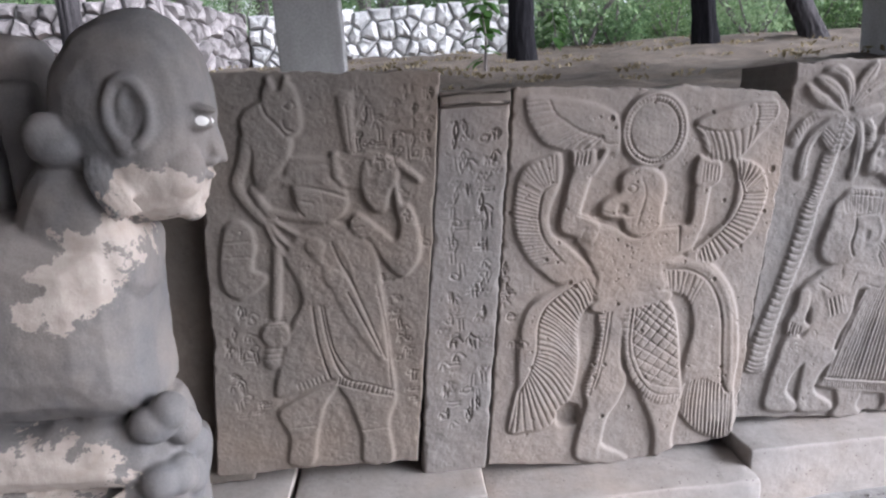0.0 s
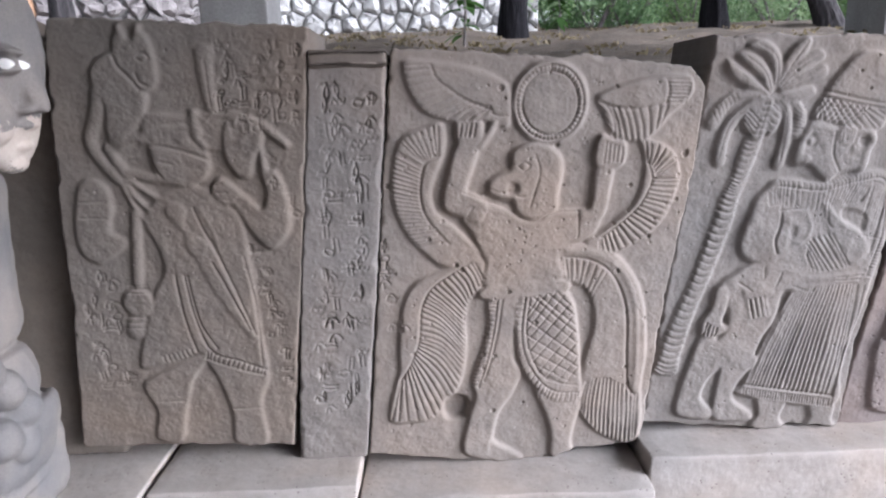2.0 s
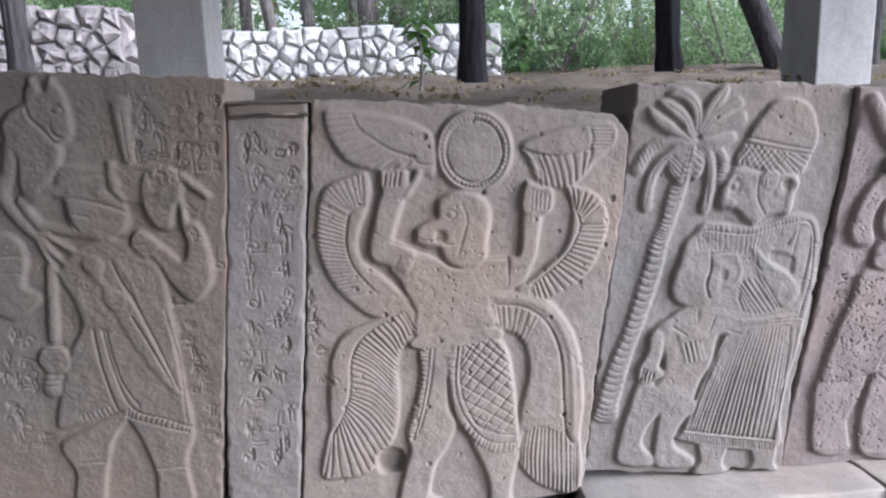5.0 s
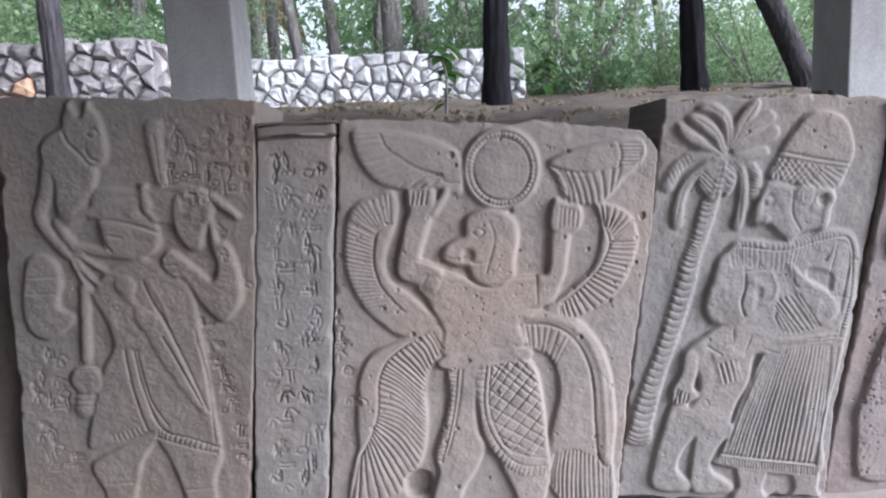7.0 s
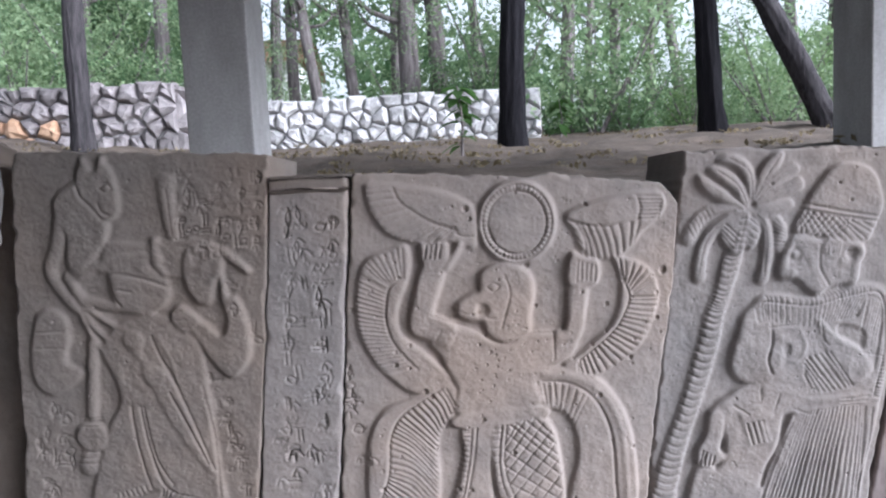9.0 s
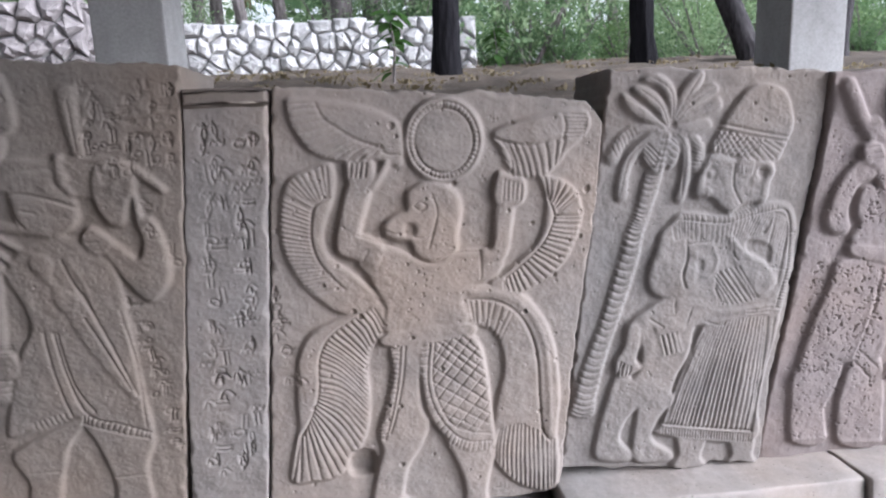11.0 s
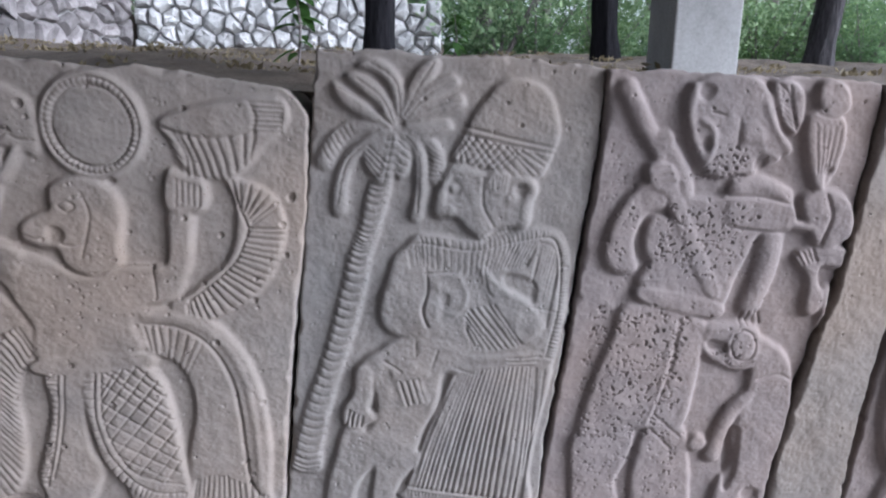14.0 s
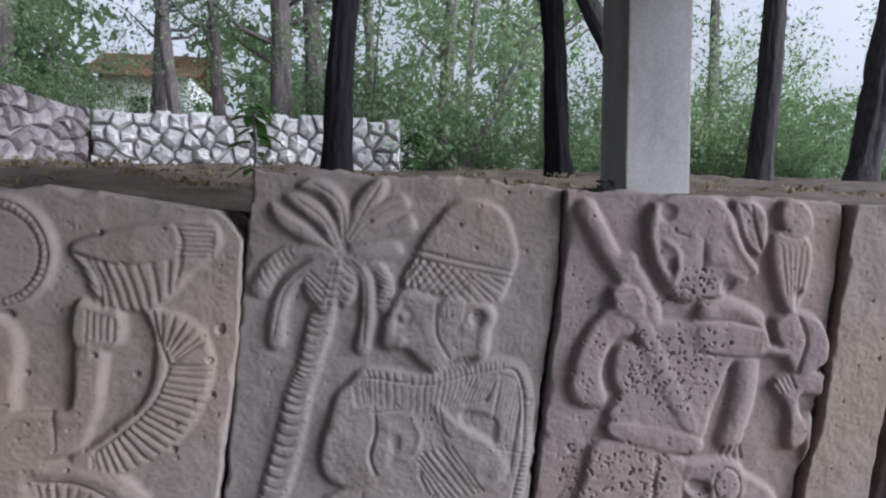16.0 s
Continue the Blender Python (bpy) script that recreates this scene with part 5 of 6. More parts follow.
# Plain pier
rs.left = [(2.700, 1.385), (2.689, 1.154), (2.679, 0.913), (2.660, 0.822), (2.629, 0.567), (2.614, 0.379), (2.614, 0.166)]
rs.right = [(2.852, 1.381), (2.846, 1.145), (2.826, 0.900), (2.813, 0.690), (2.810, 0.542), (2.816, 0.347), (2.813, 0.146)]
rs.top = [(2.701, 1.381), (2.853, 1.374)]
rs.bottom = [(2.614, 0.164), (2.813, 0.146)]
rs.pit((2.798, 1.039), 0.006, .008)
# Slab with lion
rk.left = [(2.831, 1.370), (2.866, 1.214), (2.864, 0.961), (2.841, 0.705), (2.835, 0.567), (2.828, 0.379), (2.824, 0.167)]
rk.right = [(3.493, 1.358), (3.679, 0.825), (3.922, 0.058)]
rk.top = [(2.832, 1.367), (3.121, 1.359), (3.498, 1.345)]
rk.bottom = [(2.825, 0.163), (3.065, 0.143), (3.351, 0.114), (3.917, 0.071)]
rk.fill("lion", 0.027, 0.014, [(2.964, 0.933), (3.019, 0.969), (3.109, 0.944), (3.149, 0.867), (3.144, 0.800), (3.075, 0.775), (3.013, 0.792), (2.975, 0.863)])
rk.fill("lion", 0.022, 0.018, [(2.868, 0.886), (2.953, 0.905), (3.001, 0.805), (3.054, 0.683), (3.028, 0.606), (3.031, 0.481), (3.082, 0.387), (3.038, 0.273), (2.942, 0.359), (2.875, 0.501), (2.857, 0.645), (2.860, 0.780)])
rk.limb("lion", 0.025, (0.024, 0.024), [(3.046, 0.751), (3.108, 0.617), (3.150, 0.476)])
rk.limb("lion", 0.023, (0.017, 0.017), [(3.160, 0.682), (3.179, 0.547)])
rk.limb("lion", 0.024, (0.012, 0.012), [(2.891, 0.467), (2.920, 0.399), (2.971, 0.355)])
rk.limb("bench", 0.02, (0.015, 0.015), [(2.920, 1.004), (3.115, 1.002)])
rk.limb("bench", 0.02, (0.017, 0.017), [(2.905, 1.167), (2.989, 1.160), (3.079, 1.129)])
rk.limb("bench", 0.022, (0.017, 0.019), [(2.964, 1.128), (2.993, 1.020)])
rk.limb("bench", 0.022, (0.017, 0.019), [(3.032, 1.111), (3.068, 1.015)])
rk.cut(0.004, 0.006, [(3.036, 0.946), (3.044, 0.876), (3.090, 0.787)])
rk.sink("lion", 0.01, 0.006, [(2.962, 0.940), (2.922, 0.961), (2.918, 0.944), (2.948, 0.927)])
rk.limb("lion", .020, (0.023, 0.026), [(2.938, 0.363), (2.920, 0.250)])
rk.limb("lion", .020, (0.023, 0.026), [(3.109, 0.282), (3.086, 0.210)])
rk.limb("lion", .020, (0.013, 0.013), [(3.119, 0.371), (3.223, 0.299), (3.191, 0.235)])
rk.fill("lion", .022, .014, [(3.295, 0.312), (3.495, 0.330), (3.689, 0.231), (3.696, 0.132), (3.380, 0.194)])
rk.pores(60, (2.783, 0.896), (3.323, 0.215), .003)
rb.pores(150, (0.5, 0.25), (1.4, 1.4), 0.0036)
rb.pores(40, (0.85, 0.8), (1.15, 1.0), 0.0040)
rb.pores(36, (0.5, 0.25), (1.4, 1.38), 0.0058)
rm.pores(320, (2.07, 0.50), (2.32, 0.86), 0.0046)
rm.pores(160, (2.04, 0.25), (2.36, 0.52), 0.0040)
rm.pores(150, (2.20, 0.93), (2.46, 1.12), 0.0044)
rm.pores(120, (2.02, 0.25), (2.75, 1.4), 0.0030)
rp.pores(60, (1.4, 0.25), (2.05, 1.4), 0.0026)
rs.pores(40, (2.5, 0.3), (2.85, 1.4))
rk.pores(60, (2.7, 0.3), (3.3, 1.4))
rl.build("relief_slab", "brown basalt slab carved with figure carrying an animal", M_BROWN, seed=11)
rn.build("relief_slab", "narrow grey basalt pier covered in worn carved signs", M_GREY, seed=23)
rb.build("relief_slab", "pinkish basalt slab carved with winged figure and disc", M_WARM, seed=37)
rp.build("relief_slab", "grey basalt slab carved with palm tree and figures", M_GREY, seed=41)
rm.build("relief_slab", "pitted pink basalt slab carved with bearded figure and falcon", M_PINK, seed=53)
rs.build("relief_slab", "plain narrow smooth grey-pink stone pier", M_WARM, seed=67)
rk.build("relief_slab", "pinkish basalt slab carved with bench and lion", M_PINK, seed=71)

# capping stone on the inscribed pier
tagged(smooth(part("capping_stone", box_bm(0.352, 0.553, 1.945, 2.15, 1.366, 1.412, 0.008, 0.003, 5, 3), M_BROWN)), "thin brown capping stone lying on the inscribed pier", "stone")


# ---- plinth ----
def plinth(x0, x1, y0, top, seed, label):
    ob = part("plinth_block", box_bm(x0, x1, y0, 2.32, -0.06, top, 0.006, 0.0062, 14, seed), M_PLINTH)
    return tagged(smooth(ob), label, "plinth", "plinth blocks")


plinth(-1.6, -0.21, 1.86, 0.20, 1, "pale grey stone plinth block under the statue")
plinth(-0.195, 0.412, 1.89, 0.19, 2, "pale grey pitted stone plinth block with cracked end")
plinth(0.42, 1.292, 1.885, 0.142, 3, "low pale stone plinth block with flat top")
plinth(1.302, 2.226, 1.955, 0.195, 4, "pale pitted stone plinth block with chipped edge")
plinth(2.230, 2.727, 1.938, 0.198, 5, "pale pink stone plinth block with faint signs")
plinth(2.730, 4.4, 1.915, 0.20, 6, "long pale pink stone plinth block")


# ---- ground: one sheet, low floor in front, bank behind ----
def ground_height(x, y):
    bank = 1.36 + 0.118 * (y - 2.4) + 0.05 * value_noise(x, y, 1.3, 3) + 0.025 * value_noise(x, y, 5, 4)
    bank = np.where(y > 8.2, np.minimum(bank, 2.06) + np.where(x < 2.0, 0.42, 0.0) + 0.03 * (y - 8.2) + 0.1 * value_noise(x, y, 0.4, 5), bank)
    bank = np.minimum(bank, 5.0)
    left = np.clip((-1.6 - x) / 1.5, 0, 1) * np.clip((y - 3) / 3, 0, 1) * 0.25
    low = 0.010 * value_noise(x, y, 3, 8) + 0.005 * value_noise(x, y, 14, 9)
    return np.where(y > 2.34, bank + left * (y < 8.2), low)


gx = np.r_[-600, -200, -80, -40, -25, -16, np.arange(-10, 12, 0.1), 16, 25, 40, 80, 200, 600]
gy = np.r_[-600, -200, -60, -25, -12, -8, np.arange(-5, 2.3, 0.1), 2.33, 2.345, np.arange(2.4, 14, 0.1), 16, 20, 30, 60, 200, 600]
GX, GY = np.meshgrid(gx, gy, indexing="ij")
GZ = ground_height(GX, GY)
gi = np.arange(GX.size).reshape(GX.shape)
gq = np.stack([gi[:-1, :-1], gi[1:, :-1], gi[1:, 1:], gi[:-1, 1:]], -1)
ground = raw_mesh("ground", np.stack([GX, GY, GZ], -1).reshape(-1, 3), gq.reshape(-1, 4), M_FLOOR)
ground.data.materials.append(M_EARTH)
ground.data.polygons.foreach_set("material_index", (GY[:-1, :-1] > 2.32).ravel().astype(np.int32))
smooth(ground)
tagged(ground, "grey gravelly floor and brown forest earth bank", "ground", kind="structure")


# ---- shelter: concrete columns and roof ----
def column(x0, x1, y0, y1, z0, label):
    return tagged(part("concrete_column", box_bm(x0, x1, y0, y1, z0, 2.75, 0.008, 0.0, 3), M_CONCRETE), label, "column", "columns of the shelter", "")


column(-0.215, 0.05, 2.90, 3.16, 1.2, "square smooth grey concrete column behind the slabs")
column(2.645, 2.905, 3.06, 3.33, 1.2, "square pale grey concrete column behind the slabs")
tagged(part("roof", box_bm(-7, 4.2, -3.6, 3.6, 2.75, 2.95, 0.01), M_CONCRETE), "flat grey concrete shelter roof on columns", "roof", kind="structure")


# plain unseen walls, added to block light from the left and front
tagged(part("light_block_west", box_bm(-2.9, -2.6, -3.5, 2.3, -0.1, 2.75, 0.01), M_PLINTH), "plain unseen wall added to block light from the left", "wall", kind="structure")
tagged(part("light_block_south", box_bm(-2.6, 2.4, -3.5, -3.2, -0.1, 2.75, 0.01), M_PLINTH), "plain unseen wall added to block light from the front", "wall", kind="structure")


# ---- dry stone wall ----
def clipped(poly, p, q):
    """The part of a convex outline that lies nearer to p than to q."""
    m, d, res = (p + q) / 2, q - p, []
    for k, a in enumerate(poly):
        b = poly[(k + 1) % len(poly)]
        u, v = (a - m) @ d, (b - m) @ d
        if u <= 0:
            res.append(a)
        if u * v < 0:
            res.append(a + (b - a) * u / (u - v))
    return res


def wall_stone(outline, rng, joint=0.004, depth=0.16):
    """A chipped block with a broken, slightly domed face inside an uneven outline."""
    c = sum(outline) / len(outline)
    ring = []
    for k, a in enumerate(outline):
        b = outline[(k + 1) % len(outline)]
        n = 2 if np.hypot(*(b - a)) > 0.09 else 1
        ring += [a + (b - a) * j / n + np.array([rng.uniform(-.008, .008), rng.uniform(-.008, .008)]) * (j > 0) for j in range(n)]
    size = np.mean([np.hypot(*(p - c)) for p in ring])
    bm = bmesh.new()
    rings = []
    for y, f in ((-0.018, 0.62), (0.012, 1 - (joint + 0.014) / size), (0.045, 1 - joint / size), (depth, 1 - joint / size)):
        rings.append([bm.verts.new((*(((p - c) * f)[:1]), y + (rng.uniform(-.016, .016) if y < 0 else 0), ((p - c) * f)[1])) for p in ring])
    top = bm.verts.new((rng.uniform(-.25, .25) * size, -rng.uniform(0.012, 0.045), rng.uniform(-.25, .25) * size))
    n = len(ring)
    for k in range(n):
        j = (k + 1) % n
        bm.faces.new((top, rings[0][j], rings[0][k]))
        for a, b in zip(rings, rings[1:]):
            bm.faces.new((a[k], a[j], b[j], b[k]))
    bmesh.ops.recalc_face_normals(bm, faces=bm.faces[:])
    me = bpy.data.meshes.new("stone")
    bm.to_mesh(me)
    bm.free()
    return me, c


def stone_wall(a, b, z0, z1, rows, mat, label, seed, ochre=0.0):
    """A rubble wall: fitted uneven stones before a dark core."""
    rng = random.Random(seed)
    a, b = Vector((*a, 0)), Vector((*b, 0))
    length, ang, high = (b - a).length, math.degrees(math.atan2(b.y - a.y, b.x - a.x)), z1 - z0
    wall = root("stone_wall", (a.x, a.y, z0), label, "wall")
    wall.rotation_euler = (0, 0, radians(ang))
    part("core", box_bm(0.02, length - 0.02, 0.05, 0.45, -0.3, high - 0.04, 0.0, 0.0, 0), M_MORTAR, wall)
    step = (high + 0.06) / rows
    cols = max(3, round(length / (step * 1.12)))
    sites = []
    for r in range(rows):
        for k in range(cols):
            sites.append(np.array([(k + 0.5 + (0.25 if r % 2 else -0.25) + rng.uniform(-.33, .33)) * length / cols, -0.06 + (r + 0.5 + rng.uniform(-.30, .30)) * step]))
            if rng.random() < 0.16:
                sites.append(sites[-1] + np.array([rng.uniform(0.3, 0.5) * step, rng.uniform(-.5, .5) * step]))
    crest = [high + rng.uniform(-0.035, 0.03) for _ in range(cols + 3)]
    for s in sites:
        top = crest[int(max(0, s[0]) / length * cols)]
        poly = [np.array(p) for p in ((0, -0.10), (length, -0.10), (length, top), (0, top))]
        for o in sites:
            if o is not s and np.hypot(*(o - s)) < 3 * step and poly:
                poly = clipped(poly, s, o)
        if len(poly) < 3 or np.ptp([p[0] for p in poly]) < 0.05 or np.ptp([p[1] for p in poly]) < 0.05:
            continue
        me, c = wall_stone(poly, rng)
        me.materials.append(M_RUST if ochre and c[0] < ochre * rng.uniform(0.6, 1.2) else mat)
        st = new("stone", me)
        st.parent = wall
        st.location = (c[0], rng.uniform(-0.02, 0.02), c[1])
        st.rotation_euler = (rng.uniform(-.05, .05), 0, rng.uniform(-.06, .06))
    return wall


stone_wall((-1.30, 8.0), (2.05, 8.0), 1.95, 2.60, 4, M_WALLSTONE, "dry wall of whitish rough limestone blocks", 3)
stone_wall((-1.78, 6.72), (-1.32, 8.0), 1.98, 2.62, 4, M_WALLGREY, "short return of greyish dry stone wall", 5)
stone_wall((-5.2, 6.35), (-1.80, 6.70), 2.0, 2.62, 4, M_WALLGREY, "dry wall of grey rough blocks with ochre ones", 7, 2.0)


# ---- trees ----
def tube(bm, pts, radii, sides=12, rough=0.0, seed=0, furrow=0.0):
    pts = [Vector(p) for p in pts]
    rings = []
    for k, p in enumerate(pts):
        d = (pts[min(k + 1, len(pts) - 1)] - pts[max(k - 1, 0)]).normalized()
        s = d.cross(Vector((0, 1, 0.01))).normalized()
        t = d.cross(s)
        ring = []
        for j in range(sides):
            a = 2 * math.pi * j / sides
            r = radii[k] * (1 + rough * noise.noise(Vector((math.cos(a) * 3, math.sin(a) * 3 + seed, p.z * 1.2))) + 0.6 * rough * noise.noise(Vector((math.cos(a) * 9, math.sin(a) * 9, p.z * 3 + seed))))
            if furrow:
                twist = 0.5 * noise.noise(Vector((0, seed, p.z * 1.7)))
                r *= 1 - furrow * max(0.0, 0.15 + noise.noise(Vector((math.cos(a + twist) * 6, math.sin(a + twist) * 6 + seed, p.z * 1.1))))
            ring.append(bm.verts.new(p + (s * math.cos(a) + t * math.sin(a)) * r))
        rings.append(ring)
    for a, b in zip(rings, rings[1:]):
        for j in range(sides):
            bm.faces.new((a[j], a[(j + 1) % sides], b[(j + 1) % sides], b[j]))
    bm.faces.new(rings[0][::-1])
    bm.faces.new(rings[-1])


def leaves(name, centres, spread, per, size, material, parent=None, flat=1.0, seed=0):
    """Many small folded leaves round the given centres, as one mesh."""
    rng = np.random.RandomState(seed)
    c = np.repeat(np.asarray(centres, float), per, 0)
    n = len(c)
    off = rng.normal(0, 1, (n, 3))
    off *= (rng.uniform(0.15, 1, (n, 1)) ** 0.6) / (np.linalg.norm(off, axis=1, keepdims=True) + 1e-6)
    c = c + off * np.asarray(spread)
    a = rng.normal(0, 1, (n, 3))
    a[:, 2] *= flat
    a /= np.linalg.norm(a, axis=1, keepdims=True)
    b = np.cross(a, rng.normal(0, 1, (n, 3)))
    b /= np.linalg.norm(b, axis=1, keepdims=True) + 1e-6
    s = size * rng.uniform(0.5, 1.3, (n, 1))
    up = np.cross(a, b) * s * 0.15
    vs = np.stack([c - a * s, c + b * s * 0.45 + up, c + a * s, c - b * s * 0.45 + up], 1).reshape(-1, 3)
    ob = raw_mesh(name, vs, np.arange(4 * n).reshape(-1, 4), material)
    if parent:
        ob.parent = parent
    return ob


def tree(x, y, z, r, lean=(0, 0), height=7.0, bark=None, label="", crown=True, seed=1, limbs=5, clear=3.0, leafmat=None, bend=0.0, curve=None):
    rng = random.Random(seed)
    t = root("tree", (x, y, z), label, "tree")
    bm = bmesh.new()
    steps = 110
    pts, rad = [], []
    for k in range(steps):
        f = k / (steps - 1)
        h = f * height - 0.25
        sway = bend * (math.sin(f * 5 + seed) - math.sin(seed)) + 0.016 * (math.sin(f * 19 + seed) - math.sin(seed))
        px = lean[0] * h + sway
        if curve:
            px += curve * h * h
        pts.append((px, lean[1] * h + sway * 0.5, h))
        rad.append(r * (1 - 0.6 * f) * (1 + 0.35 * max(0, 1 - (h + 0.25) / 0.5)))
    tube(bm, pts, rad, 36, 0.20, seed, 0.16)
    smooth(part("trunk", bm, bark or M_BARK, t))
    tips = []
    for k in range(limbs):
        h = rng.uniform(clear, height * 0.95)
        i = min(steps - 2, int((h + 0.25) / height * (steps - 1)))
        p = Vector(pts[i])
        a = rng.uniform(0, 6.28)
        ln = rng.uniform(0.7, 1.8)
        q = [p + Vector((math.cos(a) * ln * s, math.sin(a) * ln * s, ln * (0.35 * s + 0.35 * s * s) + 0.08 * rng.uniform(-1, 1))) for s in (0, 0.35, 0.7, 1.0)]
        bm = bmesh.new()
        tube(bm, q, [r * 0.32, r * 0.24, r * 0.15, r * 0.06], 7, 0.15, k)
        for f in (0.45, 0.75):
            o, b = q[1].lerp(q[3], f), a + rng.choice((-0.9, 0.9))
            e = o + Vector((math.cos(b), math.sin(b), 0.5)) * ln * 0.45
            tube(bm, [o, o.lerp(e, 0.5) + Vector((0, 0, 0.04)), e], [r * 0.10, r * 0.07, r * 0.03], 5)
        smooth(part("branch", bm, bark or M_BARK, t))
        tips += [tuple(q[2]), tuple(q[3])]
    if crown:
        extra = [(pts[-1][0] + rng.uniform(-1, 1), pts[-1][1] + rng.uniform(-1, 1), height + rng.uniform(-1.2, .6)) for _ in range(7)]
        leaves("crown", tips + extra, (0.8, 0.8, 0.5), 200, 0.034, leafmat or M_LEAF2, t, seed=seed)
    return t


def gz(x, y):
    return float(ground_height(np.array([x]), np.array([y]))[0])


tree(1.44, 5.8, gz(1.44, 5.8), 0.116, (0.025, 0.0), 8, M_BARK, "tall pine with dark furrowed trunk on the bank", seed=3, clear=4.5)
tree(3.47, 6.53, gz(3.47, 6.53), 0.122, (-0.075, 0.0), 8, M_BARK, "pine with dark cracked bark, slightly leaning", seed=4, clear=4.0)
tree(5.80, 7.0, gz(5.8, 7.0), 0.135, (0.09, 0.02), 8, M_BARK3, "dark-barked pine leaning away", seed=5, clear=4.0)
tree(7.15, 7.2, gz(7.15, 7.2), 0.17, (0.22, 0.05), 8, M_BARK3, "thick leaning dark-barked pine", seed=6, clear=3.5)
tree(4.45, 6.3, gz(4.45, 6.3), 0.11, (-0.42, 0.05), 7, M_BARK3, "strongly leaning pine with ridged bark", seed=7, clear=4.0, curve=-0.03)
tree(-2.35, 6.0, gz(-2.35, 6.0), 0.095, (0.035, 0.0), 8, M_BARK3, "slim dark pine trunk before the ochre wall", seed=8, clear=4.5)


# loose gravel lying on the floor along the plinth
gv = np.random.RandomState(12)
pn = 9000
ga = gv.uniform(-1.2, 3.6, pn)
gb = 1.92 - 1.3 * gv.uniform(0, 1, pn) ** 1.8
gs = gv.uniform(0.0015, 0.0052, (pn, 1, 1)) * (1 + 0.9 * (gv.uniform(0, 1, (pn, 1, 1)) > 0.93))
octa = np.array([(1, 0, 0), (-1, 0, 0), (0, 1, 0), (0, -1, 0), (0, 0, 0.7), (0, 0, -0.7)])
gverts = octa[None] * gs * gv.uniform(0.6, 1.3, (pn, 6, 1)) + np.stack([ga, gb, ground_height(ga, gb) + 0.002], 1)[:, None]
otri = np.array([(0, 2, 4), (2, 1, 4), (1, 3, 4), (3, 0, 4), (2, 0, 5), (1, 2, 5), (3, 1, 5), (0, 3, 5)])
gravel = raw_mesh("gravel", gverts.reshape(-1, 3), (otri[None] + 6 * np.arange(pn)[:, None, None]).reshape(-1, 3), M_GRAVEL)
tagged(gravel, "loose pale and grey gravel on the floor", "gravel", kind="stuff")


# ---- statue at the gate ----
def ellipsoid(bm, c, r, turn=(0, 0, 0)):
    m = Matrix.LocRotScale(Vector(c), Euler([radians(a) for a in turn]), Vector(r))
    bmesh.ops.create_icosphere(bm, subdivisions=3 if max(r) > 0.01 else 1, radius=1, matrix=m)


def rounded_box(bm, lo, hi, r):
    c, s = [(a + b) / 2 for a, b in zip(lo, hi)], [(b - a) for a, b in zip(lo, hi)]
    made = bmesh.ops.create_cube(bm, size=1, matrix=Matrix.LocRotScale(Vector(c), None, Vector(s)))
    edges = list({e for v in made["verts"] for e in v.link_edges})
    bmesh.ops.bevel(bm, geom=edges, offset=r, segments=4, affect='EDGES', profile=0.5)


def ring_of_beads(bm, c, rx, rz, tube_r, n=26, a0=0.0, a1=360.0, lean=0.0):
    for k in range(n):
        a = radians(a0 + (a1 - a0) * k / (n - 1))
        ellipsoid(bm, (c[0] + rx * math.cos(a), c[1] + lean * math.sin(a), c[2] + rz * math.sin(a)), (tube_r,) * 3)


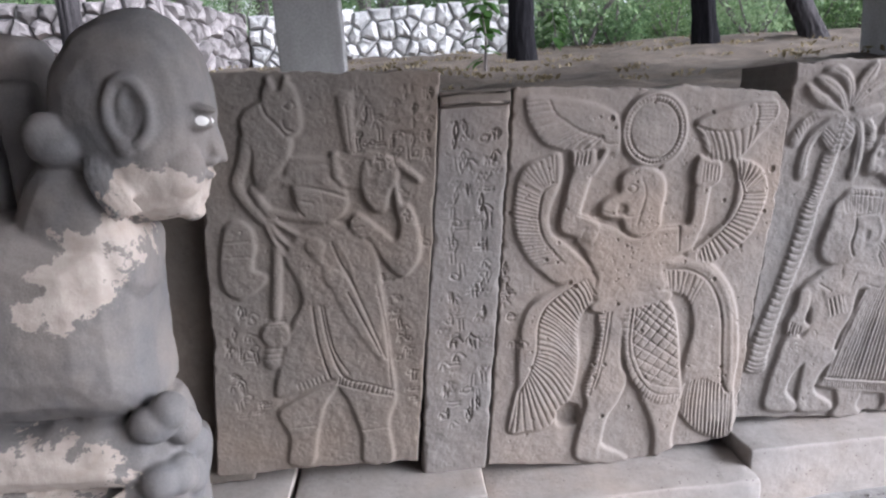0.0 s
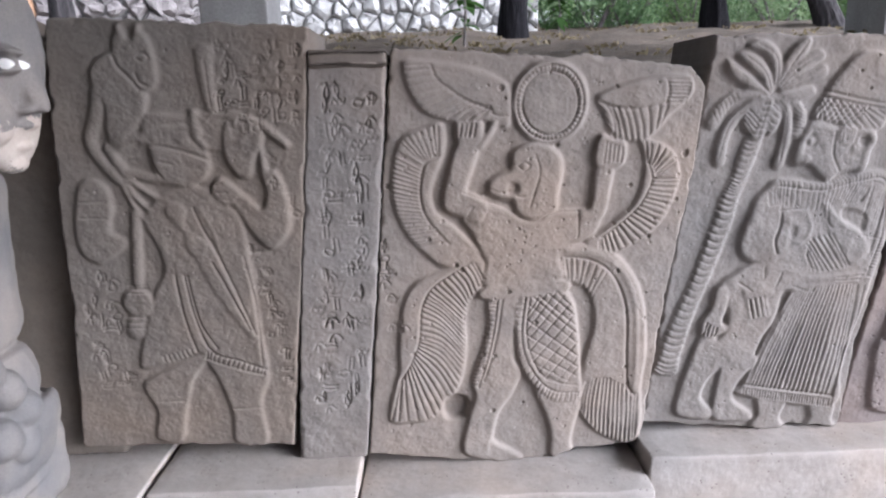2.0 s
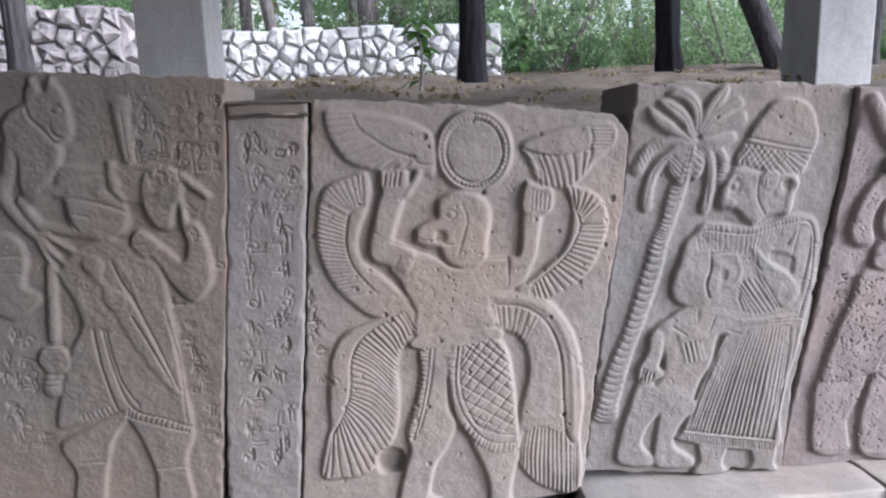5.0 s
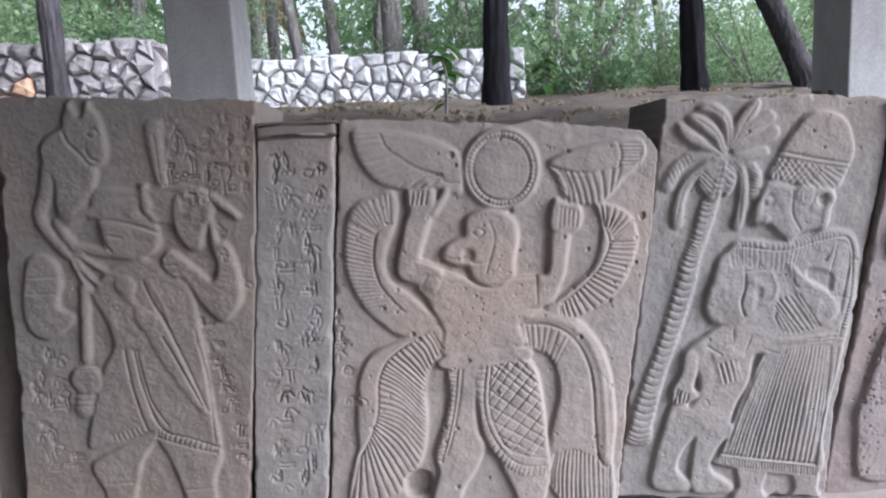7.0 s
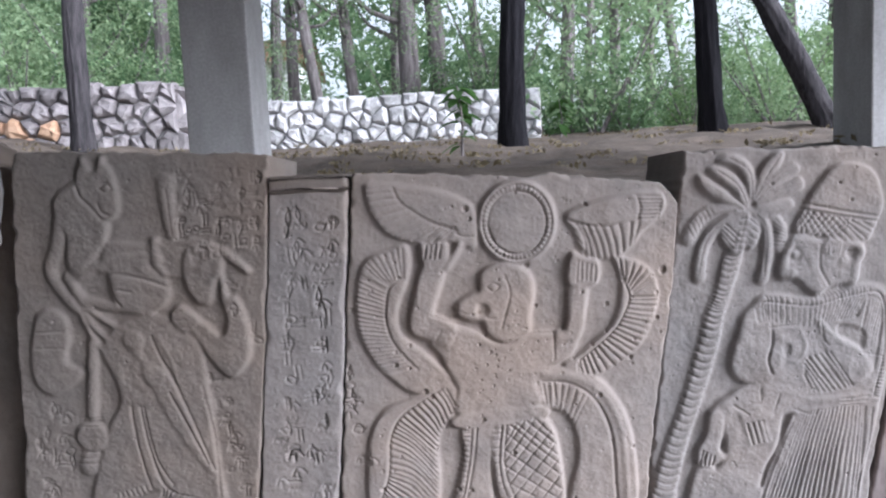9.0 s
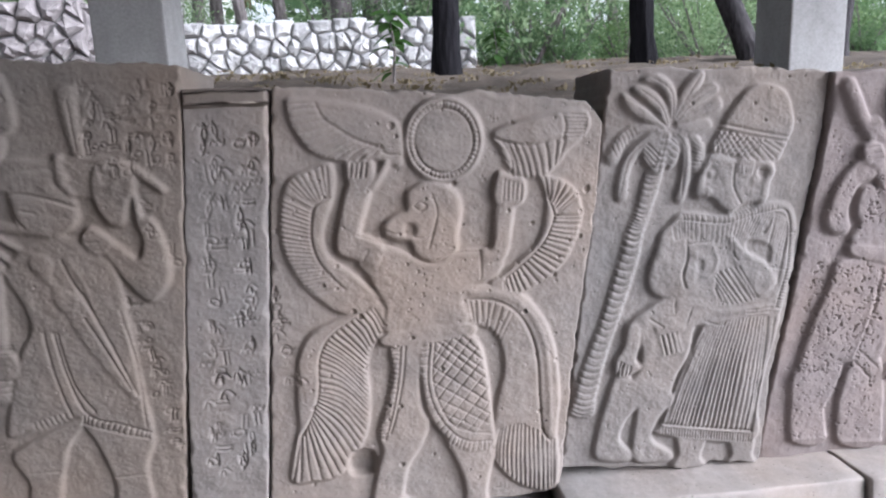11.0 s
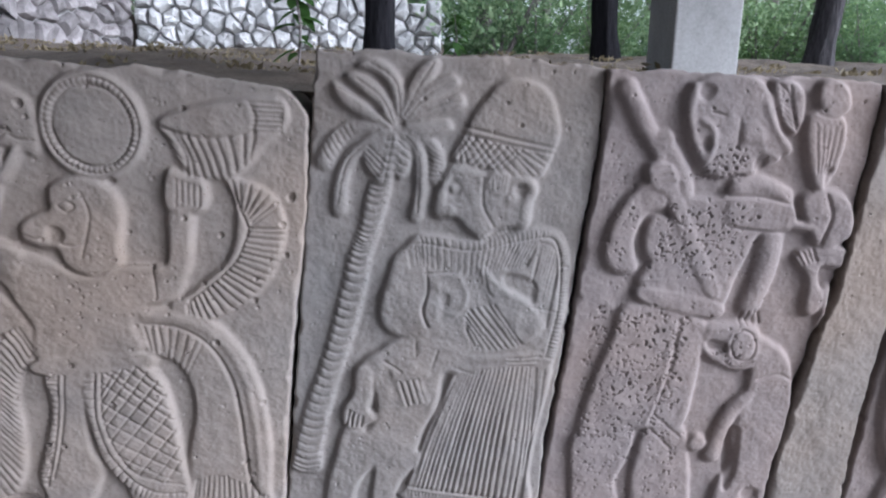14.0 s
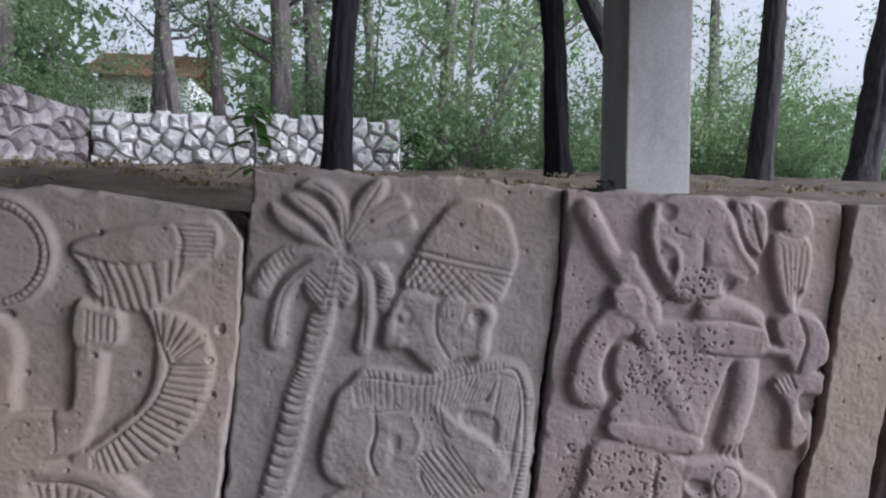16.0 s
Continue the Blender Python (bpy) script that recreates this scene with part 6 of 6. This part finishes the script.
def statue_material():
    m, nt, b = mat_nodes("statue_stone", 0.85)
    big, mid, fine = noise_tex(nt, 4, 3), noise_tex(nt, 16, 5, 0.65), noise_tex(nt, 170, 3, 0.7)
    c = ramp(nt, big.outputs["Fac"], [(0.38, (0.125, 0.121, 0.121)), (0.66, (0.195, 0.172, 0.155))]).outputs["Color"]
    f = ramp(nt, fine.outputs["Fac"], [(0.3, (0.75, 0.75, 0.75)), (0.62, (1.08, 1.07, 1.06))])
    c = mixed(nt, 0.5, c, f.outputs["Color"], 'MULTIPLY')
    tc = nt.nodes.new("ShaderNodeTexCoord")
    warm = ramp(nt, mid.outputs["Fac"], [(0.3, (0.33, 0.275, 0.235)), (0.7, (0.44, 0.385, 0.34))]).outputs["Color"]
    lime = (0.72, 0.70, 0.67)
    # repaired patches: jaw, breast, lower paw; pale inlaid eye
    for at, size, turn, col, wob in (((-0.311, 1.660, 1.220), (0.215, 0.5, 0.150), 12, warm, 0.5), ((-0.516, 1.600, 1.055), (0.20, 0.8, 0.40), 45, warm, 0.6),
                                     ((-0.684, 1.620, 0.554), (0.42, 0.8, 0.26), 0, warm, 0.6), ((-0.208, 1.640, 1.376), (0.016, 0.09, 0.012), 15, lime, 0.05)):
        mp = nt.nodes.new("ShaderNodeMapping")
        mp.vector_type = 'TEXTURE'
        mp.inputs["Location"].default_value = at
        mp.inputs["Rotation"].default_value = (0, radians(turn), 0)
        mp.inputs["Scale"].default_value = size
        nt.links.new(tc.outputs["Object"], mp.inputs["Vector"])
        ln = nt.nodes.new("ShaderNodeVectorMath")
        ln.operation = 'LENGTH'
        nt.links.new(mp.outputs["Vector"], ln.inputs[0])
        add = nt.nodes.new("ShaderNodeMath")
        add.operation = 'MULTIPLY_ADD'
        nt.links.new(mid.outputs["Fac"], add.inputs[0])
        add.inputs[1].default_value = wob * 2
        nt.links.new(ln.outputs["Value"], add.inputs[2])
        r = ramp(nt, add.outputs[0], [(0.0, (1, 1, 1)), (1.0, (0, 0, 0))])
        lim = 0.5 + wob * 0.55
        r.color_ramp.elements[0].position, r.color_ramp.elements[1].position = min(0.95, lim + 0.36), min(1.0, lim + 0.48)
        c = mixed(nt, r.outputs["Color"], c, col)
    nt.links.new(c, b.inputs["Base Color"])
    bumped(nt, b, [(mid.outputs["Fac"], 0.4, 0.006), (fine.outputs["Fac"], 0.45, 0.002)])
    return m


def loft(bm, outline, y, half, power=2.6):
    """A rounded solid whose side view is the outline and whose half thickness is given."""
    p = curve_points(outline, 4 * len(outline), True)
    c = p.mean(0)
    rings = []
    for f in (-1, -0.96, -0.85, -0.65, -0.35, 0, 0.35, 0.65, 0.85, 0.96, 1):
        s = max(0.05, (1 - abs(f) ** power) ** (1 / power))
        rings.append([bm.verts.new((c[0] + (q[0] - c[0]) * s, y + f * half, c[1] + (q[1] - c[1]) * s)) for q in p])
    n = len(p)
    for a, b in zip(rings, rings[1:]):
        for k in range(n):
            bm.faces.new((a[k], a[(k + 1) % n], b[(k + 1) % n], b[k]))
    bm.faces.new(rings[0][::-1])
    bm.faces.new(rings[-1])


bm = bmesh.new()
# head: skull with jaw, nose, lips, brow
loft(bm, [(-0.530, 1.517), (-0.460, 1.596), (-0.384, 1.628), (-0.315, 1.630), (-0.248, 1.586), (-0.211, 1.509), (-0.199, 1.426), (-0.202, 1.378), (-0.214, 1.329), (-0.229, 1.274), (-0.245, 1.210), (-0.270, 1.165), (-0.341, 1.153), (-0.421, 1.154), (-0.470, 1.235), (-0.525, 1.299), (-0.555, 1.386), (-0.550, 1.462)], 1.72, 0.130)
loft(bm, [(-0.199, 1.413), (-0.194, 1.347), (-0.183, 1.286), (-0.193, 1.274), (-0.227, 1.275), (-0.250, 1.298), (-0.226, 1.369)], 1.72, 0.034, 2.0)
ellipsoid(bm, (-0.244, 1.720, 1.253), (0.026, 0.045, 0.013), (0, 10, 0))
ellipsoid(bm, (-0.262, 1.720, 1.202), (0.024, 0.042, 0.014), (0, -8, 0))
ellipsoid(bm, (-0.283, 1.720, 1.169), (0.030, 0.040, 0.024))
ellipsoid(bm, (-0.218, 1.690, 1.283), (0.022, 0.016, 0.012))
ellipsoid(bm, (-0.213, 1.645, 1.404), (0.040, 0.022, 0.011), (0, 12, 0))
ellipsoid(bm, (-0.219, 1.645, 1.362), (0.036, 0.020, 0.008), (0, -6, 0))
ellipsoid(bm, (-0.213, 1.650, 1.379), (0.022, 0.016, 0.015))
ellipsoid(bm, (-0.285, 1.645, 1.273), (0.070, 0.040, 0.070))
# ear
ring_of_beads(bm, (-0.347, 1.592, 1.403), 0.044, 0.070, 0.0125, 34, -75, 255)
ring_of_beads(bm, (-0.339, 1.594, 1.414), 0.020, 0.036, 0.009, 20, -60, 190)
ellipsoid(bm, (-0.358, 1.602, 1.389), (0.034, 0.014, 0.060))
ellipsoid(bm, (-0.365, 1.594, 1.330), (0.024, 0.016, 0.018))
# neck, hanging curl, hair strands
loft(bm, [(-0.543, 1.337), (-0.413, 1.277), (-0.407, 1.154), (-0.393, 1.097), (-0.414, 0.971), (-0.615, 0.961), (-0.688, 1.124), (-0.633, 1.268)], 1.72, 0.115)
ellipsoid(bm, (-0.539, 1.620, 1.373), (0.048, 0.030, 0.044))
ellipsoid(bm, (-0.516, 1.680, 1.346), (0.090, 0.090, 0.060))
for k in range(5):
    a, m, b = Vector((-0.461, 1.610, 1.308)), Vector((-0.464, 1.592, 1.249)), Vector((-0.413, 1.598, 1.172))
    side = Vector((0.014 * k, -0.004 * math.sin(k), 0.004 * k))
    for j in range(24):
        f = j / 23
        ellipsoid(bm, a * (1 - f) ** 2 + m * 2 * f * (1 - f) + b * f * f + side, (0.0065,) * 3)
# breast, wing, forelegs and paws
loft(bm, [(-0.818, 1.198), (-0.624, 1.193), (-0.487, 1.145), (-0.400, 1.132), (-0.410, 0.991), (-0.420, 0.842), (-0.437, 0.685), (-0.641, 0.676), (-1.049, 0.710), (-1.345, 0.938), (-1.167, 1.174)], 1.77, 0.20, 3.2)
loft(bm, [(-1.245, 1.650), (-0.715, 1.619), (-0.645, 1.575), (-0.623, 1.465), (-0.702, 1.288), (-0.792, 1.120), (-0.934, 0.981), (-1.435, 0.968)], 1.90, 0.14, 4.0)
for k in range(6):
    rounded_box(bm, (-1.25 + 0.11 * k, 1.735, 1.02), (-1.16 + 0.11 * k, 1.80, 1.50), 0.02)
loft(bm, [(-1.392, 0.737), (-0.803, 0.678), (-0.634, 0.686), (-0.437, 0.694), (-0.399, 0.663), (-0.382, 0.590), (-0.403, 0.527), (-0.454, 0.483), (-1.438, 0.575)], 1.76, 0.17, 3.2)
loft(bm, [(-1.452, 0.588), (-0.606, 0.490), (-0.423, 0.534), (-0.373, 0.548), (-0.358, 0.510), (-0.379, 0.410), (-0.414, 0.346), (-0.518, 0.307), (-1.498, 0.423)], 1.78, 0.17, 3.2)
for q, r in (((-0.387, 1.630, 0.697), (0.050, 0.045, 0.050)), ((-0.380, 1.680, 0.634), (0.050, 0.045, 0.052)), ((-0.383, 1.730, 0.560), (0.045, 0.045, 0.050)), ((-0.425, 1.620, 0.671), (0.060, 0.040, 0.050)),
             ((-0.398, 1.660, 0.512), (0.050, 0.050, 0.055)), ((-0.390, 1.720, 0.474), (0.045, 0.045, 0.055)), ((-0.433, 1.630, 0.516), (0.055, 0.045, 0.050))):
    ellipsoid(bm, q, r)
rounded_box(bm, (-1.30, 1.65, 0.19), (-0.42, 1.98, 0.46), 0.06)
statue = part("statue", bm, statue_material())
rm_mod = statue.modifiers.new("fuse", 'REMESH')
rm_mod.mode, rm_mod.voxel_size, rm_mod.use_smooth_shade = 'VOXEL', 0.0055, True
worn = bpy.data.textures.new("worn", 'CLOUDS')
worn.noise_scale = 0.07
dm_mod = statue.modifiers.new("unevenness", 'DISPLACE')
dm_mod.texture, dm_mod.strength, dm_mod.mid_level = worn, 0.010, 0.5
sm_mod = statue.modifiers.new("wear", 'SMOOTH')
sm_mod.iterations, sm_mod.factor = 3, 0.5
tagged(statue, "grey stone sphinx statue with pale repaired patches", "statue")

# dark slab behind the statue, with a wing in low relief
rd = Relief(2.085, -0.04, 0.006)
rd.left, rd.right = [(-1.75, 1.60), (-1.75, 0.2)], [(-0.36, 1.46), (-0.345, 0.9), (-0.335, 0.21)]
rd.top, rd.bottom = [(-1.75, 1.60), (-1.0, 1.60), (-0.55, 1.575), (-0.36, 1.46)], [(-1.75, 0.2), (-0.335, 0.21)]
rd.fill("wing", 0.03, 0.03, [(-1.6, 1.5), (-0.95, 1.53), (-0.70, 1.45), (-0.72, 1.25), (-1.0, 1.05), (-1.6, 1.0)])
rd.hatch(12, 0.005, 0.008, [(-1.5, 1.52), (-0.72, 1.50)], [(-1.55, 1.02), (-0.80, 1.15)])
rd.build("backing_slab", "rough dark brown slab behind the statue", M_DARK, 0.2, 91)


# ---- forest ----
def shrub(at, w, h, count, material, label, seed, size=0.05):
    rng = random.Random(seed)
    s = root("shrub", at, label, "shrub", "shrubs of the undergrowth")
    tips = []
    for k in range(6):
        a, ln = rng.uniform(0, 6.28), rng.uniform(0.5, 1.0)
        q = [Vector((math.cos(a) * w * 0.5 * f * ln, math.sin(a) * w * 0.5 * f * ln, h * (0.85 * f * ln + 0.1 * f * f) - 0.1)) for f in (0, 0.3, 0.6, 1.0)]
        bm = bmesh.new()
        tube(bm, q, [0.022, 0.016, 0.011, 0.004], 6, 0.1, k)
        part("stem", bm, M_BARK2, s)
        tips += [q[1], q[2], q[3]]
    for k in range(16):
        a, rr = rng.uniform(0, 6.28), rng.uniform(0.1, 0.5) * w
        tips.append(Vector((math.cos(a) * rr, math.sin(a) * rr, h * rng.uniform(0.12, 1.0))))
    leaves("foliage", [tuple(t) for t in tips], (w * 0.20, w * 0.20, h * 0.13), count // len(tips), size, material, s, seed=seed)
    return s


kinds = [shrub((40 + 3 * k, 60, 3), w, h, n, m, lab, 30 + k, sz) for k, (w, h, n, m, lab, sz) in enumerate((
    (1.9, 1.5, 3000, M_LEAF, "dense green leafy forest shrub", 0.032),
    (2.4, 2.0, 3400, M_LEAF3, "tall pale green forest shrub", 0.036),
    (1.6, 1.1, 3000, M_LEAF2, "low bluish-green forest shrub", 0.030),
    (2.8, 2.7, 3200, M_LEAF3, "high loose green thicket", 0.040)))]
rng = random.Random(77)
spots = []
for k in range(40):
    y = rng.uniform(8.9, 17)
    x = rng.uniform(-0.72 * y + 0.5, 0.95 * y + 1.5)
    if -0.5 < x < 2.4 and y < 9.6:
        y += 1.2
    if abs(x - (1.66 - 0.325 * (y - 0.75))) < 0.7:
        x += 1.4
    spots.append((x, y))
spots += [(-2.6, 15.0), (-4.0, 18.2), (-3.1, 17.5), (3.2, 8.4), (4.2, 8.9), (2.75, 8.3), (5.2, 8.6), (6.4, 9.2), (7.6, 8.8), (-3.2, 8.6), (-4.4, 8.3), (-2.4, 9.0), (-3.8, 9.4), (-5.4, 9.0), (-6.4, 9.8), (-2.0, 10.4), (-4.8, 10.6), (-7.5, 11.0)]
for k, (x, y) in enumerate(spots):
    src = kinds[(k * 7 + int(x * 3)) % 4]
    sc = rng.uniform(0.7, 1.15)
    c = copy_thing(src, pose(x, y, gz(x, y) - 0.05, 0, 0, rng.uniform(0, 360)))
    c.scale = (sc, sc, sc * rng.uniform(0.85, 1.1))
for src, (x, y) in zip(kinds, ((8.6, 10.2), (-5.5, 11), (2.6, 9.8), (10.5, 13))):
    src.location = (x, y, gz(x, y) - 0.05)

# grey trunks among the undergrowth
for k, (x, y, r, ln, lab) in enumerate((
        (-0.95, 10.0, 0.09, -0.10, "slender grey pine trunk"), (-0.45, 10.6, 0.10, -0.05, "slender grey forked trunk"),
        (0.45, 10.5, 0.17, -0.02, "thick grey pine trunk"), (0.88, 10.9, 0.16, -0.05, "thick grey pine trunk"),
        (2.72, 10.2, 0.12, 0.05, "pale grey branching tree"), (3.08, 10.4, 0.065, 0.07, "thin grey sapling trunk"),
        (-1.7, 11.5, 0.11, 0.03, "grey pine trunk"), (5.0, 11.0, 0.09, -0.12, "thin crooked grey trunk"),
        (4.2, 12.5, 0.11, 0.04, "grey pine trunk"), (7.4, 12.0, 0.12, -0.05, "grey pine trunk"),
        (-3.6, 10.5, 0.12, 0.02, "grey pine trunk"), (-5.6, 12.0, 0.14, 0.0, "grey pine trunk"),
        (9.2, 14.0, 0.15, 0.05, "grey pine trunk"), (0.0, 14.0, 0.14, 0.03, "grey pine trunk"),
        (1.9, 15.0, 0.14, -0.03, "grey pine trunk"), (-3.0, 15.5, 0.15, 0.04, "grey pine trunk"), (6.0, 16.0, 0.15, 0.0, "grey pine trunk"))):
    tree(x, y, gz(x, y), r, (ln, 0.02), 8.5, M_BARK2, lab + " in the undergrowth", seed=20 + k, limbs=11, clear=1.3, bend=0.06, leafmat=(M_LEAF2, M_LEAF3, M_LEAF)[k % 3])

# far woods: uncountable foliage closing the view
fr = np.random.RandomState(5)
fx = -26 + 56 * fr.uniform(0, 1, 420) ** 1.45
fy = fr.uniform(18, 28, 420)
fz = 2.3 + fr.uniform(0, 1, 420) ** 1.5 * np.where(fx > 8.5, 3.0, 7.5)
fx = np.r_[fx, fr.uniform(-20, -2.2, 220)]
fy = np.r_[fy, fr.uniform(13.5, 18, 220)]
fz = np.r_[fz, 2.6 + 6.0 * fr.uniform(0, 1, 220)]
clear = abs(fx - (1.66 - 0.325 * (fy - 0.75))) > 1.9
fx, fy, fz = fx[clear], fy[clear], fz[clear]
far = leaves("far_woods", np.stack([fx, fy, fz], 1), (1.6, 1.2, 0.9), 90, 0.22, M_LEAF2, None, seed=9)
tagged(far, "distant pale green woodland foliage", "woods", kind="stuff")

# dry grass and litter on the bank
gr = np.random.RandomState(8)
px, py = gr.uniform(-3, 4.5, 160), 3.1 + 4.4 * gr.uniform(0, 1, 160)
pz = ground_height(px, py) + 0.02
grass = leaves("dry_grass", np.stack([px, py, pz], 1), (0.12, 0.12, 0.015), 14, 0.022, M_GRASS, None, seed=4)
tagged(grass, "dry grass blades and leaf litter on the bank", "grass", kind="stuff")


# broad-leaved plant before the wall
def broad_plant(x, y, h, label, seed):
    rng = random.Random(seed)
    z = gz(x, y)
    p = root("broad_leaved_plant", (x, y, z), label, "plant")
    bm = bmesh.new()
    tube(bm, [(0, 0, -0.05), (0.02, 0, h * 0.5), (-0.01, 0, h)], [0.012, 0.009, 0.005], 7)
    part("stem", bm, M_BARK2, p)
    for k in range(26):
        hz = h * (1.0 - 0.05 * rng.random()) if k < 9 else h * rng.uniform(0.15, 0.9)
        a, ln = rng.uniform(0, 6.28), rng.uniform(0.09, 0.16)
        d, up = Vector((math.cos(a), math.sin(a), rng.uniform(-0.5, 0.25))).normalized(), Vector((0, 0, 1))
        s = d.cross(up).normalized()
        o = Vector((0, 0, hz))
        bm = bmesh.new()
        rows = []
        for f, w in ((0.1, 0.04), (0.4, 0.30), (0.7, 0.24), (1.0, 0.02)):
            c = o + d * ln * f * 1.2 + Vector((0, 0, -0.05 * f * f))
            rows.append([bm.verts.new(c - s * ln * w), bm.verts.new(c - up * 0.008), bm.verts.new(c + s * ln * w)])
        for r0, r1 in zip(rows, rows[1:]):
            for j in (0, 1):
                bm.faces.new((r0[j], r0[j + 1], r1[j + 1], r1[j]))
        smooth(part("leaf", bm, M_FIG, p))
    return p


broad_plant(0.95, 4.87, 0.50, "young broad-leaved green plant before the wall", 2)
broad_plant(2.15, 7.4, 0.42, "low broad-leaved green plant at the wall end", 3)


# ---- small house in the wood ----
house = root("house", (-4.6, 20.5, 3.0), "small white rendered house with tiled roof", "house")
part("wall", box_bm(-1.4, 1.1, -0.5, 2.5, -1.0, 2.75, 0.0), M_WHITE, house)
bm = bmesh.new()
rv = [bm.verts.new(v) for v in ((-1.8, -0.9, 2.65), (1.5, -0.9, 2.65), (1.5, 1.0, 3.75), (-1.8, 1.0, 3.75), (1.5, 2.9, 2.65), (-1.8, 2.9, 2.65))]
bm.faces.new((rv[0], rv[1], rv[2], rv[3]))
bm.faces.new((rv[3], rv[2], rv[4], rv[5]))
bmesh.ops.solidify(bm, geom=bm.faces[:], thickness=0.12)
part("roof", bm, M_TILE, house, "orange-brown tiled roof")
win = part("window", box_bm(-0.55, 0.05, -0.56, -0.46, 1.35, 2.2, 0.02), M_WHITE, house)
part("pane", box_bm(-0.48, -0.02, -0.575, -0.50, 1.42, 2.13, 0.0), M_GLASS, win)
